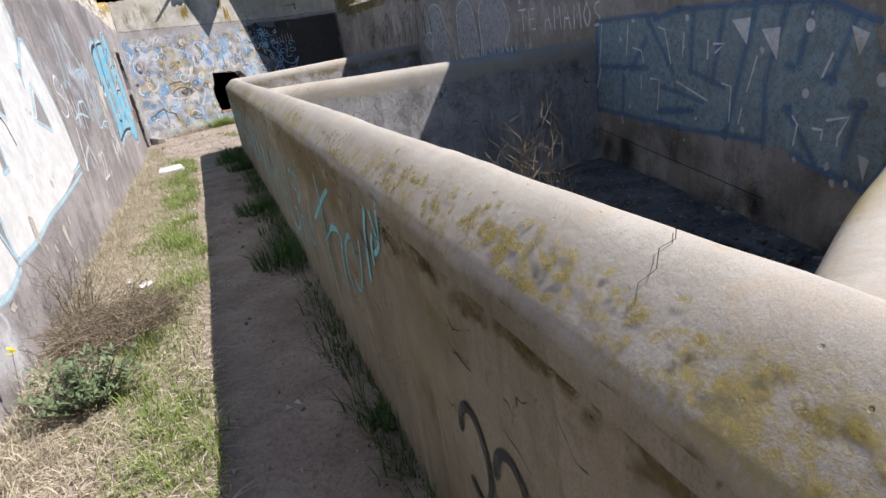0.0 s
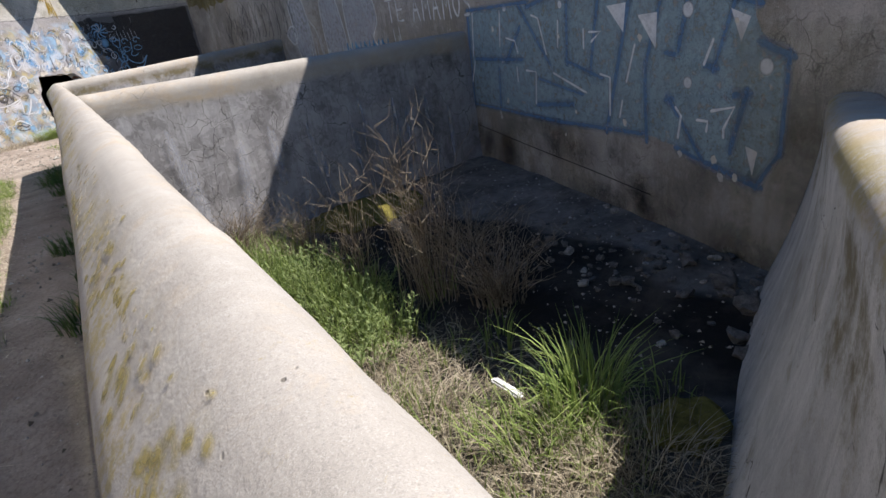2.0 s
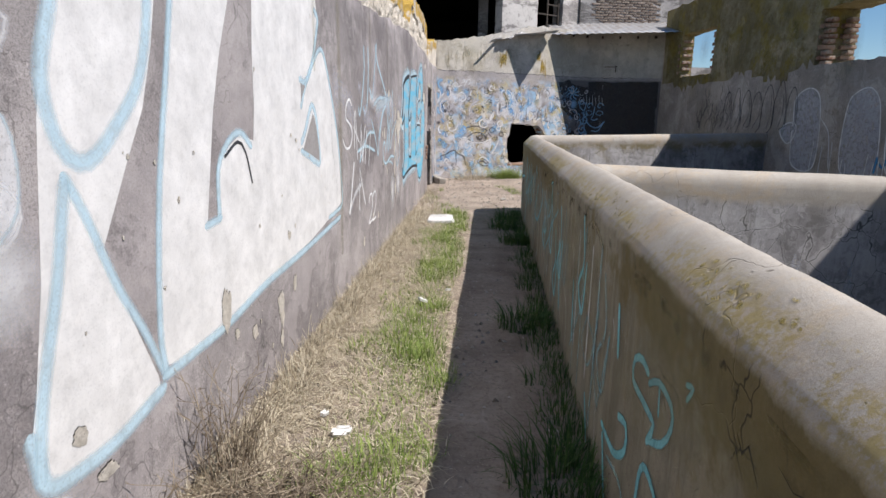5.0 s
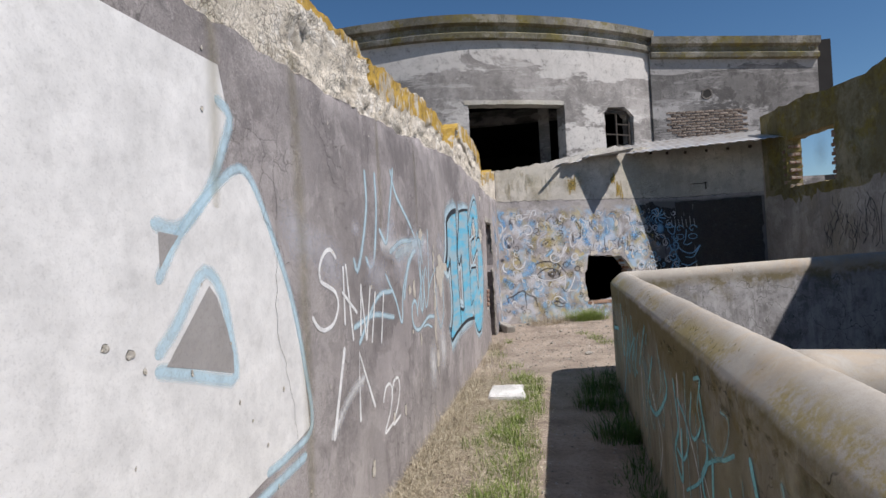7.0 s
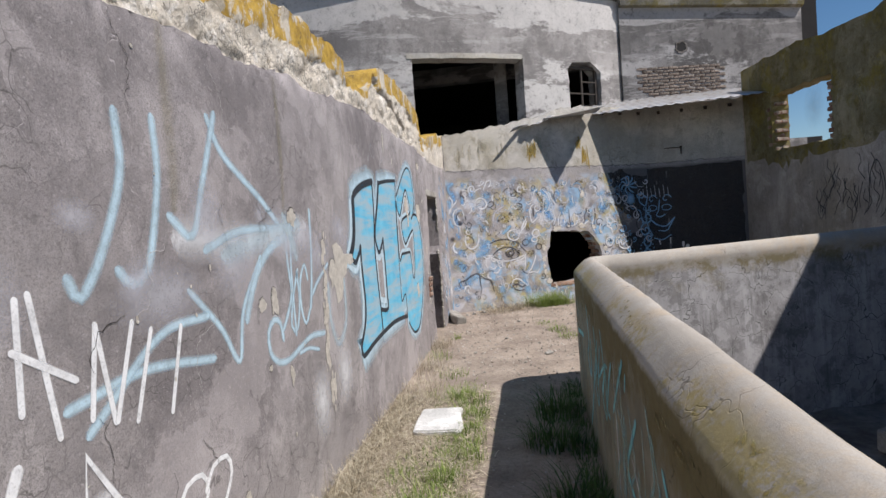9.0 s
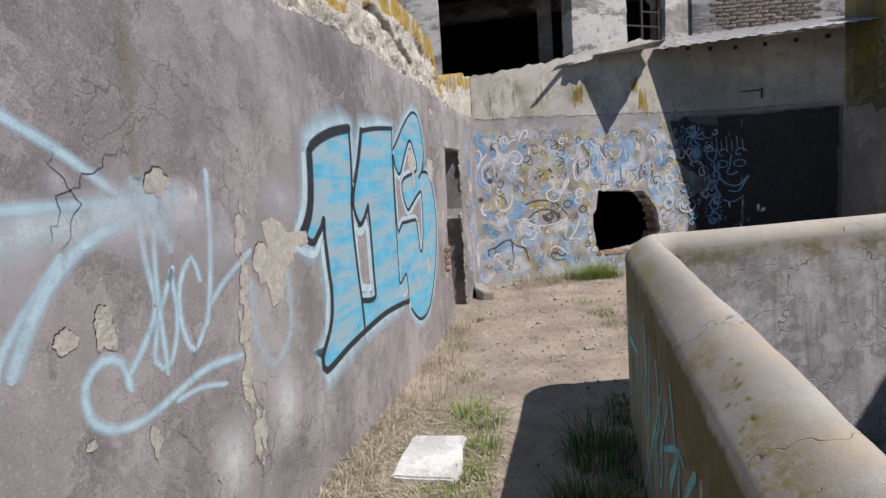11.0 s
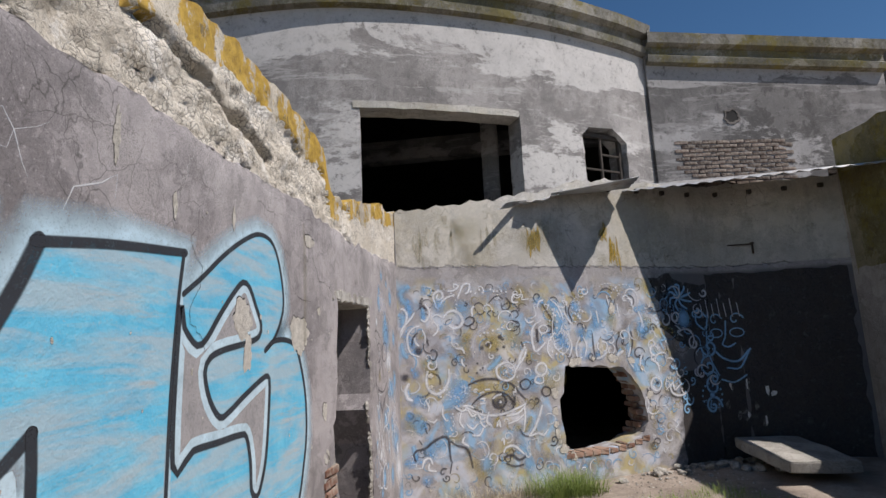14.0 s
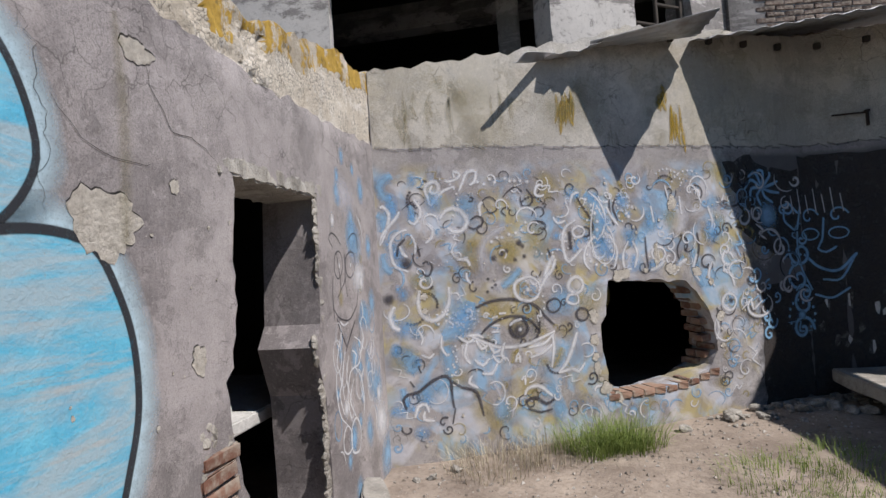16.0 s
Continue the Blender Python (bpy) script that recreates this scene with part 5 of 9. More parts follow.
    p.ribbon(BLACK, [(10.88, 1.83), (10.87, 1.71), (10.85, 1.59), (10.81, 1.50), (10.76, 1.44), (10.72, 1.41)], 0.085)
    p.ribbon(BLACK, [(10.72, 1.40), (10.79, 1.36), (10.84, 1.35), (10.89, 1.38), (10.95, 1.42), (10.98, 1.46)], 0.05)
    p.ribbon(BLACK, [(10.99, 1.46), (10.98, 1.37), (10.99, 1.26), (11.00, 1.13), (11.01, 1.04), (10.97, 0.87), (10.83, 0.72)], 0.05)
    p.ribbon(BLACK, [(10.82, 0.70), (10.86, 0.62), (11.2, 0.66), (11.6, 0.69), (11.93, 0.70), (12.29, 0.68), (12.5, 0.66)], 0.05)
    p.ribbon(BLACK, [(11.69, 2.01), (11.63, 1.88), (11.55, 1.74), (11.47, 1.62), (11.44, 1.54)], 0.06)
    p.ribbon(BLACK, [(11.68, 2.01), (11.99, 2.05), (12.37, 2.08)], 0.04)
    p.ribbon(BLACK, [(11.44, 1.54), (11.47, 1.46), (11.53, 1.39), (11.60, 1.41), (11.71, 1.50)], 0.045)
    p.ribbon(BLACK, [(11.71, 1.50), (11.72, 1.34), (11.72, 0.99), (11.72, 0.87), (11.62, 0.86), (11.47, 0.89)], 0.045)
    p.ribbon(BLACK, [(12.365, 2.08), (12.335, 1.88), (12.31, 1.6), (12.30, 1.4), (12.29, 1.0), (12.29, 0.85), (12.38, 0.87), (12.49, 0.89), (12.51, 0.68)], 0.026)
    p.ribbon(BLACK, three[:12], 0.028)
    p.ribbon(BLACK, three[11:25], 0.034)
    p.ribbon(BLACK, counter, 0.034, smooth=False, closed=True)
    for w, pts in ((0.005, [(11.08, 2.08), (11.14, 2.11), (11.18, 2.2), (11.29, 2.17), (11.44, 2.2), (11.47, 2.27), (11.52, 2.24), (11.58, 2.24), (11.59, 2.3), (11.66, 2.33), (11.71, 2.35)]), (0.007, [(11.47, 2.25), (11.50, 2.31), (11.55, 2.34), (11.59, 2.30), (11.62, 2.22), (11.65, 2.17)]), (0.012, [(11.77, 2.12), (11.8, 2.19), (11.92, 2.24), (11.99, 2.28), (11.98, 2.2)]), (0.008, [(11.18, 2.2), (11.15, 2.25), (11.15, 2.36)]), (0.012, [(11.40, 2.2), (11.43, 2.23), (11.49, 2.25)])):
        p.ribbon(WHITE_THIN, [(y + 0.008 * math.sin(90 * y), z + 0.008 * math.sin(70 * z)) for y, z in pts], w, smooth=False, taper=0.6)
    p.chip(11.97, 2.42, 0.022, 5.0, 36)
    for k in range(22):
        a = radians(200 + 8 * k)
        p.ribbon(PALE_EDGE if k % 2 else GREY_FILL, [(13.05 + 0.1 * math.cos(a), 0.95 + 0.1 * math.sin(a)), (13.05 + 0.46 * math.cos(a), 0.95 + 0.44 * math.sin(a))], 0.012, taper=0.9)
    p.fill(CHIP, [(10.33, 1.50), (10.42, 1.52), (10.51, 1.48), (10.56, 1.43), (10.63, 1.43), (10.76, 1.42), (10.77, 1.36), (10.69, 1.34), (10.63, 1.36), (10.59, 1.29), (10.51, 1.26), (10.45, 1.12), (10.36, 1.10), (10.31, 1.26), (10.36, 1.38)], rag=0.05)


def wall_wear(p):
    for w, pts in ((0.0035, [(7.29, 2.23), (7.26, 2.09), (7.22, 1.92), (7.20, 1.81), (7.22, 1.71), (7.20, 1.46), (7.18, 1.34), (7.19, 1.24), (7.22, 1.13), (7.25, 1.02), (7.27, 0.90), (7.30, 0.80), (7.31, 0.71), (7.33, 0.60)]), (0.006, [(10.10, 1.62), (10.13, 1.40), (10.15, 1.2), (10.10, 1.02), (10.13, 0.82), (10.19, 0.65), (10.20, 0.36)]), (0.004, [(13.35, 2.10), (13.45, 2.02), (13.6, 1.97), (13.68, 1.96), (13.74, 1.98)]), (0.005, [(13.74, 2.33), (13.78, 2.22), (13.86, 2.11), (13.96, 2.12), (14.11, 2.06)])):
        rng = random.Random(int(100 * pts[0][0]))
        fine = [(q.x + rng.uniform(-0.011, 0.011) + 0.03 * noise.noise((q.y * 6, q.x * 6, 0)), q.y + rng.uniform(-0.006, 0.006) + 0.02 * noise.noise((q.y * 7, q.x * 7, 5))) for q in curve(pts)]
        p.ribbon(CRACK, fine, 0.7 * w, smooth=False, taper=0.6)
    p.chip(5.36, 0.58, 0.05, 2.2, 0)
    p.chip(6.02, 0.37, 0.05, 2.2, 1)
    p.chip(4.43, 0.53, 0.035, 1.0, 2)
    p.chip(4.52, 0.36, 0.05, 0.6, 3)
    p.chip(5.65, 0.37, 0.035, 1.3, 4)
    p.chip(5.45, 0.44, 0.03, 1.0, 5)
    p.chip(6.26, 0.45, 0.03, 2.0, 6)
    p.chip(6.01, 0.2, 0.03, 2.0, 7)
    p.chip(9.26, 1.25, 0.045, 0.9, 8)
    p.chip(9.40, 1.25, 0.05, 1.7, 9)
    p.chip(9.70, 1.69, 0.06, 0.9, 10)
    p.chip(10.30, 1.32, 0.08, 1.3, 11)
    p.chip(10.52, 1.41, 0.06, 0.6, 12)
    p.chip(10.14, 1.1, 0.035, 3.0, 13)
    p.chip(10.12, 0.9, 0.03, 2.5, 14)
    p.chip(10.18, 0.58, 0.03, 3.0, 15)
    p.chip(8.25, 0.28, 0.035, 1.6, 16)
    p.chip(8.98, 0.42, 0.03, 1.5, 17)
    p.chip(8.7, 0.45, 0.03, 1.2, 18)
    p.chip(13.53, 1.76, 0.15, 0.85, 19)
    p.chip(12.89, 1.68, 0.045, 2.6, 20)
    p.chip(12.84, 1.84, 0.105, 1.0, 34)
    p.chip(13.20, 0.86, 0.07, 1.5, 21)
    p.chip(13.94, 1.29, 0.05, 1.3, 22)
    p.chip(13.69, 2.35, 0.08, 0.6, 23)
    p.chip(13.85, 1.92, 0.03, 1.0, 24)
    p.chip(9.55, 0.83, 0.03, 2.0, 25)
    p.chip(9.3, 0.93, 0.025, 0.7, 26)
    p.chip(3.35, 0.92, 0.03, 1.0, 27)
    p.chip(3.05, 0.4, 0.035, 1.0, 28)
    p.chip(6.38, 1.28, 0.018, 0.8, 29)
    p.chip(6.3, 1.31, 0.018, 0.7, 30)
    p.chip(6.2, 0.75, 0.03, 0.9, 31)
    p.chip(12.3, 2.25, 0.018, 4.0, 32)
    p.chip(12.75, 2.3, 0.015, 4.0, 33)
    for k in range(16):
        z = 0.45 + 0.075 * k
        p.chip(10.13 + 0.03 * math.sin(5 * z) + 0.02 * math.sin(11 * k), z, 0.016 + 0.012 * (k % 3), 1.6 + 0.4 * (k % 2), 60 + k)
    rng = random.Random(12)
    for k in range(150):
        p.chip(rng.uniform(2, 14.2), rng.uniform(0.1, 2.3), rng.uniform(0.003, 0.010), rng.uniform(0.7, 2), 100 + k)
    for k in range(60):
        y, z = rng.uniform(6.9, 14.2), rng.uniform(0.3, 2.4)
        if 10.6 < y < 13.9 and z < 2.1:
            continue
        pts, a = [(y, z)], rng.choice((1.57, -1.57)) + rng.uniform(-0.7, 0.7)
        for _ in range(rng.randint(10, 30)):
            turn = a + rng.uniform(-1.0, 1.0)
            pts.append((pts[-1][0] + 0.022 * math.cos(turn), pts[-1][1] + 0.022 * math.sin(turn)))
            a += rng.uniform(-0.25, 0.25)
        p.ribbon(CRACK if rng.random() < 0.6 else PALE_CRACK, pts, rng.uniform(0.0018, 0.0036), smooth=False, taper=0.5)
    for y, z, w in ((7.42, 1.55, 0.16), (8.62, 1.9, 0.10), (6.8, 2.2, 0.1), (9.6, 2.1, 0.08), (13.6, 2.1, 0.08)):
        p.ribbon(RUN_OFF, [(y, z + 0.9 if z < 1.6 else 2.45), (y + 0.02, z), (y, z - 1.2 if z < 1.6 else 1.7)], w, taper=0.4)


white_scrawl(west)
big_white_letters(west)
white_tag(west)
pale_tag(west)
number_letters(west)
wall_wear(west)
west.close("graffiti")

# ---- the mural
mural_wall = bpy.data.objects["wall_north"]
north = Painter(MURAL_LINE.place, mural_wall, 0.0022)


def in_hole(s, z, m=0.06):
    return abs((s - 2.40) / (0.60 + m)) ** 3 + abs((z - 0.87) / (0.50 + m)) ** 3 < 1.0


def mural_swirls(p, s0, s1, z0, z1, count, seed, size=1.0):
    rng = random.Random(seed)

    def spot():
        while True:
            s, z = rng.uniform(s0, s1), rng.uniform(z0, z1)
            if not in_hole(s, z):
                return s, z

    for k in range(count):
        s, z = spot()
        m = rng.choice((MURAL_WHITE, MURAL_WHITE, MURAL_BLUE, MURAL_DARK, MURAL_BLUE, MURAL_OCHRE))
        w = size * rng.uniform(0.022, 0.055) * (0.6 if m == MURAL_DARK else 1)
        kind = rng.random()
        if kind < 0.35:
            p.ribbon(m, spiral(s, z, size * rng.uniform(0.05, 0.12), rng.uniform(0.7, 1.2), rng.uniform(0, 6), rng.choice((-1, 1))), w, taper=0.6)
        elif kind < 0.7:
            a = rng.uniform(0, 360)
            p.ribbon(m, arc(s, z, size * rng.uniform(0.05, 0.16), a, a + rng.uniform(110, 260), rng.uniform(0.6, 1.2)), w, taper=0.7)
        elif kind < 0.86:
            a, r = rng.uniform(0, 6.28), size * rng.uniform(0.08, 0.16)
            p.ribbon(m, [(s - r * math.cos(a), z - r * math.sin(a)), (s - 0.3 * r * math.sin(a), z + 0.3 * r * math.cos(a)), (s + 0.3 * r * math.sin(a), z - 0.3 * r * math.cos(a)), (s + r * math.cos(a), z + r * math.sin(a))], w, taper=0.7)
        else:
            for j in range(rng.randint(4, 9)):
                if in_hole(s + 0.045 * j * math.cos(k), z + 0.045 * j * math.sin(k), 0.1):
                    break
                p.dab(MURAL_WHITE if rng.random() < 0.6 else MURAL_BLUE, s + 0.045 * j * math.cos(k), z + 0.045 * j * math.sin(k) * rng.uniform(0.6, 1), size * rng.uniform(0.008, 0.016))


def painted_on(p):
    """Short calls for strokes and dabs on one wall."""
    def draw(m, w, *pts):
        if p is north and any(in_hole(s, z, -0.02) for s, z in pts):
            return
        p.ribbon(m, pts, (1.9 if m is not D else 1.6) * w, taper=0.35)

    def spot(m, s, z, r, wide):
        if p is not north or not in_hole(s, z):
            p.dab(m, s, z, 1.35 * r, wide)

    return draw, spot


W, B, D, O, SH, LW = MURAL_WHITE, MURAL_BLUE, MURAL_DARK, MURAL_OCHRE, MURAL_SHADE, MURAL_PALE


def mural_figures(p):
    """Grounds of ochre, blue and grey, then crescents, scrolls, rings, dots and the almond form."""
    draw, spot = painted_on(p)
    draw(B, 0.063, (0.04, 2.17), (0.05, 2.24), (0.14, 2.29))
    draw(B, 0.063, (0.05, 2.18), (0.07, 2.13), (0.13, 2.11))
    draw(B, 0.070, (0.01, 2.00), (0.06, 1.96), (0.04, 1.86))
    draw(B, 0.039, (0.27, 2.06), (0.28, 1.97), (0.25, 1.92))
    draw(B, 0.054, (0.04, 1.70), (0.05, 1.60), (0.09, 1.54))
    draw(B, 0.121, (0.45, 1.04), (0.54, 1.07), (0.65, 1.14), (0.71, 1.28))
    draw(B, 0.097, (0.48, 0.96), (0.50, 0.84), (0.52, 0.72))
    draw(B, 0.056, (0.23, 0.91), (0.18, 0.85), (0.21, 0.79), (0.26, 0.85))
    draw(B, 0.056, (0.12, 0.67), (0.14, 0.53))
    draw(B, 0.065, (0.36, 0.64), (0.44, 0.69), (0.50, 0.66))
    draw(B, 0.101, (1.76, 2.10), (1.82, 2.04), (1.87, 1.96), (1.89, 1.85), (1.85, 1.76), (1.82, 1.68))
    draw(B, 0.058, (0.96, 1.38), (1.04, 1.43), (1.13, 1.51))
    draw(B, 0.050, (2.70, 1.52), (2.60, 1.41))
    draw(B, 0.062, (2.80, 1.58), (2.82, 1.39), (2.88, 1.24))
    draw(W, 0.023, (0.04, 2.04), (0.05, 2.06), (0.10, 2.00), (0.08, 1.89), (0.03, 1.78))
    draw(W, 0.023, (0.18, 2.01), (0.15, 1.96), (0.08, 1.89), (0.03, 1.82), (0.02, 1.76))
    draw(W, 0.024, (0.30, 2.10), (0.34, 2.04), (0.34, 1.97), (0.29, 1.91), (0.25, 1.94))
    draw(W, 0.023, (0.23, 1.87), (0.16, 1.85), (0.10, 1.78), (0.10, 1.67), (0.13, 1.59), (0.22, 1.55))
    draw(W, 0.023, (0.17, 1.75), (0.19, 1.69), (0.22, 1.66))
    draw(W, 0.020, (0.26, 1.83), (0.29, 1.76), (0.28, 1.68))
    draw(W, 0.024, (0.39, 1.91), (0.43, 1.86), (0.42, 1.80), (0.37, 1.76))
    draw(W, 0.028, (0.41, 2.11), (0.39, 2.17), (0.42, 2.22), (0.48, 2.23), (0.50, 2.18), (0.47, 2.14), (0.43, 2.16), (0.45, 2.20))
    draw(W, 0.024, (0.41, 2.11), (0.43, 2.05), (0.48, 2.11), (0.54, 2.16), (0.63, 2.19))
    draw(W, 0.024, (0.56, 2.23), (0.63, 2.24), (0.68, 2.28), (0.63, 2.31), (0.63, 2.26))
    draw(W, 0.025, (0.66, 2.15), (0.70, 2.23), (0.74, 2.30), (0.81, 2.30), (0.79, 2.22), (0.75, 2.20))
    draw(W, 0.032, (0.49, 1.94), (0.54, 2.00), (0.61, 2.02), (0.68, 1.98), (0.71, 1.90), (0.66, 1.84), (0.59, 1.84), (0.55, 1.87))
    draw(W, 0.025, (0.82, 1.95), (0.82, 2.03), (0.85, 2.06))
    draw(LW, 0.053, (1.02, 1.85), (0.93, 1.81), (0.85, 1.75), (0.81, 1.65), (0.81, 1.51))
    draw(W, 0.039, (1.32, 1.39), (1.37, 1.51), (1.43, 1.60))
    draw(W, 0.030, (1.27, 1.32), (1.35, 1.43), (1.41, 1.49), (1.44, 1.57))
    draw(W, 0.025, (1.29, 1.34), (1.27, 1.40), (1.21, 1.44), (1.13, 1.43), (1.07, 1.39), (1.07, 1.32), (1.11, 1.27), (1.19, 1.25), (1.26, 1.28), (1.29, 1.34))
    spot(W, 1.18, 1.34, 0.021, 1)
    draw(W, 0.025, (0.66, 1.03), (0.78, 0.96), (0.90, 0.91), (1.08, 0.90), (1.25, 0.94), (1.39, 0.99))
    draw(W, 0.022, (1.15, 0.88), (1.29, 0.90), (1.38, 0.97))
    draw(W, 0.022, (1.16, 0.80), (1.28, 0.83), (1.37, 0.89))
    draw(W, 0.021, (1.00, 1.07), (1.05, 1.10), (1.11, 1.11))
    spot(W, 1.09, 1.03, 0.017, 1)
    draw(W, 0.025, (0.86, 1.14), (0.91, 1.15))
    draw(W, 0.025, (0.87, 1.08), (0.92, 1.08))
    draw(W, 0.025, (0.85, 1.03), (0.91, 1.03))
    draw(W, 0.025, (0.92, 1.17), (0.98, 1.17))
    draw(W, 0.024, (0.65, 0.97), (0.62, 0.87), (0.66, 0.80))
    draw(W, 0.025, (0.72, 0.98), (0.76, 0.91), (0.81, 0.93))
    draw(W, 0.025, (0.82, 0.95), (0.86, 0.87), (0.93, 0.90))
    draw(W, 0.025, (0.70, 0.83), (0.76, 0.78), (0.82, 0.83))
    draw(W, 0.025, (0.75, 0.72), (0.83, 0.71), (0.88, 0.78))
    draw(W, 0.025, (0.67, 0.71), (0.64, 0.66), (0.71, 0.61))
    draw(W, 0.025, (0.85, 0.85), (0.89, 0.79), (0.94, 0.82))
    draw(W, 0.024, (0.65, 1.02), (0.73, 1.02), (0.78, 0.99))
    draw(W, 0.025, (0.95, 0.94), (0.92, 0.85), (0.95, 0.80))
    draw(W, 0.032, (0.30, 1.40), (0.28, 1.30), (0.31, 1.21), (0.38, 1.16), (0.46, 1.19), (0.52, 1.28), (0.53, 1.41))
    draw(W, 0.035, (0.10, 1.29), (0.06, 1.22), (0.08, 1.14), (0.13, 1.11))
    draw(W, 0.024, (0.20, 0.44), (0.23, 0.52), (0.29, 0.53), (0.31, 0.47))
    draw(W, 0.024, (0.28, 0.48), (0.27, 0.42), (0.35, 0.40))
    draw(W, 0.020, (0.28, 0.91), (0.34, 0.88), (0.38, 0.91))
    draw(W, 0.020, (0.27, 1.10), (0.30, 1.03), (0.28, 0.98))
    draw(W, 0.020, (0.61, 1.75), (0.57, 1.68), (0.63, 1.62), (0.70, 1.63))
    draw(W, 0.024, (0.61, 1.62), (0.69, 1.61), (0.71, 1.56))
    draw(W, 0.020, (0.45, 1.04), (0.44, 0.95), (0.48, 0.88))
    draw(W, 0.024, (0.58, 1.02), (0.65, 0.97), (0.70, 0.99))
    draw(W, 0.020, (0.71, 1.42), (0.68, 1.46), (0.68, 1.51))
    draw(LW, 0.034, (0.97, 0.35), (1.00, 0.45), (1.08, 0.49), (1.15, 0.45))
    draw(W, 0.026, (1.09, 0.51), (1.12, 0.56), (1.21, 0.57), (1.28, 0.52), (1.33, 0.47))
    draw(LW, 0.034, (0.84, 0.64), (0.89, 0.51), (0.86, 0.36))
    draw(W, 0.025, (1.03, 0.78), (1.06, 0.84), (1.07, 0.77))
    draw(W, 0.021, (1.07, 0.63), (1.10, 0.66), (1.10, 0.59))
    draw(W, 0.026, (1.65, 1.88), (1.55, 1.82), (1.52, 1.72), (1.53, 1.60), (1.56, 1.54), (1.65, 1.60), (1.69, 1.64))
    draw(W, 0.022, (1.73, 1.78), (1.72, 1.81), (1.68, 1.83), (1.65, 1.82), (1.62, 1.80), (1.62, 1.77), (1.64, 1.74), (1.68, 1.74), (1.71, 1.75), (1.73, 1.78))
    draw(W, 0.022, (1.61, 2.01), (1.64, 2.09), (1.70, 2.11))
    draw(W, 0.018, (1.80, 2.11), (1.89, 2.03), (1.94, 1.89), (1.90, 1.76), (1.84, 1.70))
    draw(W, 0.022, (1.82, 1.74), (1.73, 1.64), (1.71, 1.53), (1.76, 1.46))
    draw(W, 0.023, (1.97, 1.74), (2.03, 1.60), (1.99, 1.47))
    draw(W, 0.023, (1.91, 1.60), (1.90, 1.64), (1.87, 1.66), (1.83, 1.65), (1.80, 1.63), (1.80, 1.59), (1.82, 1.56), (1.86, 1.55), (1.90, 1.57), (1.91, 1.60))
    draw(W, 0.023, (1.96, 1.98), (2.00, 1.89), (2.06, 1.82))
    draw(W, 0.024, (2.15, 1.68), (2.09, 1.58), (2.09, 1.46), (2.16, 1.44))
    draw(W, 0.024, (2.19, 1.68), (2.23, 1.57), (2.19, 1.45))
    draw(W, 0.024, (2.51, 1.55), (2.50, 1.59), (2.46, 1.61), (2.42, 1.61), (2.38, 1.58), (2.38, 1.54), (2.41, 1.51), (2.45, 1.50), (2.49, 1.51), (2.51, 1.55))
    draw(W, 0.030, (2.35, 1.42), (2.43, 1.44), (2.50, 1.49))
    draw(W, 0.036, (2.58, 1.36), (2.65, 1.45), (2.73, 1.49))
    draw(W, 0.026, (2.76, 1.48), (2.71, 1.37), (2.77, 1.27), (2.86, 1.25))
    draw(W, 0.026, (2.84, 1.53), (2.79, 1.39), (2.85, 1.29))
    draw(W, 0.026, (2.97, 1.30), (2.96, 1.33), (2.93, 1.36), (2.90, 1.37), (2.86, 1.36), (2.83, 1.33), (2.82, 1.30), (2.83, 1.26), (2.86, 1.24), (2.90, 1.24))
    draw(W, 0.026, (3.00, 1.45), (2.95, 1.33), (3.01, 1.23))
    draw(W, 0.027, (3.24, 1.47), (3.23, 1.50), (3.21, 1.52), (3.17, 1.53), (3.14, 1.52), (3.12, 1.49), (3.12, 1.46), (3.14, 1.43), (3.17, 1.41), (3.20, 1.42))
    draw(W, 0.027, (3.11, 1.37), (3.21, 1.32), (3.23, 1.22))
    draw(W, 0.027, (3.24, 1.07), (3.23, 1.12), (3.18, 1.15), (3.13, 1.15), (3.09, 1.11), (3.08, 1.06), (3.11, 1.02), (3.16, 1.00), (3.21, 1.02), (3.24, 1.07))
    draw(W, 0.027, (3.00, 0.95), (3.02, 0.85), (2.98, 0.76))
    draw(W, 0.027, (3.00, 1.95), (3.04, 1.81), (3.00, 1.71))
    draw(W, 0.025, (2.56, 2.15), (2.59, 2.01))
    draw(W, 0.026, (2.89, 2.11), (2.93, 1.98))
    draw(W, 0.026, (2.70, 2.05), (2.71, 1.89))
    draw(W, 0.025, (2.40, 1.97), (2.42, 1.83))
    draw(W, 0.031, (1.68, 1.34), (1.67, 1.38), (1.63, 1.41), (1.58, 1.40), (1.55, 1.37), (1.54, 1.33), (1.57, 1.29), (1.62, 1.28), (1.66, 1.30), (1.68, 1.34))
    draw(W, 0.022, (1.63, 1.23), (1.62, 1.26), (1.59, 1.27), (1.55, 1.27), (1.53, 1.25), (1.52, 1.22), (1.55, 1.20), (1.58, 1.19), (1.62, 1.20), (1.63, 1.23))
    draw(W, 0.031, (1.59, 0.96), (1.54, 0.84), (1.47, 0.72), (1.40, 0.65))
    draw(W, 0.027, (1.40, 0.65), (1.52, 0.67), (1.58, 0.64), (1.64, 0.70))
    draw(W, 0.022, (1.37, 0.96), (1.37, 0.85), (1.34, 0.70))
    draw(W, 0.021, (1.38, 2.16), (1.36, 2.18), (1.34, 2.18), (1.32, 2.17), (1.31, 2.15), (1.30, 2.12), (1.31, 2.10), (1.33, 2.09), (1.36, 2.09), (1.38, 2.10))
    draw(W, 0.022, (1.45, 1.91), (1.49, 1.86), (1.56, 1.88))
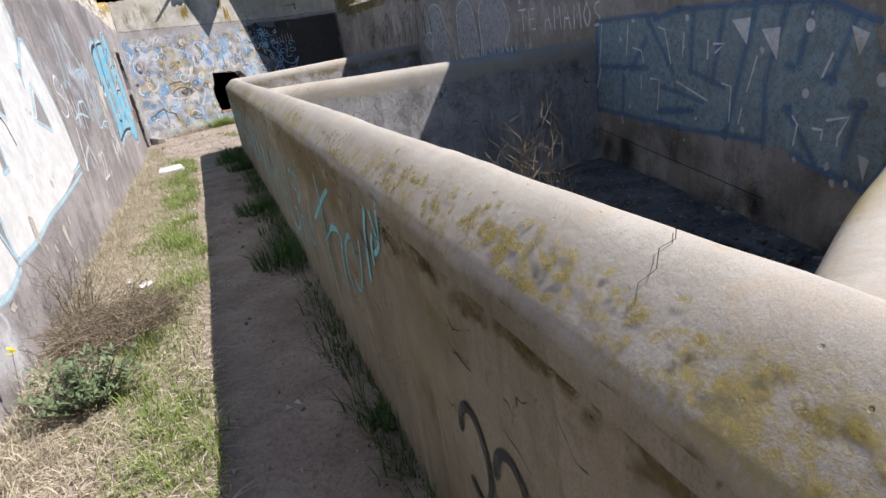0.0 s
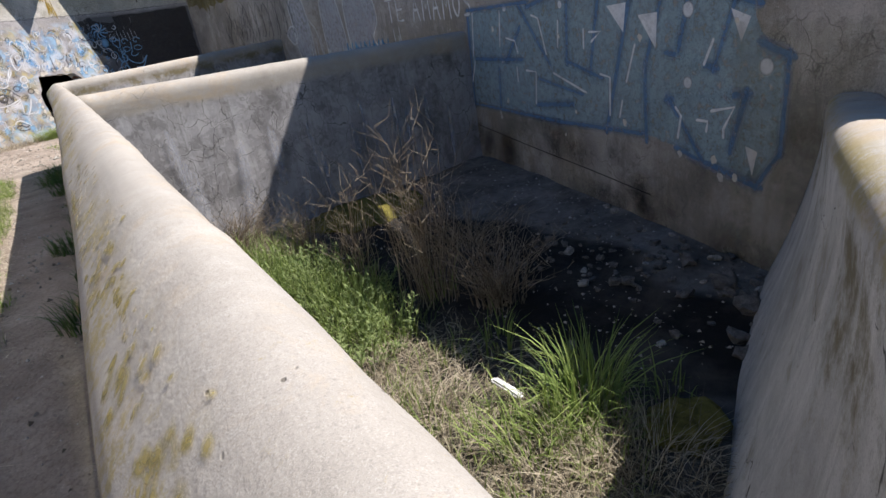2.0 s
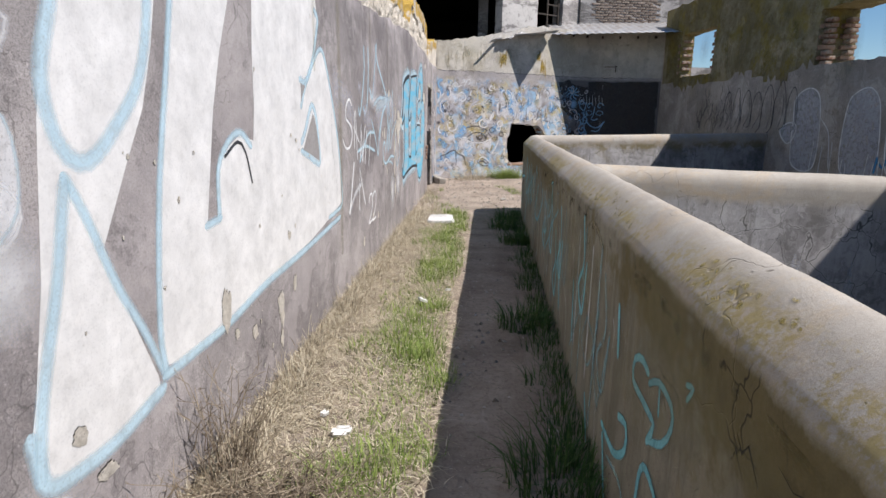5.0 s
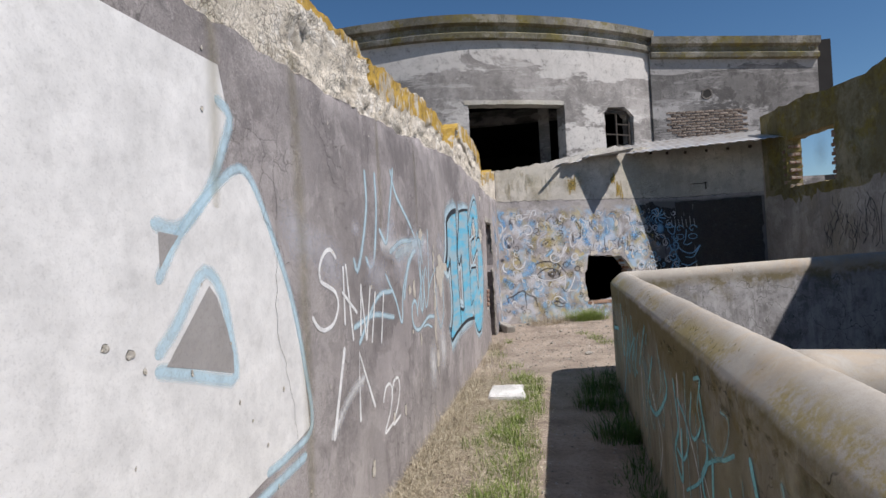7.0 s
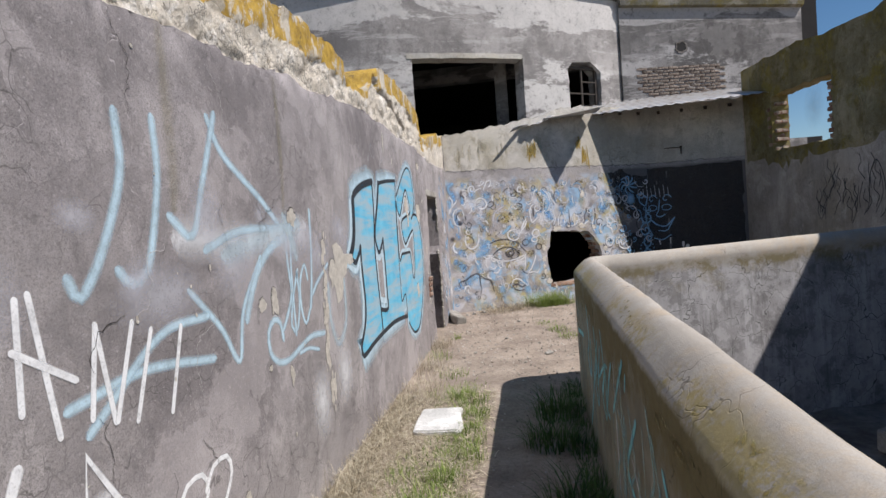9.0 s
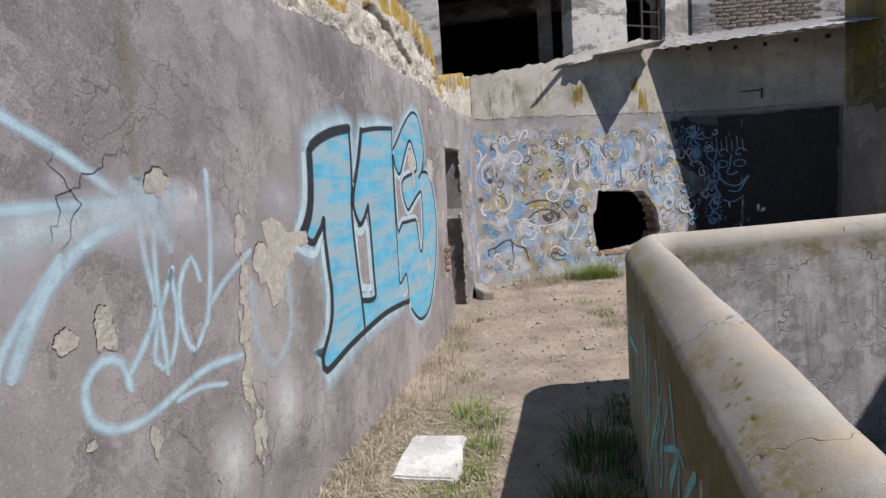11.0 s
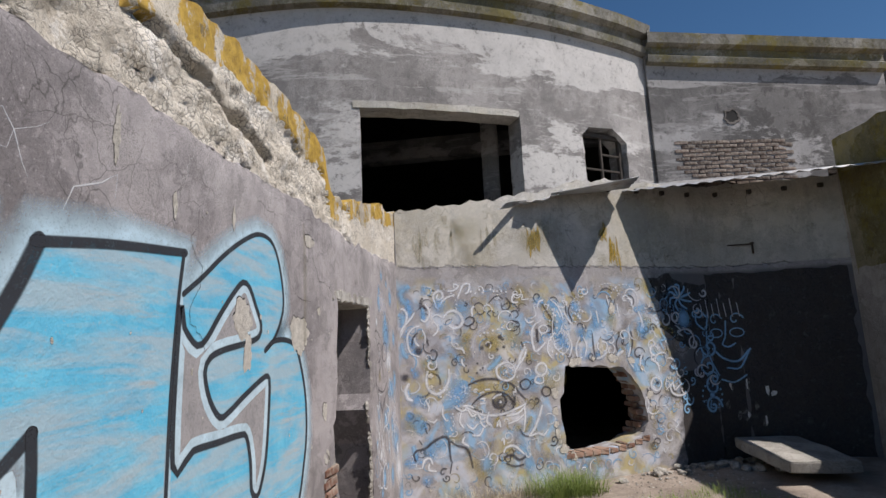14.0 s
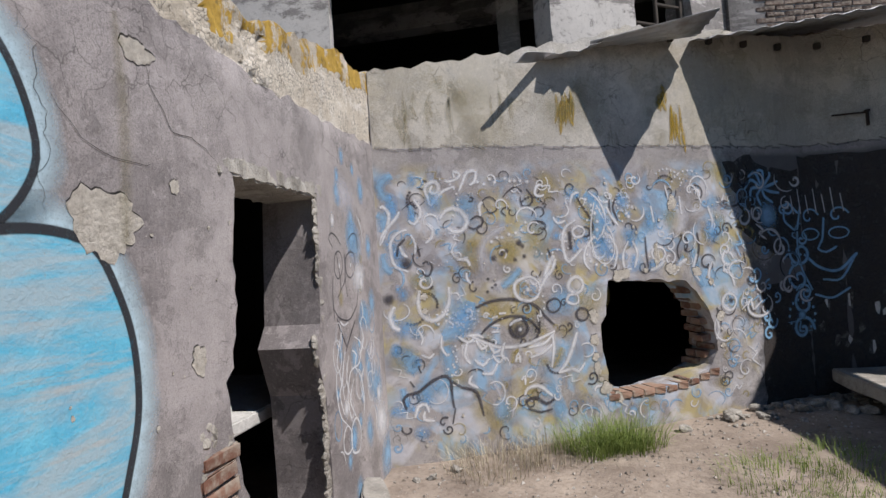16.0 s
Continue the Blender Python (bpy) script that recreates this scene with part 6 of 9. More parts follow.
    draw(W, 0.023, (1.82, 0.46), (1.82, 0.47), (1.81, 0.49), (1.80, 0.50), (1.78, 0.50), (1.76, 0.50), (1.74, 0.50), (1.73, 0.49), (1.72, 0.48), (1.72, 0.46))
    draw(D, 0.019, (0.14, 1.67), (0.16, 1.75), (0.21, 1.80))
    draw(D, 0.020, (0.27, 1.82), (0.30, 1.74), (0.32, 1.66))
    spot(D, 0.21, 1.61, 0.043, 1)
    spot(D, 0.39, 1.42, 0.020, 1)
    draw(D, 0.016, (0.71, 1.88), (0.76, 1.85), (0.83, 1.88), (0.84, 1.93), (0.79, 1.95), (0.74, 1.92))
    draw(D, 0.012, (0.87, 2.01), (0.85, 2.07), (0.91, 2.10), (0.96, 2.06), (0.96, 1.99), (0.90, 1.97), (0.88, 2.01))
    draw(D, 0.013, (1.02, 2.09), (1.07, 2.14), (1.14, 2.17), (1.19, 2.13))
    draw(D, 0.017, (1.17, 2.09), (1.18, 2.02), (1.25, 2.02), (1.28, 2.08), (1.23, 2.15))
    draw(D, 0.012, (1.04, 1.94), (1.00, 1.98), (1.04, 2.01), (1.08, 1.98))
    draw(D, 0.013, (1.26, 1.93), (1.29, 1.99), (1.35, 2.00), (1.37, 1.95), (1.33, 1.92))
    draw(D, 0.013, (1.36, 1.86), (1.33, 1.88), (1.29, 1.89), (1.26, 1.88), (1.24, 1.85), (1.23, 1.82), (1.25, 1.79), (1.28, 1.78), (1.32, 1.78), (1.35, 1.80))
    draw(D, 0.016, (0.33, 1.55), (0.34, 1.52), (0.36, 1.51), (0.38, 1.51), (0.40, 1.54), (0.41, 1.57), (0.40, 1.60), (0.38, 1.61), (0.36, 1.62), (0.34, 1.60))
    spot(D, 0.91, 1.61, 0.025, 1)
    spot(D, 0.98, 1.64, 0.021, 1)
    spot(D, 1.02, 1.66, 0.017, 1)
    spot(D, 1.13, 1.72, 0.025, 1)
    spot(D, 1.16, 1.69, 0.017, 1)
    spot(D, 1.09, 1.59, 0.017, 1)
    spot(D, 1.17, 1.61, 0.017, 1)
    spot(D, 0.85, 1.45, 0.012, 1)
    spot(D, 0.88, 1.38, 0.012, 1)
    spot(D, 0.84, 1.35, 0.012, 1)
    spot(D, 0.91, 1.40, 0.012, 1)
    draw(D, 0.025, (0.73, 1.23), (0.85, 1.27), (0.98, 1.28), (1.11, 1.26), (1.23, 1.21), (1.31, 1.12), (1.39, 1.04))
    draw(D, 0.021, (0.75, 1.01), (0.83, 1.08), (0.94, 1.13), (1.06, 1.14), (1.17, 1.10), (1.26, 1.00))
    draw(D, 0.021, (0.75, 1.01), (0.84, 0.95), (0.97, 0.90), (1.11, 0.91), (1.25, 0.96))
    draw(D, 0.029, (1.16, 1.03), (1.14, 1.08), (1.10, 1.11), (1.05, 1.11), (1.01, 1.07), (1.01, 1.02), (1.04, 0.98), (1.09, 0.97), (1.13, 0.99), (1.16, 1.03))
    spot(D, 1.07, 1.03, 0.055, 1)
    draw(D, 0.017, (1.24, 1.16), (1.26, 1.04), (1.22, 0.94))
    draw(D, 0.024, (0.14, 0.51), (0.12, 0.58), (0.16, 0.62), (0.24, 0.63), (0.33, 0.69), (0.43, 0.73), (0.49, 0.70), (0.50, 0.56), (0.51, 0.48))
    draw(D, 0.021, (0.51, 0.68), (0.58, 0.63), (0.67, 0.60), (0.71, 0.54), (0.74, 0.39))
    draw(D, 0.017, (0.52, 0.48), (0.49, 0.36))
    draw(D, 0.016, (0.18, 0.72), (0.21, 0.67))
    draw(D, 0.016, (0.25, 0.83), (0.27, 0.77))
    draw(D, 0.026, (1.09, 0.46), (1.18, 0.48), (1.27, 0.42), (1.35, 0.45))
    draw(D, 0.018, (1.11, 0.40), (1.22, 0.36), (1.32, 0.37))
    draw(D, 0.044, (1.59, 1.79), (1.59, 1.64))
    draw(D, 0.018, (1.68, 2.07), (1.72, 2.00), (1.77, 1.93), (1.81, 1.85), (1.81, 1.78))
    draw(D, 0.019, (1.99, 2.05), (1.99, 1.94), (2.02, 1.82))
    draw(D, 0.019, (2.07, 2.07), (2.02, 1.98), (2.06, 1.86))
    draw(D, 0.017, (1.46, 1.19), (1.45, 1.23), (1.41, 1.25), (1.37, 1.24), (1.34, 1.22), (1.34, 1.18), (1.36, 1.15), (1.40, 1.14), (1.44, 1.16), (1.46, 1.19))
    draw(D, 0.018, (1.71, 1.09), (1.70, 1.13), (1.66, 1.15), (1.63, 1.15), (1.60, 1.12), (1.60, 1.09), (1.62, 1.06), (1.65, 1.05), (1.69, 1.06), (1.71, 1.09))
    spot(D, 0.06, 1.35, 0.039, 1)
    draw(D, 0.019, (2.32, 1.71), (2.32, 1.56), (2.33, 1.44))
    draw(D, 0.015, (2.72, 1.72), (2.64, 1.59), (2.65, 1.50))
    draw(D, 0.021, (2.86, 1.72), (2.87, 1.58), (2.82, 1.44))
    spot(D, 3.18, 1.09, 0.027, 1)
    draw(D, 0.022, (3.01, 1.04), (3.05, 0.95), (3.01, 0.81))
    draw(D, 0.017, (1.38, 1.66), (1.42, 1.55), (1.45, 1.49))
    draw(D, 0.018, (1.70, 1.77), (1.71, 1.75), (1.73, 1.74), (1.75, 1.74), (1.77, 1.75), (1.78, 1.77), (1.78, 1.80), (1.76, 1.81), (1.74, 1.82), (1.72, 1.82))
    draw(O, 0.072, (1.66, 2.08), (1.71, 2.01), (1.76, 1.94), (1.81, 1.85), (1.82, 1.76))
    draw(O, 0.042, (1.00, 0.77), (1.04, 0.87), (1.06, 0.77))
    draw(O, 0.061, (1.34, 0.70), (1.40, 0.77), (1.45, 0.85))
    draw(O, 0.057, (2.09, 2.20), (2.16, 2.07))
    spot(W, 0.82, 2.22, 0.016, 1)
    spot(W, 0.87, 2.20, 0.016, 1)
    spot(W, 0.92, 2.24, 0.017, 1)
    spot(W, 0.96, 2.21, 0.017, 1)
    spot(W, 1.05, 2.24, 0.017, 1)
    spot(W, 1.09, 2.22, 0.017, 1)
    spot(W, 1.13, 2.22, 0.017, 1)
    spot(W, 1.18, 2.22, 0.017, 1)
    spot(W, 1.24, 2.21, 0.017, 1)
    spot(W, 0.95, 1.77, 0.016, 1)
    spot(W, 0.99, 1.77, 0.017, 1)
    spot(W, 1.05, 1.79, 0.017, 1)
    spot(W, 1.11, 1.80, 0.017, 1)
    spot(W, 1.16, 1.82, 0.017, 1)
    spot(W, 1.20, 1.88, 0.017, 1)
    spot(W, 0.90, 1.74, 0.016, 1)
    spot(W, 1.76, 2.05, 0.018, 1)
    spot(W, 1.81, 2.00, 0.018, 1)
    spot(W, 1.84, 1.93, 0.018, 1)
    spot(W, 1.86, 1.86, 0.018, 1)
    spot(W, 1.85, 1.79, 0.018, 1)
    spot(W, 1.82, 1.73, 0.018, 1)
    spot(W, 1.76, 1.66, 0.018, 1)
    spot(W, 1.74, 1.59, 0.018, 1)
    spot(W, 1.77, 1.53, 0.018, 1)
    spot(W, 1.82, 1.50, 0.018, 1)
    spot(W, 1.90, 1.49, 0.018, 1)
    spot(W, 1.96, 1.54, 0.019, 1)
    spot(W, 1.98, 1.61, 0.019, 1)
    spot(W, 1.96, 1.68, 0.019, 1)
    spot(W, 1.91, 1.73, 0.018, 1)
    spot(W, 2.08, 2.02, 0.019, 1)
    spot(W, 2.12, 2.05, 0.019, 1)
    spot(W, 2.17, 2.06, 0.019, 1)
    spot(W, 2.13, 1.99, 0.019, 1)
    spot(W, 2.17, 1.98, 0.019, 1)
    spot(W, 2.10, 1.95, 0.019, 1)
    spot(W, 2.15, 1.92, 0.019, 1)
    spot(W, 2.21, 1.97, 0.019, 1)
    spot(W, 2.17, 1.89, 0.019, 1)
    spot(W, 0.48, 2.11, 0.016, 1)
    spot(W, 2.43, 1.40, 0.020, 1)
    spot(W, 2.43, 1.34, 0.020, 1)
    spot(W, 0.49, 1.15, 0.014, 1)
    spot(W, 0.52, 1.14, 0.014, 1)
    spot(W, 0.60, 1.21, 0.014, 1)
    spot(W, 0.43, 1.13, 0.014, 1)
    spot(W, 0.50, 1.20, 0.014, 1)
    spot(W, 0.70, 1.15, 0.015, 1)
    spot(W, 0.65, 1.15, 0.015, 1)
    spot(W, 0.60, 1.20, 0.014, 1)
    spot(W, 0.59, 1.11, 0.014, 1)
    spot(W, 0.57, 1.13, 0.014, 1)
    spot(W, 0.61, 1.21, 0.014, 1)
    spot(W, 0.63, 1.15, 0.014, 1)
    spot(W, 0.51, 1.23, 0.014, 1)
    spot(W, 0.66, 1.16, 0.015, 1)
    spot(W, 0.62, 1.11, 0.014, 1)
    spot(W, 0.62, 1.11, 0.014, 1)
    spot(W, 0.53, 1.13, 0.014, 1)
    spot(W, 0.54, 1.12, 0.014, 1)
    spot(W, 0.67, 1.21, 0.015, 1)
    spot(W, 0.47, 1.22, 0.014, 1)
    spot(W, 0.69, 1.17, 0.015, 1)
    spot(W, 0.60, 1.20, 0.014, 1)
    spot(W, 0.57, 1.19, 0.014, 1)
    spot(W, 0.52, 1.17, 0.014, 1)
    spot(W, 0.58, 1.13, 0.014, 1)
    spot(W, 0.61, 1.12, 0.014, 1)
    spot(W, 0.55, 0.95, 0.013, 1)
    spot(W, 0.56, 0.92, 0.013, 1)
    spot(W, 0.53, 0.91, 0.013, 1)
    spot(W, 0.49, 0.89, 0.013, 1)
    spot(W, 0.55, 0.87, 0.013, 1)
    spot(W, 0.56, 0.85, 0.013, 1)
    spot(W, 0.55, 0.83, 0.013, 1)
    spot(W, 0.52, 0.81, 0.013, 1)
    spot(W, 0.53, 0.79, 0.013, 1)
    spot(W, 0.48, 0.78, 0.013, 1)
    spot(W, 0.54, 0.75, 0.013, 1)
    spot(W, 0.51, 0.73, 0.013, 1)


def strip_figures(p):
    draw, spot = painted_on(p)
    draw(D, 0.009, (15.29, 1.73), (15.23, 1.78), (15.27, 1.82), (15.35, 1.80), (15.42, 1.75))
    draw(D, 0.010, (15.54, 1.78), (15.63, 1.83), (15.71, 1.82), (15.72, 1.73))
    draw(D, 0.009, (15.43, 1.62), (15.42, 1.68), (15.38, 1.71), (15.33, 1.70), (15.30, 1.66), (15.29, 1.60), (15.31, 1.56), (15.35, 1.54), (15.41, 1.58), (15.43, 1.62))
    draw(D, 0.010, (15.66, 1.63), (15.65, 1.69), (15.60, 1.71), (15.54, 1.70), (15.48, 1.66), (15.48, 1.60), (15.50, 1.56), (15.56, 1.54), (15.63, 1.58), (15.66, 1.63))
    spot(W, 15.37, 1.62, 0.022, 0.6)
    spot(W, 15.57, 1.62, 0.023, 0.6)
    draw(D, 0.010, (15.47, 1.70), (15.46, 1.54), (15.38, 1.47))
    draw(D, 0.010, (15.46, 1.54), (15.48, 1.42))
    draw(D, 0.009, (15.34, 1.70), (15.38, 1.49), (15.32, 1.43))
    draw(D, 0.010, (15.24, 1.37), (15.31, 1.31), (15.41, 1.28), (15.51, 1.28), (15.65, 1.36))
    draw(D, 0.010, (15.69, 1.59), (15.69, 1.47), (15.64, 1.36))
    draw(D, 0.009, (15.26, 1.56), (15.24, 1.43), (15.25, 1.29))
    draw(D, 0.013, (15.28, 1.31), (15.35, 1.20), (15.42, 1.11))
    draw(D, 0.013, (15.59, 1.26), (15.47, 1.16), (15.40, 1.09))
    draw(W, 0.013, (15.33, 1.28), (15.39, 1.25), (15.46, 1.26))
    draw(W, 0.012, (15.33, 1.21), (15.26, 1.09), (15.21, 0.90), (15.25, 0.73), (15.35, 0.65))
    draw(W, 0.013, (15.55, 1.16), (15.67, 1.10), (15.62, 0.98), (15.45, 0.95), (15.38, 0.79), (15.43, 0.65))
    draw(W, 0.013, (15.38, 1.10), (15.31, 0.94), (15.32, 0.81))
    draw(W, 0.014, (15.53, 0.97), (15.63, 0.89), (15.67, 0.75), (15.64, 0.61))
    draw(W, 0.014, (15.67, 1.24), (15.73, 1.12), (15.63, 1.03))
    draw(W, 0.012, (15.34, 1.00), (15.26, 0.85), (15.31, 0.72))
    draw(W, 0.013, (15.50, 0.90), (15.42, 0.78), (15.50, 0.66))
    draw(W, 0.013, (15.43, 1.06), (15.38, 0.92), (15.42, 0.81))
    draw(W, 0.012, (15.25, 1.02), (15.29, 0.91), (15.22, 0.83))
    draw(W, 0.014, (15.72, 1.39), (15.75, 1.30), (15.69, 1.24))
    draw(W, 0.014, (15.74, 1.96), (15.81, 1.89), (15.84, 1.77))
    draw(W, 0.014, (15.71, 0.94), (15.62, 0.84), (15.66, 0.72))
    draw(W, 0.013, (15.50, 1.08), (15.57, 1.04), (15.53, 0.97))
    draw(W, 0.016, (15.57, 0.52), (15.56, 0.59), (15.51, 0.65), (15.45, 0.64), (15.41, 0.60), (15.40, 0.54), (15.41, 0.47), (15.48, 0.44), (15.54, 0.45), (15.57, 0.52))
    draw(W, 0.013, (15.41, 0.54), (15.41, 0.59), (15.36, 0.64), (15.32, 0.64), (15.28, 0.60), (15.27, 0.54), (15.29, 0.50), (15.34, 0.48), (15.39, 0.49), (15.41, 0.54))
    spot(B, 15.42, 2.19, 0.052, 0.7)
    spot(B, 15.52, 2.33, 0.054, 0.7)
    spot(B, 15.42, 2.05, 0.052, 0.7)
    spot(B, 15.71, 2.27, 0.043, 0.7)
    spot(B, 15.86, 2.13, 0.044, 0.7)
    spot(B, 15.69, 1.24, 0.049, 0.7)
    spot(B, 15.31, 1.08, 0.044, 0.7)
    spot(B, 15.64, 0.95, 0.048, 0.7)
    spot(B, 15.43, 0.53, 0.073, 0.7)
    spot(B, 15.58, 0.61, 0.048, 0.7)
    spot(B, 15.36, 0.43, 0.052, 0.7)
    spot(B, 15.23, 0.86, 0.043, 0.7)
    spot(B, 15.65, 0.76, 0.049, 0.7)
    spot(B, 15.64, 1.10, 0.041, 0.7)
    spot(O, 15.37, 1.42, 0.050, 0.7)
    spot(O, 15.77, 1.66, 0.043, 0.7)
    spot(O, 15.73, 1.46, 0.035, 0.7)
    for y, z, r in ((15.40, 2.08, 0.10), (15.62, 1.94, 0.10), (15.85, 2.15, 0.12), (15.55, 1.02, 0.13), (15.80, 0.95, 0.13), (15.45, 0.55, 0.11), (15.75, 0.5, 0.13), (15.95, 1.35, 0.12), (15.95, 1.75, 0.11)):
        p.dab(B, y, z, r, 0.7)
    for y, z, r in ((15.30, 1.9, 0.06), (15.75, 1.5, 0.07), (15.35, 0.75, 0.08), (15.98, 0.7, 0.09)):
        p.dab(W, y, z, r, 0.7)
    rng = random.Random(21)
    for k in range(26):
        y, z = rng.uniform(15.2, 16.0), rng.uniform(0.35, 1.25)
        p.ribbon((W, W, B, LW)[k % 4], arc(y, z, rng.uniform(0.03, 0.07), rng.uniform(0, 360), rng.uniform(360, 560), 1.6), 0.016, taper=0.4)


def blue_figures(p):
    """Single sprayed fields of blue and ochre under the finer strokes."""
    for s, z, r, m in ((1.90, 1.64, 0.13, MURAL_DEEP), (1.92, 1.86, 0.07, MURAL_DEEP), (2.12, 2.02, 0.10, MURAL_DEEP), (0.62, 1.18, 0.16, MURAL_DEEP), (0.30, 0.62, 0.15, B), (3.02, 1.72, 0.12, MURAL_DEEP), (0.45, 2.08, 0.10, MURAL_DEEP), (1.15, 0.55, 0.12, O), (1.28, 1.72, 0.20, O), (0.72, 1.62, 0.16, O), (0.35, 1.42, 0.12, O), (2.6, 1.85, 0.14, O), (1.4, 2.12, 0.11, O), (3.1, 1.15, 0.10, O), (0.9, 0.42, 0.12, B)):
        p.dab(m, s, z, r, 0.8)
    for k in range(34):
        a = 2.4 * k
        r = 0.018 * math.sqrt(k)
        p.dab(W, 0.64 + r * math.cos(a) * 1.3, 1.16 + r * math.sin(a), 0.011)
    for k in range(16):
        a = 0.39 * k
        p.dab(W, 1.90 + 0.085 * math.cos(a), 1.64 + 0.11 * math.sin(a), 0.011)
        p.dab(W, 2.12 + 0.07 * math.cos(a), 2.02 + 0.08 * math.sin(a), 0.012)
    p.ribbon(W, [(1.84, 2.02), (1.80, 1.86), (1.79, 1.70), (1.83, 1.55), (1.92, 1.50), (2.0, 1.58), (2.0, 1.72), (1.94, 1.84), (1.86, 2.0)], 0.02)


def dark_side(p):
    """Old black coat at the shaded end, with blue scribble over it."""
    p.fill(DARK_COAT, [(4.12, 2.40), (5.36, 2.41), (5.84, 2.40), (5.84, 0.1), (4.12, 0.1)], rag=0.03)
    p.fill(DARK_COAT, [(3.55, 1.15), (4.12, 1.3), (4.12, 0.1), (3.5, 0.1)], rag=0.05)
    p.fill(DARK_COAT, [(3.2, 2.35), (3.55, 2.42), (3.75, 2.30), (3.72, 1.6), (3.4, 1.9)], rag=0.05)
    p.fill(DARK_COAT, [(3.30, 1.75), (3.62, 1.55), (4.12, 1.35), (4.12, 2.28), (3.80, 2.30), (3.5, 2.1)], rag=0.05)
    over = Painter(MURAL_LINE.place, mural_wall, 0.011)
    mural_swirls(over, 3.25, 4.1, 0.7, 2.2, 46, 31)
    for k in range(4):
        over.ribbon(PANEL_BLUE, spiral(4.02 + 0.04 * (k % 2), 0.75 + 0.24 * k, 0.13, 1.2, k), 0.05)
    ring = random.Random(71)
    for k in range(9):
        a = k * 0.7
        over.ribbon(PANEL_BLUE, [(3.66, 2.10), (3.66 + 0.14 * math.cos(a), 2.14 + 0.12 * math.sin(a)), (3.66 + 0.22 * math.cos(a + 0.4), 2.10 + 0.17 * math.sin(a + 0.4))], 0.05, taper=0.4)
    over.dab(PANEL_BLUE, 3.70, 1.84, 0.16, 0.9)
    for k in range(14):
        a = math.tau * k / 14
        over.dab(PANEL_BLUE, 4.02 + 0.15 * math.cos(a), 0.88 + 0.15 * math.sin(a), 0.024)
    over.dab(PANEL_BLUE, 4.02, 0.88, 0.06)
    for w, pts in ((0.045, [(4.12, 1.44), (4.26, 1.32), (4.44, 1.28), (4.60, 1.42)]), (0.035, [(4.60, 1.42), (4.46, 1.20), (4.30, 1.20)]), (0.035, [(4.34, 1.78), (4.31, 1.58), (4.26, 1.50), (4.34, 1.46), (4.43, 1.50)]), (0.035, [(4.10, 1.90), (4.04, 1.62), (4.06, 1.34), (4.16, 1.12)]), (0.04, [(4.06, 1.86), (3.95, 1.95), (3.90, 1.80), (4.0, 1.70)]), (0.035, [(4.20, 1.06), (4.36, 1.02), (4.52, 1.10)])):
        over.ribbon(PANEL_BLUE, pts, w)
    for s in (4.19, 4.47):
        over.ribbon(PANEL_BLUE, arc(s, 1.64, 0.09, 0, 360, 0.6), 0.025)
        over.ribbon(PANEL_BLUE, spiral(s, 1.80, 0.10, 0.8, 0.3), 0.03)
    for k in range(12):
        x, z = ring.uniform(3.4, 4.1), ring.uniform(0.6, 2.1)
        over.ribbon(PANEL_BLUE, spiral(x, z, ring.uniform(0.05, 0.11), 0.9, ring.uniform(0, 6), ring.choice((-1, 1))), 0.035)
    for k in range(7):
        over.ribbon(MURAL_WHITE, [(4.0 + 0.085 * k, 2.02 + 0.06 * (k % 2)), (4.02 + 0.085 * k, 1.84)], 0.018)
    over.close("graffiti")
    rng = random.Random(8)
    for k in range(9):
        p.fill(CHALK, [(4.25 + 0.07 * k + 0.03 * math.cos(a) * rng.uniform(0.5, 2), 0.75 + 0.25 * math.sin(k * 1.9) + 0.05 * math.sin(a) * rng.uniform(0.5, 2)) for a in (0, 1, 2, 3, 4, 5)])


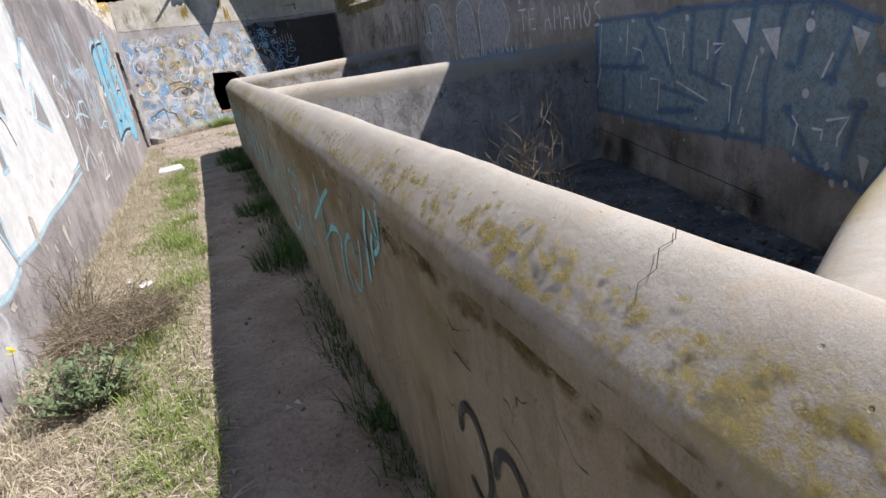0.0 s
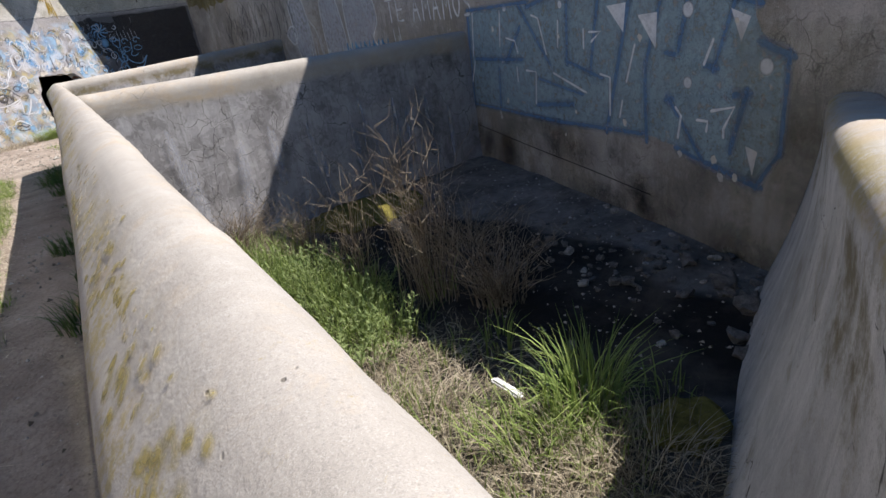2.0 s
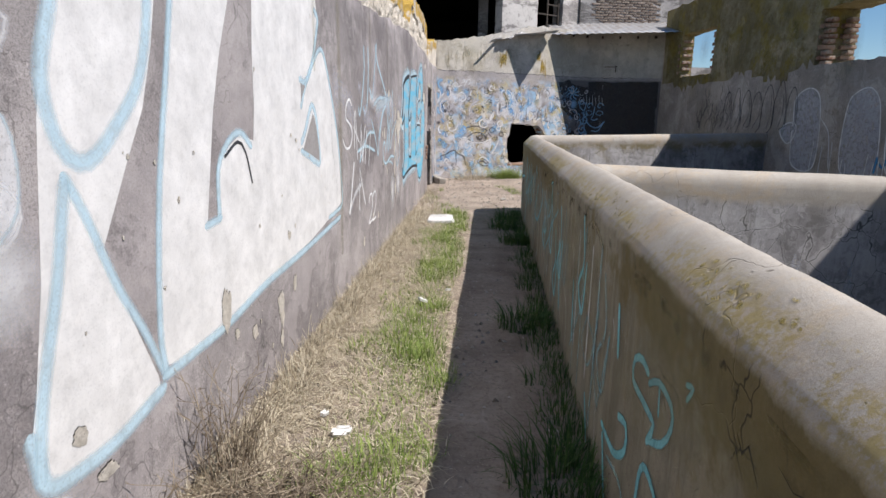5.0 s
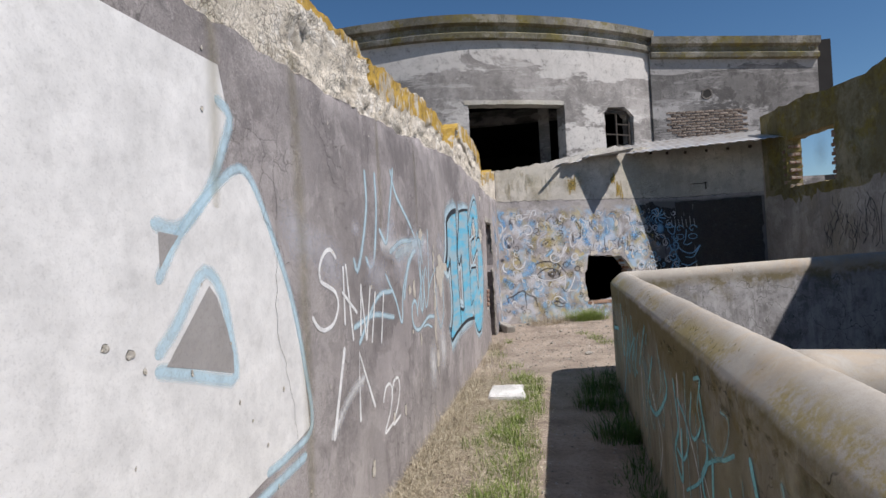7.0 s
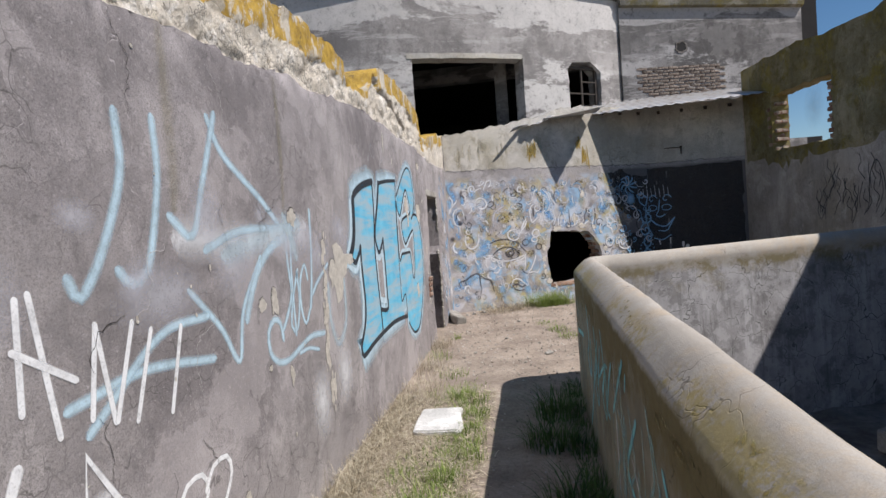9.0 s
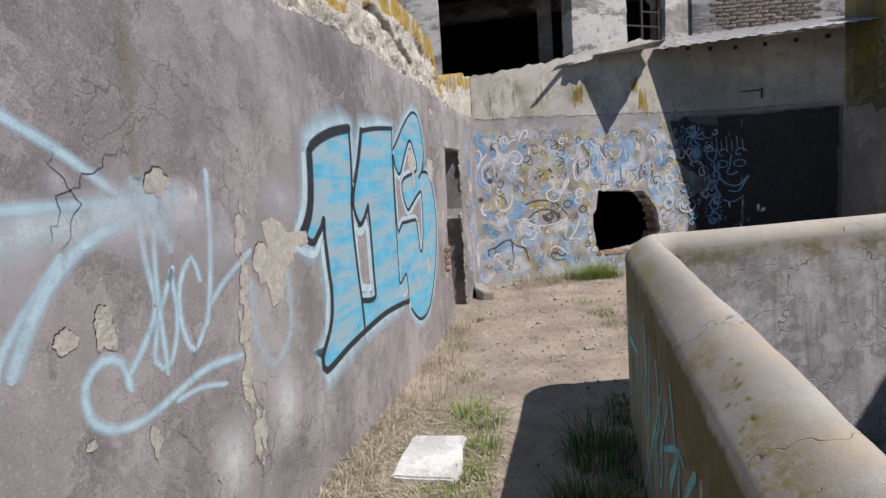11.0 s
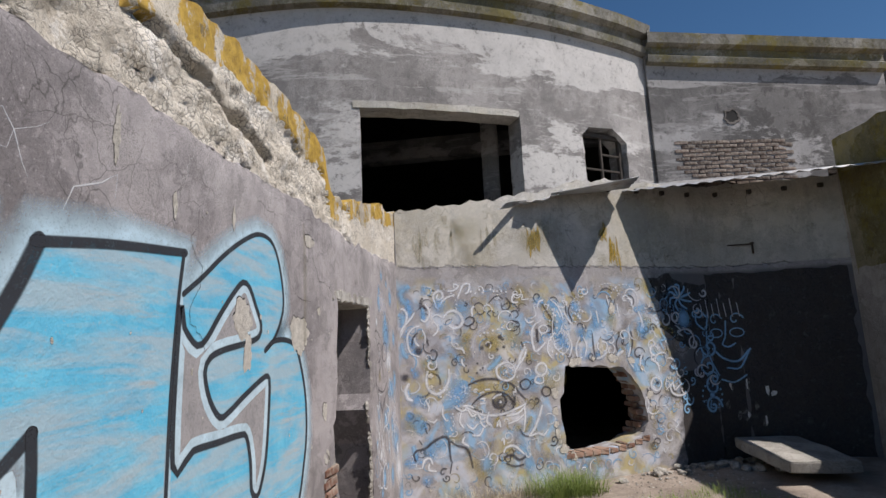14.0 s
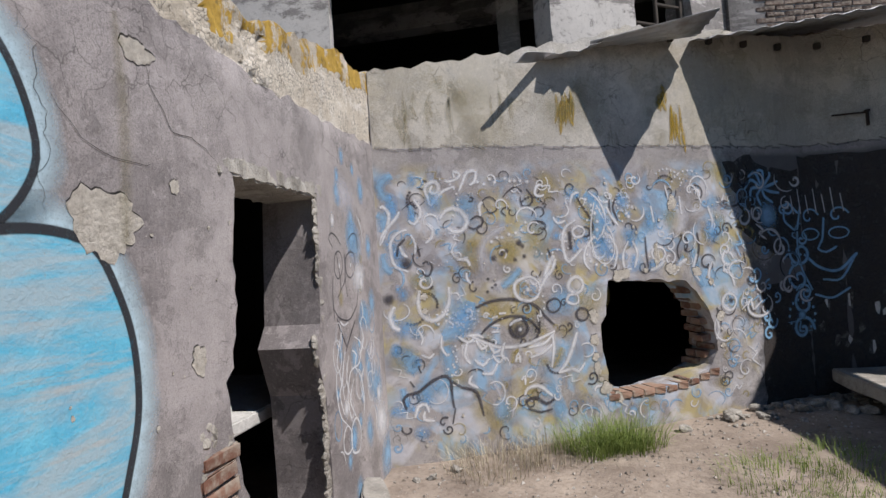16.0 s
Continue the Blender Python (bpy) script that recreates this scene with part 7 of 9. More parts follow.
def stains(p):
    """Yellow lichen runs below the roof sheets and along the upper coat."""
    rng = random.Random(61)
    for s, z, tall, wide, n in ((1.62, 2.86, 0.30, 0.11, 9), (2.70, 2.76, 0.34, 0.10, 8), (2.62, 2.95, 0.2, 0.05, 4), (0.45, 2.85, 0.3, 0.2, 6), (1.0, 2.9, 0.3, 0.2, 5), (0.2, 2.75, 0.3, 0.1, 4), (2.1, 2.62, 0.2, 0.06, 3)):
        for k in range(n):
            x, top = s + rng.uniform(-wide, wide), z + rng.uniform(0, 0.12)
            m = LICHEN if s in (1.62, 2.70, 2.62) else RUN_OFF
            p.ribbon(m, [(x, top), (x + rng.uniform(-0.02, 0.02), top - 0.4 * tall), (x + rng.uniform(-0.03, 0.03), top - tall * rng.uniform(0.6, 1.1))], rng.uniform(0.03, 0.09), taper=0.8)
    for k in range(14):
        p.dab(RUN_OFF, rng.uniform(0.1, 3.0), rng.uniform(2.55, 3.0), rng.uniform(0.08, 0.22), rng.uniform(0.5, 1.4))
    for k in range(60):
        x = 0.02 + 5.2 * k / 60
        p.ribbon(DARK_BAND, [(x, 2.50 + rng.uniform(-0.015, 0.02)), (x + 0.1, 2.49 + rng.uniform(-0.02, 0.02))], rng.uniform(0.02, 0.05), taper=0.4)
    for k in range(26):
        a = rng.uniform(-0.4, 4.2)
        c, q = math.cos(a), math.sin(a)
        s, z = 2.40 + 0.65 * math.copysign(abs(c) ** 0.6, c), 0.87 + 0.55 * math.copysign(abs(q) ** 0.6, q)
        p.chip(s, z, rng.uniform(0.02, 0.06), 1.0, 700 + k)
    for k in range(40):
        s, z = rng.uniform(0.1, 3.4), rng.uniform(0.2, 2.4)
        if not in_hole(s, z):
            p.chip(s, z, rng.uniform(0.006, 0.016), 1.2, 800 + k)
    for s, z, r, tall in ((2.62, 2.0, 0.05, 1.6), (2.42, 1.55, 0.03, 4.0), (0.33, 1.35, 0.03, 1.0), (0.33, 1.24, 0.025, 1.0)):
        p.chip(s, z, r, tall, int(100 * s))


DARK_BAND = paint("dull_band_edge", (0.20, 0.19, 0.185), 0.6, 0.8, 0.4)


def mural_depth(p):
    """Ochre and blue clouds, dotted chains and dark curls packed between the larger figures."""
    rng = random.Random(90)

    def free(s, z):
        return not in_hole(s, z, 0.05) and s < 3.3 - 0.25 * (2.3 - z) * 0.2

    for k in range(80):
        s, z = rng.uniform(0.1, 3.2), rng.uniform(0.25, 2.3)
        if free(s, z):
            p.dab(MURAL_OCHRE if k % 5 < 3 else MURAL_BLUE if k % 5 == 3 else MURAL_SHADE, s, z, rng.uniform(0.05, 0.15), rng.uniform(0.6, 1.5), rng.uniform(0, 3))
    for k in range(24):
        p.dab(MURAL_DEEP, rng.gauss(1.95, 0.25), rng.uniform(1.45, 2.1), rng.uniform(0.03, 0.09), rng.uniform(0.6, 1.4))
    for k in range(22):
        p.dab(MURAL_DEEP, rng.uniform(0.02, 0.30), rng.uniform(0.2, 2.3), rng.uniform(0.04, 0.11), rng.uniform(0.5, 1.2))
    for k in range(95):
        s, z = rng.uniform(0.1, 3.2), rng.uniform(0.3, 2.25)
        if free(s, z):
            m = (MURAL_DARK, MURAL_DARK, MURAL_WHITE, MURAL_BLUE)[k % 4]
            p.ribbon(m, spiral(s, z, rng.uniform(0.025, 0.075), rng.uniform(0.5, 1.3), rng.uniform(0, 6), rng.choice((-1, 1))), rng.uniform(0.012, 0.024))
    for k in range(26):
        s, z, r, a = rng.uniform(0.2, 3.0), rng.uniform(0.5, 2.2), rng.uniform(0.08, 0.2), rng.uniform(0, 6)
        m = rng.choice((MURAL_WHITE, MURAL_WHITE, MURAL_PALE, MURAL_DARK))
        for q in range(9):
            x, y = s + r * math.cos(a + 0.26 * q), z + r * math.sin(a + 0.26 * q)
            if free(x, y):
                p.dab(m, x, y, 0.016)


mural_depth(north)
mural_swirls(north, 0.05, 3.3, 0.2, 2.3, 230, 21, 0.62)
mural_figures(north)
mural_swirls(north, 2.5, 3.5, 1.2, 2.3, 46, 23, 0.8)
mural_swirls(north, 2.95, 3.5, 0.35, 1.2, 24, 24, 0.8)
blue_figures(north)
dark_side(north)
stains(north)
north.close("mural_painting")

strip = Painter(lambda y, z, d: Vector((-d, y, z)), left_wall)
for k in range(15):
    strip.dab((MURAL_BLUE, MURAL_PALE, MURAL_BLUE, MURAL_WHITE)[k % 4], 15.5 + 0.64 * ((k * 0.618) % 1), 0.2 + 2.1 * ((k * 0.377) % 1), 0.10 + 0.05 * (k % 3), 0.8, 0.3 * k)
strip_figures(strip)
strip.close("mural_painting")

# ---- the shaded pool wall
right_wall = bpy.data.objects["wall_east"]
east = Painter(RIGHT.place, right_wall, 0.003)


def blue_block_letters(p):
    p.fill(DULL_BLUE, [(11.0, 1.22), (12.3, 1.22), (13.4, 1.24), (14.45, 1.20), (14.88, 1.07), (14.93, 0.93), (15.11, 0.81), (15.1, 0.29), (14.96, 0.06), (14.37, 0.17), (13.9, 0.22), (12.77, 0.18), (10.9, 0.22)], rag=0.03)
    rng = random.Random(3)
    p.ribbon(DEEP_BLUE, [(11.0, 1.24), (12.3, 1.24)], rng.uniform(0.07, 0.12))
    p.ribbon(DEEP_BLUE, [(12.3, 1.2), (12.7, 1.26)], rng.uniform(0.07, 0.12))
    p.ribbon(DEEP_BLUE, [(12.7, 1.26), (14.45, 1.22)], rng.uniform(0.07, 0.12))
    p.ribbon(DEEP_BLUE, [(14.45, 1.22), (14.9, 1.07)], rng.uniform(0.07, 0.12))
    p.ribbon(DEEP_BLUE, [(14.95, 0.86), (15.12, 0.80)], rng.uniform(0.07, 0.12))
    p.ribbon(DEEP_BLUE, [(15.12, 0.80), (15.1, 0.28)], rng.uniform(0.07, 0.12))
    p.ribbon(DEEP_BLUE, [(15.1, 0.28), (14.95, 0.05)], rng.uniform(0.07, 0.12))
    p.ribbon(DEEP_BLUE, [(14.95, 0.05), (14.3, 0.17)], rng.uniform(0.07, 0.12))
    p.ribbon(DEEP_BLUE, [(13.9, 0.22), (12.7, 0.17)], rng.uniform(0.07, 0.12))
    p.ribbon(DEEP_BLUE, [(12.7, 0.17), (10.9, 0.2)], rng.uniform(0.07, 0.12))
    p.ribbon(DEEP_BLUE, [(11.0, 1.2), (10.9, 0.2)], rng.uniform(0.07, 0.12))
    p.ribbon(DEEP_BLUE, [(11.1, 0.72), (12.1, 0.72)], rng.uniform(0.07, 0.12))
    p.ribbon(DEEP_BLUE, [(12.1, 1.0), (11.8, 0.72)], rng.uniform(0.07, 0.12))
    p.ribbon(DEEP_BLUE, [(12.15, 1.2), (12.6, 0.7)], rng.uniform(0.07, 0.12))
    p.ribbon(DEEP_BLUE, [(12.95, 1.2), (12.9, 0.72)], rng.uniform(0.07, 0.12))
    p.ribbon(DEEP_BLUE, [(12.9, 0.72), (13.4, 0.6)], rng.uniform(0.07, 0.12))
    p.ribbon(DEEP_BLUE, [(13.4, 1.2), (13.25, 0.65)], rng.uniform(0.07, 0.12))
    p.ribbon(DEEP_BLUE, [(13.8, 1.2), (13.45, 0.2)], rng.uniform(0.07, 0.12))
    p.ribbon(DEEP_BLUE, [(14.15, 1.2), (13.95, 0.7)], rng.uniform(0.07, 0.12))
    p.ribbon(DEEP_BLUE, [(13.95, 0.7), (13.95, 0.2)], rng.uniform(0.07, 0.12))
    p.ribbon(DEEP_BLUE, [(14.2, 0.8), (14.6, 0.72)], rng.uniform(0.07, 0.12))
    p.ribbon(DEEP_BLUE, [(14.6, 0.72), (14.75, 1.1)], rng.uniform(0.07, 0.12))
    p.ribbon(DEEP_BLUE, [(14.2, 0.5), (14.85, 0.58)], rng.uniform(0.07, 0.12))
    p.ribbon(DEEP_BLUE, [(14.85, 0.58), (14.75, 0.25)], rng.uniform(0.07, 0.12))
    p.ribbon(DEEP_BLUE, [(14.2, 0.5), (14.5, 0.15)], rng.uniform(0.07, 0.12))
    p.ribbon(DEEP_BLUE, [(12.4, 0.55), (13.1, 0.45)], rng.uniform(0.07, 0.12))
    p.ribbon(DEEP_BLUE, [(12.35, 0.3), (12.95, 0.35)], rng.uniform(0.07, 0.12))
    p.ribbon(DEEP_BLUE, [(11.6, 0.6), (11.55, 0.25)], rng.uniform(0.07, 0.12))
    p.ribbon(DEEP_BLUE, [(14.4, 1.2), (14.3, 0.85)], rng.uniform(0.07, 0.12))
    p.ribbon(WHITE, [(11.12, 1.2), (11.03, 0.76)], 0.026, smooth=False)
    p.ribbon(WHITE, [(11.74, 1.18), (11.68, 0.86)], 0.026, smooth=False)
    p.ribbon(WHITE, [(11.83, 0.93), (12.0, 0.90), (12.04, 0.79)], 0.026, smooth=False)
    p.ribbon(WHITE, [(12.36, 1.12), (12.47, 1.09), (12.57, 0.78)], 0.026, smooth=False)
    p.ribbon(WHITE, [(12.8, 1.05), (12.77, 0.84)], 0.026, smooth=False)
    p.ribbon(WHITE, [(13.18, 0.97), (13.17, 0.83)], 0.026, smooth=False)
    p.ribbon(WHITE, [(13.26, 0.95), (13.42, 0.95), (13.29, 0.88)], 0.026, smooth=False)
    p.ribbon(WHITE, [(11.05, 0.69), (10.93, 0.47)], 0.026, smooth=False)
    p.ribbon(WHITE, [(11.99, 0.64), (11.99, 0.51)], 0.026, smooth=False)
    p.ribbon(WHITE, [(12.18, 0.62), (12.36, 0.61), (12.31, 0.31)], 0.026, smooth=False)
    p.ribbon(WHITE, [(12.67, 0.61), (13.17, 0.47)], 0.026, smooth=False)
    p.ribbon(WHITE, [(13.39, 0.63), (13.52, 0.61), (13.5, 0.32)], 0.026, smooth=False)
    p.ribbon(WHITE, [(13.84, 0.85), (13.73, 0.59)], 0.026, smooth=False)
    p.ribbon(WHITE, [(13.67, 0.44), (13.63, 0.32)], 0.026, smooth=False)
    p.ribbon(WHITE, [(14.59, 0.88), (14.52, 0.74)], 0.026, smooth=False)
    p.ribbon(WHITE, [(14.59, 0.46), (14.77, 0.5), (14.69, 0.36), (14.69, 0.31)], 0.026, smooth=False)
    p.ribbon(WHITE, [(14.47, 0.39), (14.56, 0.39), (14.55, 0.33)], 0.026, smooth=False)
    p.ribbon(WHITE, [(14.27, 0.45), (14.32, 0.4), (14.29, 0.25)], 0.026, smooth=False)
    for tri in ([(13.51, 1.13), (13.75, 1.14), (13.71, 0.94)], [(13.88, 1.05), (14.09, 1.06), (14.07, 0.83)], [(14.72, 1.05), (14.86, 1.0), (14.80, 0.87)], [(14.86, 0.28), (14.95, 0.26), (14.92, 0.11)]):
        p.fill(WHITE, tri)
    for s, z, r in ((14.38, 1.06, 0.055), (14.98, 0.74, 0.055), (14.38, 0.62, 0.045), (11.85, 1.22, 0.05), (12.85, 1.18, 0.04), (11.7, 0.7, 0.025)):
        p.dab(WHITE, s, z, r)
    p.dab(PALE_THIN, 13.9, 0.72, 0.09)


def bubble_letters(p):
    for loop in ([(5.30, 1.32), (5.50, 1.45), (5.72, 1.40), (5.66, 1.2), (5.5, 1.14)], [(5.72, 0.84), (5.62, 1.5), (5.62, 1.82), (5.95, 1.95), (6.22, 1.72), (6.26, 0.84)], [(6.85, 0.82), (6.80, 1.65), (7.0, 1.87), (7.25, 1.86), (7.42, 1.58), (7.46, 0.83)], [(7.72, 0.83), (7.60, 1.60), (7.85, 1.84), (8.15, 1.88), (8.48, 1.66), (8.56, 1.32), (8.38, 1.08), (8.48, 0.85)]):
        p.fill(LETTER_GREY, loop, True)
        p.ribbon(CHALK, loop, 0.035, closed=True)
    p.dab(DARK_COAT, 8.05, 1.42, 0.11, 0.7)
    p.ribbon(CHALK, [(6.3, 1.5), (6.5, 1.3), (6.6, 0.85)], 0.03)
    for k in range(5):
        s = 7.5 + 0.28 * k
        p.ribbon(BRIGHT_BLUE, [(s, 1.02), (s - 0.02, 0.86)], 0.06)
        p.ribbon(BRIGHT_BLUE, [(s, 1.0), (s + 0.12, 0.92), (s + 0.16, 1.02)], 0.05)


def chalk_letters(p):
    """Upright bars where a name is written, and TE AMAMOS below."""
    for k in range(7):
        s = 8.9 + 0.33 * k
        p.ribbon(CHALK, [(s, 2.10 - 0.02 * k), (s + 0.03, 1.66 - 0.01 * k)], 0.085)
    y0 = 1.54
    glyphs = {"T": [[(0, 1), (0.8, 1)], [(0.4, 1), (0.4, 0)]], "E": [[(0.7, 1), (0, 1), (0, 0), (0.7, 0)], [(0, 0.5), (0.6, 0.5)]], "A": [[(0, 0), (0.4, 1), (0.8, 0)], [(0.15, 0.4), (0.65, 0.4)]], "M": [[(0, 0), (0.1, 1), (0.45, 0.4), (0.8, 1), (0.9, 0)]], "O": [[(0.4, 1), (0, 0.5), (0.4, 0), (0.8, 0.5), (0.4, 1)]], "S": [[(0.7, 0.95), (0.2, 0.9), (0.1, 0.6), (0.6, 0.4), (0.6, 0.1), (0.05, 0.05)]]}
    s = 8.9
    for ch in "TE AMAMOS":
        for strokes in glyphs.get(ch, []):
            p.ribbon(CHALK, [(s + 0.2 * x, y0 - 0.28 + 0.28 * z - 0.035 * (s - 8.9)) for x, z in strokes], 0.055, smooth=ch in "OS")
        s += 0.27 if ch != " " else 0.16


def pool_wall_scrawl(p):
    rng = random.Random(14)
    for k in range(30):
        s, z = 2.2 + 0.045 * k, rng.uniform(1.35, 1.95)
        p.ribbon(BLACK, [(s, z + 0.2), (s + rng.uniform(-0.1, 0.12), z + 0.08), (s + rng.uniform(-0.08, 0.08), z), (s + rng.uniform(-0.1, 0.1), z - 0.14)], 0.014)
    for k in range(7):
        s, w = 3.5 + 0.34 * k, rng.uniform(0.13, 0.2)
        p.ribbon(BLACK, [(s - w, 1.40 + rng.uniform(-0.1, 0.1)), (s - 0.9 * w, 1.8), (s, 2.02 + rng.uniform(-0.08, 0.1)), (s + 0.9 * w, 1.78), (s + w, 1.42), (s + 0.3 * w, 1.32 + rng.uniform(-0.08, 0.08))], 0.016)
        p.ribbon(BLACK, [(s + 0.4 * w, 1.9), (s + 0.1, 1.6), (s + rng.uniform(-0.1, 0.1), 1.35)], 0.012)
    for k in range(18):
        s = 6.2 + rng.uniform(0, 3.0)
        p.ribbon(CHALK, [(s, rng.uniform(0.9, 1.2)), (s + rng.uniform(-0.05, 0.05), rng.uniform(0.3, 0.7))], 0.05, taper=0.5)
    for k in range(24):
        s, z = rng.uniform(2, 10.5), rng.uniform(2.2, 3.3)
        p.dab(RUN_OFF, s, z, rng.uniform(0.15, 0.45), rng.uniform(0.4, 1), 0)
    for k in range(26):
        p.chip(rng.uniform(9, 15), rng.uniform(0.9, 1.6) if k % 2 else rng.uniform(0, 0.3), rng.uniform(0.012, 0.03), 1.2, 500 + k)
    for k in range(7):
        s = 14.8 + 0.12 * k
        p.ribbon(RUN_OFF, [(s, 0.9), (s + 0.02, 0.2), (s - 0.02, -0.4)], 0.16)


FOOT_BROWN = paint("damp_brown_stain", (0.17, 0.138, 0.10), 0.4, 0.98, 0.6)


def brown_wall_foot(p):
    """Brown dabs darkening the foot of the pool wall above the floor, in overlapping soft clouds."""
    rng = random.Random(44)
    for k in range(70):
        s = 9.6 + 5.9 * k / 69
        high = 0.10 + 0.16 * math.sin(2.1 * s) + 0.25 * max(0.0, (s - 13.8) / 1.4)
        p.dab(FOOT_BROWN, s + rng.uniform(-0.2, 0.2), rng.uniform(-0.55, high), rng.uniform(0.10, 0.30), rng.uniform(0.6, 1.3))
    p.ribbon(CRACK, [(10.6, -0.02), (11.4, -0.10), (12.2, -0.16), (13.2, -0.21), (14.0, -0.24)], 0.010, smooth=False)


brown_wall_foot(east)
blue_block_letters(east)
bubble_letters(east)
chalk_letters(east)
pool_wall_scrawl(east)
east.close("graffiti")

# ---- the dividing pool wall
mid_wall = bpy.data.objects["parapet.001"]


def mid_face(s, z, d):
    q, w = POOL_MID.at(s)
    return Vector((q.x + w.y * (0.143 - d), q.y - w.x * (0.143 - d), z))


FAINT_WASH = paint("faint_white_wash", (0.55, 0.56, 0.60), 0.45, 0.98, 0.6)
mid = Painter(mid_face, mid_wall, 0.0)
pale = random.Random(27)
for k in range(16):
    s, z = pale.uniform(0.3, 3.6), pale.uniform(-0.1, 0.6)
    mid.ribbon(FAINT_WASH, [(s, z + 0.25), (s + pale.uniform(-0.02, 0.02), z), (s + pale.uniform(-0.02, 0.02), z - 0.3)], pale.uniform(0.06, 0.14), taper=0.8)
for k in range(7):
    mid.dab(WHITE_THIN, 0.75 + 0.11 * k, -0.42 + 0.06 * pale.random(), 0.09 + 0.05 * pale.random(), 1.4)
mid.ribbon(FAINT_WASH, [(1.15, 0.5), (1.1, 0.1), (1.05, -0.3)], 0.16, taper=0.6)
for k in range(14):
    s, z = pale.uniform(0.2, 3.0), pale.uniform(-0.3, 0.6)
    mid.ribbon(CRACK, [(s, z), (s + 0.06, z + pale.uniform(-0.1, 0.1)), (s + 0.15, z + pale.uniform(-0.12, 0.12)), (s + 0.2, z + pale.uniform(-0.2, 0.2))], 0.004, smooth=False)
mid.close("stain")

# ---- the parapet's outer face
long_parapet = bpy.data.objects["parapet"]


def parapet_face(y, z, d):
    x = parapet_x(y) + 0.004
    return Vector((x - 0.006 * noise.noise((x * 1.6, y * 1.6, z * 1.6)) + d, y, z))


side = Painter(lambda y, z, d: parapet_face(-y, z, d), long_parapet, 0.0025)


OLIVE = paint("olive_mould", (0.15, 0.118, 0.05), 0.6, 0.8, 0.9)


def turquoise_tags(p):
    def go(m, w, *pts):
        p.ribbon(m, [(-y, z) for y, z in pts], 1.5 * w if m is not BLACK else w)

    go(TEAL, 0.029, (3.58, 0.86), (3.58, 0.73), (3.62, 0.58), (3.64, 0.34))
    go(TEAL, 0.023, (3.87, 0.60), (3.50, 0.77), (3.30, 0.85))
    go(TEAL, 0.022, (3.66, 0.54), (3.35, 0.69))
    go(TEAL, 0.027, (3.42, 0.66), (3.27, 0.69), (3.21, 0.66), (3.27, 0.57), (3.31, 0.42))
    go(TEAL, 0.027, (3.15, 0.47), (3.19, 0.54), (3.14, 0.65), (3.03, 0.73), (2.97, 0.73), (2.98, 0.67))
    go(TEAL, 0.020, (3.06, 0.53), (2.98, 0.52), (2.87, 0.66), (2.83, 0.76))
    go(TEAL, 0.024, (2.74, 0.66), (2.71, 0.77), (2.68, 0.85), (2.63, 0.92))
    go(TEAL, 0.020, (2.64, 0.75), (2.62, 0.82), (2.59, 0.85))
    go(TEAL, 0.019, (2.56, 0.92), (2.55, 0.89), (2.53, 0.84))
    go(TEAL, 0.019, (2.60, 0.79), (2.52, 0.84), (2.47, 0.97))
    go(TEAL, 0.024, (4.61, 0.07), (4.56, 0.45), (4.20, 0.36), (4.09, 0.58))
    go(TEAL, 0.031, (5.10, 0.22), (5.01, 0.03))
    go(TEAL, 0.029, (5.02, 0.77), (4.98, 0.62))
    go(TEAL, 0.031, (6.12, 0.55), (6.07, 0.25))
    go(TEAL, 0.027, (5.54, 0.17), (5.37, -0.07))
    go(TEAL, 0.035, (6.85, 0.61), (6.73, 0.21))
    go(TEAL, 0.024, (4.61, 0.72), (4.67, 0.73), (4.75, 0.70), (4.75, 0.63), (4.63, 0.62), (4.51, 0.61), (4.55, 0.54))
    go(TEAL, 0.020, (4.58, 0.70), (4.50, 0.74), (4.39, 0.73), (4.37, 0.68), (4.43, 0.60), (4.55, 0.54))
    go(TEAL, 0.014, (4.49, 0.72), (4.48, 0.66))
    go(TEAL, 0.014, (4.29, 0.80), (4.26, 0.84), (4.30, 0.83))
    go(TEAL, 0.027, (4.88, 0.43), (4.78, 0.45), (4.77, 0.37), (4.89, 0.28), (5.04, 0.26), (5.13, 0.26))
    go(TEAL_THIN, 0.026, (6.12, 0.19), (5.95, 0.38), (5.81, 0.52))
    go(TEAL_THIN, 0.020, (5.64, 0.52), (5.74, 0.37), (5.54, 0.32), (5.45, 0.47), (5.64, 0.52))
    go(TEAL_THIN, 0.023, (5.38, 0.63), (5.42, 0.41), (5.26, 0.26))
    go(TEAL_THIN, 0.022, (5.14, 0.63), (5.20, 0.44), (5.26, 0.26))
    go(TEAL_THIN, 0.022, (5.00, 0.20), (4.81, 0.23), (4.75, 0.20))
    go(WHITE_THIN, 0.027, (8.99, 0.57), (8.63, 0.34), (8.80, 0.05))
    go(WHITE_THIN, 0.023, (7.88, 0.74), (7.60, 0.49), (7.67, 0.20))
    go(WHITE_THIN, 0.019, (6.94, 0.71), (6.75, 0.53), (6.81, 0.32))
    go(WHITE_THIN, 0.016, (7.53, 0.58), (7.33, 0.39), (7.30, 0.15))
    go(WHITE_THIN, 0.014, (6.89, 0.61), (6.70, 0.39), (6.66, 0.15))
    go(WHITE_THIN, 0.012, (6.22, 0.70), (6.15, 0.63), (6.18, 0.57))
    go(WHITE_THIN, 0.008, (5.11, 0.70), (5.07, 0.66), (5.08, 0.60))
    go(WHITE_THIN, 0.009, (5.34, 0.29), (5.27, 0.17), (5.25, 0.03))
    go(WHITE_THIN, 0.014, (6.48, 0.43), (6.35, 0.28), (6.32, 0.10))
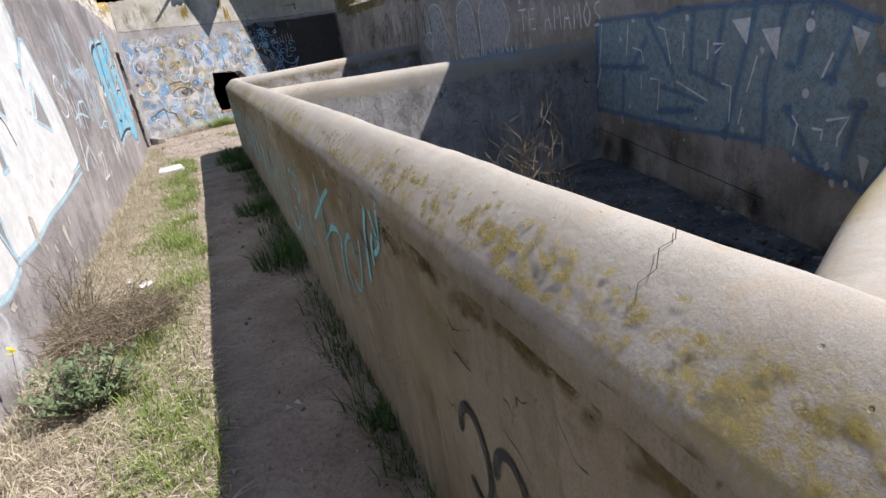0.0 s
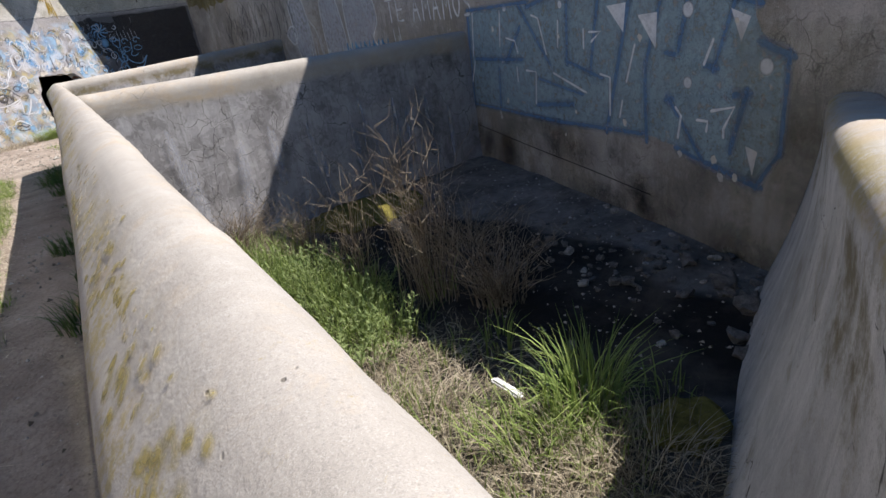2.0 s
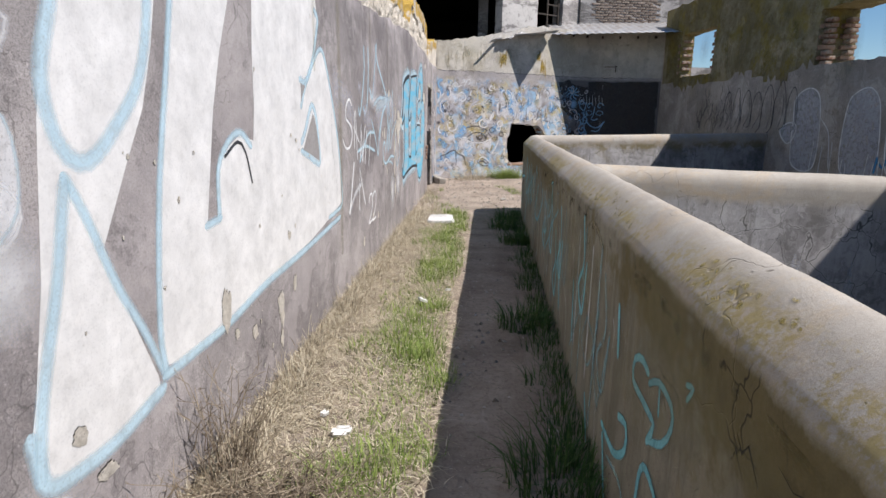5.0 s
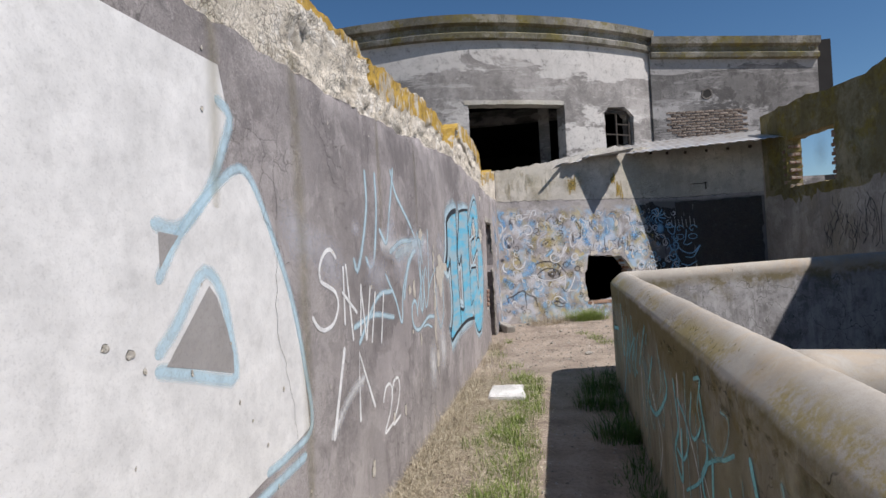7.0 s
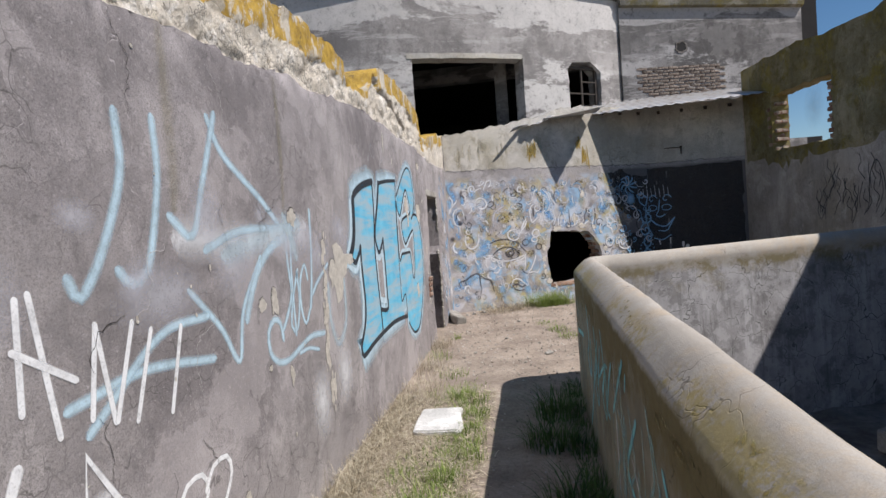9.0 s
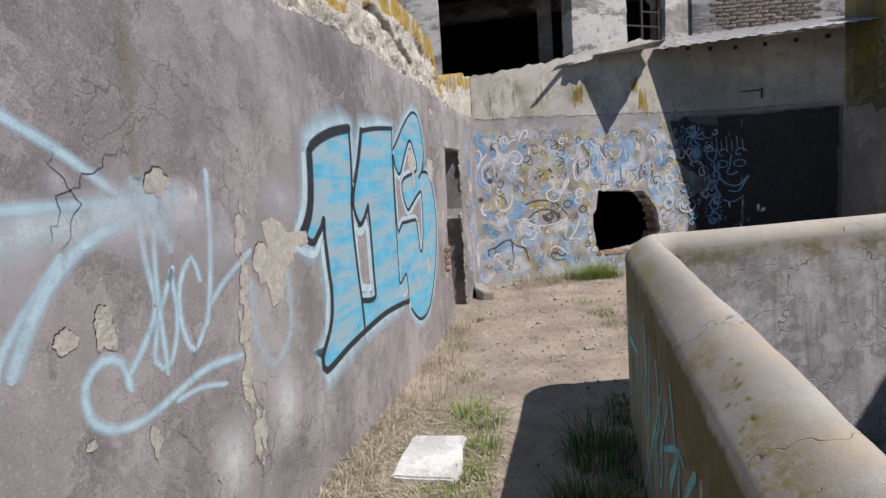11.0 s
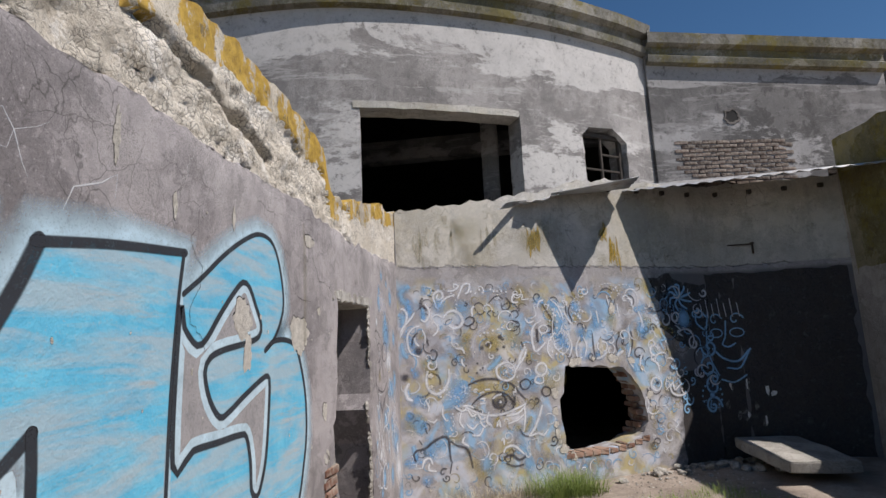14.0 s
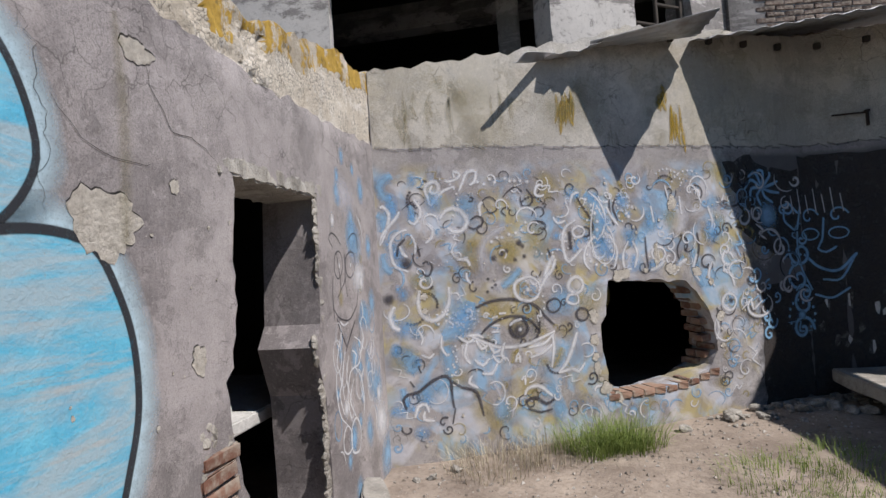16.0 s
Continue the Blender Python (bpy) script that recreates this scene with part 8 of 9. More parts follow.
    go(TEAL, 0.016, (7.60, 0.93), (7.49, 0.95), (7.56, 0.82), (7.51, 0.76), (7.65, 0.66), (7.73, 0.69), (7.67, 0.85))
    go(TEAL, 0.019, (8.00, 0.74), (7.85, 0.70), (7.78, 0.61), (7.92, 0.48), (8.09, 0.47))
    go(TEAL, 0.015, (7.91, 0.34), (7.60, 0.50), (7.44, 0.63), (7.25, 0.72), (7.16, 0.75), (7.03, 0.81))
    go(TEAL, 0.028, (8.84, 0.78), (9.11, 0.49), (8.81, 0.44), (8.34, 0.68), (8.37, 0.79))
    go(TEAL_THIN, 0.016, (7.17, 0.91), (7.07, 0.91), (7.11, 0.82), (7.24, 0.72), (7.34, 0.72), (7.38, 0.77))
    go(TEAL_THIN, 0.034, (9.39, 0.75), (9.19, 0.60))
    go(TEAL_THIN, 0.027, (8.53, 0.84), (8.44, 0.70))
    go(TEAL_THIN, 0.016, (7.49, 0.71), (7.30, 0.73))
    go(TEAL_THIN, 0.041, (9.15, 0.68), (9.21, 0.35))
    go(TEAL, 0.028, (10.14, 0.81), (10.44, 0.49), (10.79, 0.09))
    go(TEAL, 0.022, (9.99, 0.81), (10.21, 0.53))
    go(TEAL, 0.022, (10.10, 0.61), (9.78, 0.76), (9.66, 0.78))
    go(TEAL, 0.027, (9.47, 0.84), (9.61, 0.71), (9.73, 0.54), (9.65, 0.52))
    go(TEAL, 0.028, (9.11, 0.94), (9.27, 0.80), (9.47, 0.62))
    go(TEAL, 0.019, (9.04, 0.90), (9.07, 0.84))
    go(TEAL, 0.036, (11.55, 0.62), (11.07, 0.67))
    go(TEAL, 0.022, (9.73, 0.78), (9.92, 0.56))
    rng = random.Random(17)
    for y in (5.3, 5.9, 6.6, 6.85, 7.1, 7.5, 8.1, 8.6, 9.0, 9.4, 9.9, 10.3, 10.7, 11.1):
        h = rng.uniform(0.55, 0.85)
        go(TEAL if rng.random() < 0.6 else TEAL_THIN, 0.03, (y, h + 0.1), (y - 0.08, h - 0.1), (y + 0.05, h - 0.25), (y - 0.1, h - 0.35), (y - 0.16, h - 0.1))
        go(TEAL_THIN, 0.022, (y + 0.1, h), (y + 0.12, 0.1))
    for y in (5.4, 5.8, 7.8, 9.2, 10.5, 11.4):
        go(TEAL_THIN, 0.03, (y, 0.9), (y + 0.02, 0.5), (y, 0.12))
        go(WHITE_THIN, 0.03, (y + 0.2, 0.85), (y + 0.2, 0.25))
    for k in range(3):
        go(BLACK, 0.03, *[(1.62 + 0.17 * k + 0.07 * math.cos(a), 0.52 + 0.12 * math.sin(a)) for a in [0.3 + 0.5 * i for i in range(11)]])
    for k in range(230):
        y = rng.uniform(0.7, 2.5)
        low = 0.885 + 0.03 * noise.noise((y * 4, 0, 6))
        p.dab(OLIVE, -y, rng.uniform(low, 0.965), rng.uniform(0.008, 0.026), rng.uniform(0.8, 2.4), rng.uniform(-0.6, 0.6))
    for k in range(110):
        y = rng.uniform(2.4, 8.5)
        p.dab(OLIVE, -y, rng.uniform(0.92, 0.99), rng.uniform(0.008, 0.03), rng.uniform(1.0, 3.5), rng.uniform(-0.3, 0.3))
    for k in range(26):
        y, z = rng.uniform(0.8, 4.2), rng.uniform(0.55, 0.93)
        a, b, c = rng.uniform(-0.04, 0.01), rng.uniform(-0.05, 0.02), rng.uniform(-0.03, 0.03)
        p.ribbon(CRACK, [(-y, z), (-y + 0.03, z + a), (-y + 0.05, z + a + c), (-y + 0.10, z + a + b)], rng.choice((0.003, 0.005, 0.009)), smooth=False, taper=0.7)
    for k in range(40):
        y = rng.uniform(0.5, 11.8)
        p.dab(RUN_OFF, -y, rng.uniform(0.45, 0.92), rng.uniform(0.08, 0.25), rng.uniform(0.8, 2.2))


turquoise_tags(side)
side.close("graffiti")


def parapet_crown(y, off, d):
    """A point on the worn top of the long parapet, off metres outward from its middle line."""
    drop = WORN_TOP[-1][1]
    for (a, u, _), (b, v, _) in zip(WORN_TOP, WORN_TOP[1:]):
        if b <= off <= a:
            drop = u + (v - u) * (a - off) / (a - b)
            break
    q = Vector((parapet_x(y) + 0.105 - off, y, parapet_top(y) - drop))
    wob = 0.006 * noise.noise((q.x * 1.6, q.y * 1.6, q.z * 1.6))
    return q + Vector((-0.4 * (d - wob), 0.0, -d + 0.6 * wob)) if off > 0.05 else q + Vector((0.0, 0.0, -d + 0.6 * wob))


TOP_LICHEN = paint("dry_yellow_lichen", (0.37, 0.30, 0.10), 0.72, 0.7, 0.95)
crown = Painter(parapet_crown, long_parapet, 0.0024)
grow = random.Random(58)
for mid_y, reach, count in ((1.75, 0.30, 150), (2.35, 0.30, 130), (3.1, 0.35, 90), (4.2, 0.4, 60), (1.25, 0.2, 50), (5.6, 0.5, 50), (7.4, 0.6, 40), (9.3, 0.6, 40)):
    for k in range(count):
        off = min(0.082, max(0.0, grow.gauss(0.060, 0.022)))
        crown.dab(TOP_LICHEN, grow.gauss(mid_y, 0.5 * reach), off, grow.uniform(0.003, 0.009), grow.uniform(1.0, 3.0), grow.uniform(-0.5, 0.5))
crown.ribbon(CRACK, [(1.50, 0.05), (1.515, 0.03), (1.505, 0.012), (1.525, -0.01), (1.52, -0.03), (1.54, -0.05)], 0.0016, smooth=False)
crown.close("lichen")

# ---------------------------------------------------------------- bricks
def brick_material(name, low, high):
    n = Nodes(name, 0.92)
    c = n.mix(n.chance(), low, high)
    c = n.mix(n.span(n.noise(14, 5, 0.7), 0.45, 0.66), c, (0.33, 0.285, 0.235))
    n.bump(n.noise(30, 5, 0.7), 0.6, 0.01)
    return n.done(c)


BRICK = brick_material("old_red_brick", (0.17, 0.085, 0.06), (0.34, 0.22, 0.16))
GREY_BRICK = brick_material("sooty_brick", (0.06, 0.042, 0.036), (0.16, 0.12, 0.10))
STONE = plaster("pale_rubble_stone", (0.46, 0.43, 0.38), (0.27, 0.25, 0.22), (0.55, 0.53, 0.49), 0.5, 0.004, 6.0, 0.1)
WHITE_STONE = plaster("white_plaster_lump", (0.74, 0.73, 0.71), (0.56, 0.55, 0.52), (0.80, 0.79, 0.77), 0.5, 0.003, 9.0, 0.1)
DARK_STONE = plaster("dark_rubble_stone", (0.20, 0.18, 0.165), (0.10, 0.09, 0.08), (0.30, 0.28, 0.25), 0.4, 0.004, 6.0, 0.1)
WOOD = Nodes("grey_weathered_wood", 0.85)
WOOD = WOOD.done(WOOD.mix(WOOD.noise(30, 5, 0.6, WOOD.scaled(1, 1, 8)), (0.025, 0.02, 0.017), (0.10, 0.085, 0.072)))
IRON = Nodes("rusty_iron", 0.7)
IRON = IRON.done(IRON.mix(IRON.noise(40), (0.02, 0.018, 0.016), (0.075, 0.045, 0.03)))


def brick_meshes(count, size, material):
    out = []
    rng = random.Random(6)
    for k in range(count):
        bm = bmesh.new()
        grid_box(bm, [-v / 2 for v in size], [v / 2 for v in size], 0.008)
        for v in bm.verts:
            v.co += Vector([rng.uniform(-0.006, 0.006) for _ in range(3)])
        out.append(mesh_of(bm, "brick", material))
    return out


BRICKS = brick_meshes(5, (0.22, 0.11, 0.058), BRICK)
GREY_BRICKS = brick_meshes(4, (0.22, 0.11, 0.058), GREY_BRICK)


def lay(parent, where, turn, rng, tip=0.0, kind=BRICKS):
    ob = new("brick", rng.choice(kind))
    ob.parent = parent
    ob.matrix_basis = Matrix.Translation(where) @ Euler((rng.uniform(-0.05, 0.05), tip + rng.uniform(-0.05, 0.05), turn + rng.uniform(-0.08, 0.08))).to_matrix().to_4x4()


def brick_edges():
    rng = random.Random(77)
    # rim of the hole in the mural wall
    for c in range(12):
        z = 0.47 + 0.074 * c
        s = 3.02 - 0.9 * max(0.0, 0.62 - z) - 0.55 * max(0.0, z - 0.95) + 0.02
        w = MURAL_LINE.at(s)[1]
        turn = math.atan2(w.y, w.x)
        for row in (0.14, 0.26):
            lay(mural_wall, MURAL_LINE.place(s + rng.uniform(-0.05, 0.03), z, row), turn + (1.57 if c % 2 else 0), rng)
    for k in range(10):
        s = 1.90 + 0.115 * k
        w = MURAL_LINE.at(s)[1]
        lay(mural_wall, MURAL_LINE.place(s, 0.385 + 0.012 * max(0, k - 5) ** 1.5, 0.10), math.atan2(w.y, w.x) + 1.57, rng)
    # jambs of the window openings
    for y, z0, n in ((17.06, 2.48, 11), (15.34, 2.46, 11), (12.15, 2.30, 9), (10.05, 2.28, 9), (5.90, 1.94, 10)):
        s = RIGHT.near_y(y)
        w = RIGHT.at(s)[1]
        inward = 0.03 if y in (17.06, 12.15, 5.90) else -0.03
        for c in range(n):
            for d in ((0.10, 0.19) if y > 13 else (0.12, 0.42)):
                lay(right_wall, RIGHT.place(s + inward * rng.uniform(0.2, 1.6), z0 + 0.074 * c, d), math.atan2(w.y, w.x) + (1.57 if c % 2 else 0), rng)
    # broken jamb of the doorway
    for c in range(4):
        lay(left_wall, Vector((-0.042, 14.015 + 0.02 * (c % 2), 0.70 + 0.068 * c)), 1.57, rng)
    for c in range(9):
        lay(left_wall, Vector((-0.22, 14.06 + 0.02 * abs(c - 4), 0.50 + 0.074 * c)), 0.0, rng)
    # bare brick patch on the tower's flat wall
    side_wall = bpy.data.objects["wall_tower_side"]
    w = TOWER_FLAT.at(0.5)[1]
    turn = math.atan2(w.y, w.x)
    for c in range(11):
        for k in range(8):
            s = 0.42 + 0.224 * k + (0.11 if c % 2 else 0)
            if s < 2.25 and not (c < 3 and k == 0):
                lay(side_wall, TOWER_FLAT.place(s, 3.90 + 0.066 * c, 0.045), turn, rng, 0.0, GREY_BRICKS)


brick_edges()


# ---------------------------------------------------------------- roof sheets
def sheet_thing(name, corners, label, waves=5, bend=0.05, rag=0.03):
    """A corrugated sheet between four corners, bent and torn at its edge."""
    a, b, c, d = [Vector(q) for q in corners]
    bm = bmesh.new()
    n, m = waves * 6, 8
    nrm = (b - a).cross(d - a).normalized()
    rows = []
    for i in range(n + 1):
        u = i / n
        row = []
        for j in range(m + 1):
            v = j / m
            p = a.lerp(b, u).lerp(d.lerp(c, u), v)
            p += nrm * (0.011 * math.sin(u * waves * math.tau) + bend * math.sin(v * 2.4) * math.sin(u * 3.1 + 0.5))
            if j == m:
                p += (a - d).normalized() * rag * noise.noise((u * 9, 3, 1))
            row.append(bm.verts.new(p))
        rows.append(row)
    for r0, r1 in zip(rows, rows[1:]):
        for j in range(m):
            bm.faces.new((r0[j], r1[j], r1[j + 1], r0[j + 1])).smooth = True
    ob = new(name, mesh_of(bm, name, STEEL))
    ob.modifiers.new("thick", "SOLIDIFY").thickness = 0.003
    return tagged(ob, label, "roof sheet", "roof sheets")


sheet_thing("roof_sheet", ((1.72, 16.82, 3.33), (1.76, 17.35, 3.40), (2.68, 17.36, 3.44), (2.70, 16.74, 3.43)), "torn zinc roof sheet bent up over the eave", 5, 0.02)
sheet_thing("roof_sheet", ((1.22, 16.82, 3.24), (1.85, 17.2, 3.42), (1.92, 16.88, 3.36), (1.42, 16.66, 3.24)), "crumpled zinc sheet scrap lying on the wall top", 3, 0.06, 0.06)
sheet_thing("roof_sheet", ((1.36, 16.90, 3.26), (1.52, 16.96, 3.30), (1.22, 16.42, 3.16), (1.10, 16.40, 3.10)), "narrow twisted strip of torn zinc sheet", 1, 0.02, 0.03)


def rafters():
    for k in range(8):
        s = MURAL_LINE.near_x(2.45) + 0.42 * k
        q = MURAL_LINE.place(min(s, MURAL_LINE.length - 0.05), 3.46, 0)
        bm = bmesh.new()
        grid_box(bm, (-0.025, -0.06, -0.03), (0.025, 0.5, 0.03), 0.006)
        ob = new("rafter", mesh_of(bm, "rafter", WOOD))
        ob.matrix_basis = Matrix.Translation(q) @ Euler((0.2, 0, 0.1 * math.sin(k))).to_matrix().to_4x4()
        tagged(ob, "short dark rafter end under the zinc roof", "rafter", "rafter ends")


rafters()


def iron_hook():
    q = MURAL_LINE.place(4.78, 2.76, 0)
    bm = bmesh.new()
    grid_box(bm, (-0.30, -0.035, -0.008), (0.01, -0.02, 0.008), 0.003)
    grid_box(bm, (-0.008, -0.05, -0.13), (0.012, -0.02, 0.012), 0.003)
    grid_box(bm, (-0.012, -0.06, 0.0), (0.02, 0.01, 0.022), 0.003)
    ob = new("wall_hook", mesh_of(bm, "wall_hook", IRON))
    ob.matrix_basis = Matrix.Translation(q)
    tagged(ob, "bent rusty iron hook fixed in the wall", "hook")


iron_hook()


# ---------------------------------------------------------------- windows and doorway trim
def small_window():
    s0, s1 = TOWER.near_x(2.34), TOWER.near_x(2.99)
    mid = TOWER.place((s0 + s1) / 2, 4.13, 0.12)
    w = TOWER.at((s0 + s1) / 2)[1]
    m = Matrix.Translation(mid) @ Matrix.Rotation(math.atan2(w.y, w.x), 4, "Z")
    root = new("window_1")
    root.matrix_basis = m
    tagged(root, "old wooden window frame with broken panes in the tower", "window", "", "structure")
    half, tall = (s1 - s0) / 2, 0.48
    for name, lo, hi in (("frame_post", (-half, -0.03, -tall), (-half + 0.06, 0.03, tall)), ("frame_post", (half - 0.06, -0.03, -tall), (half, 0.03, tall)), ("frame_head", (-half, -0.03, tall - 0.06), (half, 0.03, tall)), ("frame_sill", (-half, -0.04, -tall), (half, 0.04, -tall + 0.06)), ("glazing_bar", (-0.02, -0.02, -tall), (0.02, 0.02, tall)), ("glazing_bar", (-half, -0.02, -0.08), (half, 0.02, -0.05)), ("glazing_bar", (0.0, -0.02, 0.16), (half, 0.02, 0.19))):
        bm = bmesh.new()
        grid_box(bm, lo, hi, 0.006)
        part(name, bm, WOOD, root)


def big_window_inside():
    bm = bmesh.new()
    grid_box(bm, (0.85, 18.6, 2.85), (1.1, 18.9, 6.1), 0.02)
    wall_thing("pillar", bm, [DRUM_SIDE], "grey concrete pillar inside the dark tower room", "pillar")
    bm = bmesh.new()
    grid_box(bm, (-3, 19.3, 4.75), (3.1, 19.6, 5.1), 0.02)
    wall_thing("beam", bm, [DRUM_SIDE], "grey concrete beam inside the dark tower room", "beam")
    s0, s1 = TOWER.near_x(-0.62), TOWER.near_x(1.45)
    bm = bmesh.new()
    rows = []
    for i in range(15):
        s = s0 + (s1 - s0) * i / 14
        z = 4.65 + 0.02 * noise.noise((s * 5, 0, 0))
        rows.append([bm.verts.new(TOWER.place(s, zz, d)) for d, zz in ((-0.012, z + 0.09), (-0.012, z), (0.3, z), (0.3, z + 0.09))])
    for a, b in zip(rows, rows[1:]):
        for i in range(4):
            bm.faces.new((a[i], b[i], b[(i + 1) % 4], a[(i + 1) % 4]))
    bm.faces.new(rows[0])
    bm.faces.new(list(reversed(rows[-1])))
    wall_thing("lintel", bm, [MURAL_TOP], "pale concrete lintel over the big tower window", "lintel")


def door_lintel():
    bm = bmesh.new()
    grid_box(bm, (-0.34, 14.12, 2.015), (0.008, 15.17, 2.095), 0.008)
    bmesh.ops.subdivide_edges(bm, edges=[e for e in bm.edges if abs((e.verts[0].co - e.verts[1].co).y) > 0.5], cuts=44)
    for v in bm.verts:
        v.co += Vector((0.022 * noise.noise(v.co * 17), 0, 0.016 * noise.noise(v.co * 19) + 0.010 * noise.noise(v.co * 47)))
    wall_thing("lintel", bm, [STONE], "rough broken concrete lintel over the doorway", "lintel")
    # ragged mortar edges of both jambs
    bm = bmesh.new()
    rng = random.Random(3)

    def lump(x, y, z, r, flat, tall):
        q = Matrix.Translation((x, y, z)) @ Euler((rng.uniform(0, 6), 0, 0)).to_matrix().to_4x4()
        bmesh.ops.create_icosphere(bm, subdivisions=1, radius=r, matrix=q @ Matrix.Diagonal((flat, 1.0, tall, 1)))

    for k in range(70):
        z = 0.05 + 0.0285 * k
        edge = 15.075 - (0.10 if 1.08 < z < 1.24 else 0.0) - (0.03 if z < 1.0 else 0.0)
        lump(-0.012, edge + 0.03 * noise.noise((z * 5, 0, 0)), z, rng.uniform(0.016, 0.038), 0.5, 1.2)
    for k in range(90):
        z = 0.10 + 0.98 * rng.random()
        edge = 14.17 + (0.08 if z < 0.6 else 0.0) - (0.09 if 0.9 < z < 1.12 else 0.0)
        lump(rng.uniform(-0.07, -0.015), edge - 0.06 + rng.uniform(-0.07, 0.03), z, rng.uniform(0.018, 0.055), 0.4, 1.1)
    for k in range(60):
        z = 0.42 + 0.62 * rng.random()
        lump(-0.004, 14.0 + rng.uniform(-0.09, 0.12), z, rng.uniform(0.012, 0.03), 0.35, 1.0)
    for v in bm.verts:
        v.co += 0.014 * Vector((noise.noise(v.co * 23), noise.noise(v.co * 19 + Vector((5, 0, 0))), noise.noise(v.co * 21)))
    wall_thing("trim_jamb", bm, [STONE], "crumbled mortar edge of the doorway", "door jamb")
    bm = bmesh.new()
    grid_box(bm, (-1.3, 14.3, 0.74), (-0.42, 16.2, 0.82), 0.01)
    ledge = new("shelf", mesh_of(bm, "shelf", WHITE_STONE))
    tagged(ledge, "pale concrete ledge inside the dark side room", "ledge", "", "structure")


def wall_vent():
    """A broken round vent: a ragged chipped lip around a flat disc painted black for depth."""
    bm = bmesh.new()
    rng = random.Random(3)
    rag = [rng.uniform(0.85, 1.2) for _ in range(18)]
    ring = []
    for r, y in ((0.135, -0.002), (0.125, -0.014), (0.098, -0.012), (0.090, 0.006), (0.085, -0.001)):
        ring.append([bm.verts.new((r * q * math.cos(math.tau * k / 18), y, r * q * math.sin(math.tau * k / 18))) for k, q in enumerate(rag)])
    for a, b in zip(ring, ring[1:]):
        for k in range(18):
            bm.faces.new((a[k], a[(k + 1) % 18], b[(k + 1) % 18], b[k]))
    ob = new("wall_vent", mesh_of(bm, "wall_vent", DARK_STONE))
    ob.matrix_basis = Matrix.Translation(TOWER_FLAT.place(1.29, 4.98, 0)) @ Matrix.Rotation(0.19, 4, "Z")
    tagged(ob, "broken round vent hole with chipped rim in the tower wall", "vent")
    # flat black face stands in for the shade down the hole
    pit = bmesh.new()
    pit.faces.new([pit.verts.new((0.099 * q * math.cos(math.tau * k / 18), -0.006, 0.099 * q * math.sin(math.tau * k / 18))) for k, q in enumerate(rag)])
    part("pit", pit, SHADE_BLACK, ob, "flat black disc for the shade inside the vent")


wall_vent()
small_window()
big_window_inside()
door_lintel()


# ---------------------------------------------------------------- stones
def stone_mesh(seed, size, material, sharp=0.6, cut=2):
    bm = bmesh.new()
    bmesh.ops.create_icosphere(bm, subdivisions=cut, radius=0.5)
    rng = random.Random(seed)
    off = Vector((rng.uniform(0, 50), rng.uniform(0, 50), rng.uniform(0, 50)))
    for v in bm.verts:
        n = v.co.normalized()
        box = n / max(abs(n.x), abs(n.y), abs(n.z))
        q = n.lerp(box, 0.55) * (0.5 + sharp * 0.5 * noise.noise(n * 1.3 + off) + 0.08 * noise.noise(n * 5 + off))
        v.co = Vector((q.x * size[0], q.y * size[1], q.z * size[2]))
    return mesh_of(bm, "stone", material)


def put_stone(name, me, x, y, z, turn, label, tip=0.0, group="", category="stone"):
    ob = new(name, me)
    ob.matrix_basis = Matrix.Translation((x, y, z)) @ Euler((tip, tip * 0.4, turn)).to_matrix().to_4x4()
    tagged(ob, label, category, group)
    return ob


def slab_mesh(seed, lx, ly, lz, material):
    bm = bmesh.new()
    grid_box(bm, (-lx / 2, -ly / 2, 0), (lx / 2, ly / 2, lz), 0.012)
    bmesh.ops.subdivide_edges(bm, edges=bm.edges[:], cuts=3, use_grid_fill=True)
    for v in bm.verts:
        v.co.x += 0.05 * noise.noise(v.co * 4 + Vector((seed, 0, 0)))
        v.co.y += 0.05 * noise.noise(v.co * 4 + Vector((0, seed, 0)))
        v.co.z += 0.012 * noise.noise(v.co * 6 + Vector((0, 0, seed)))
    return mesh_of(bm, "slab", material)


put_stone("plaster_slab", slab_mesh(3, 0.36, 0.50, 0.05, WHITE_STONE), 0.51, 11.06, 0.0, 0.05, "broken white plaster slab lying in the grass", 0.03, "", "slab")
put_stone("concrete_block", slab_mesh(7, 0.16, 0.46, 0.13, STONE), 0.13, 15.45, 0.07, 0.45, "pale broken concrete block leaning by the doorway", 0.12, "", "block")
put_stone("concrete_slab", slab_mesh(11, 0.75, 1.15, 0.12, STONE), 4.15, 17.35, 0.24, 0.10, "grey concrete slab lying on rubble by the wall", 0.05, "", "slab")
put_stone("concrete_block", slab_mesh(13, 0.4, 0.22, 0.16, STONE), 4.1, 11.45, PIT + 0.02, 0.6, "broken concrete lump on the pool floor", 0.15, "", "block")
LITTER = slab_mesh(5, 0.07, 0.045, 0.006, WHITE_STONE), slab_mesh(6, 0.045, 0.04, 0.006, WHITE_STONE)
for k, (x, y) in enumerate(((0.50, 5.35), (0.38, 5.5), (0.66, 7.3), (0.84, 7.6))):
    put_stone("litter_scrap", LITTER[k % 2], x, y, 0.03, 0.9 * k, "small crumpled pale scrap of litter in dry grass", 0.25, "litter", "litter")
put_stone("litter_scrap", slab_mesh(8, 0.06, 0.18, 0.02, WHITE_STONE), 2.86, 3.28, PIT + 0.12, 0.5, "white scrap of litter among the pool weeds", 0.5, "litter", "litter")
STONES = [stone_mesh(k, (1.0, 0.75, 0.55), STONE) for k in range(5)]
DARKS = [stone_mesh(40 + k, (1.0, 0.8, 0.6), DARK_STONE) for k in range(4)]


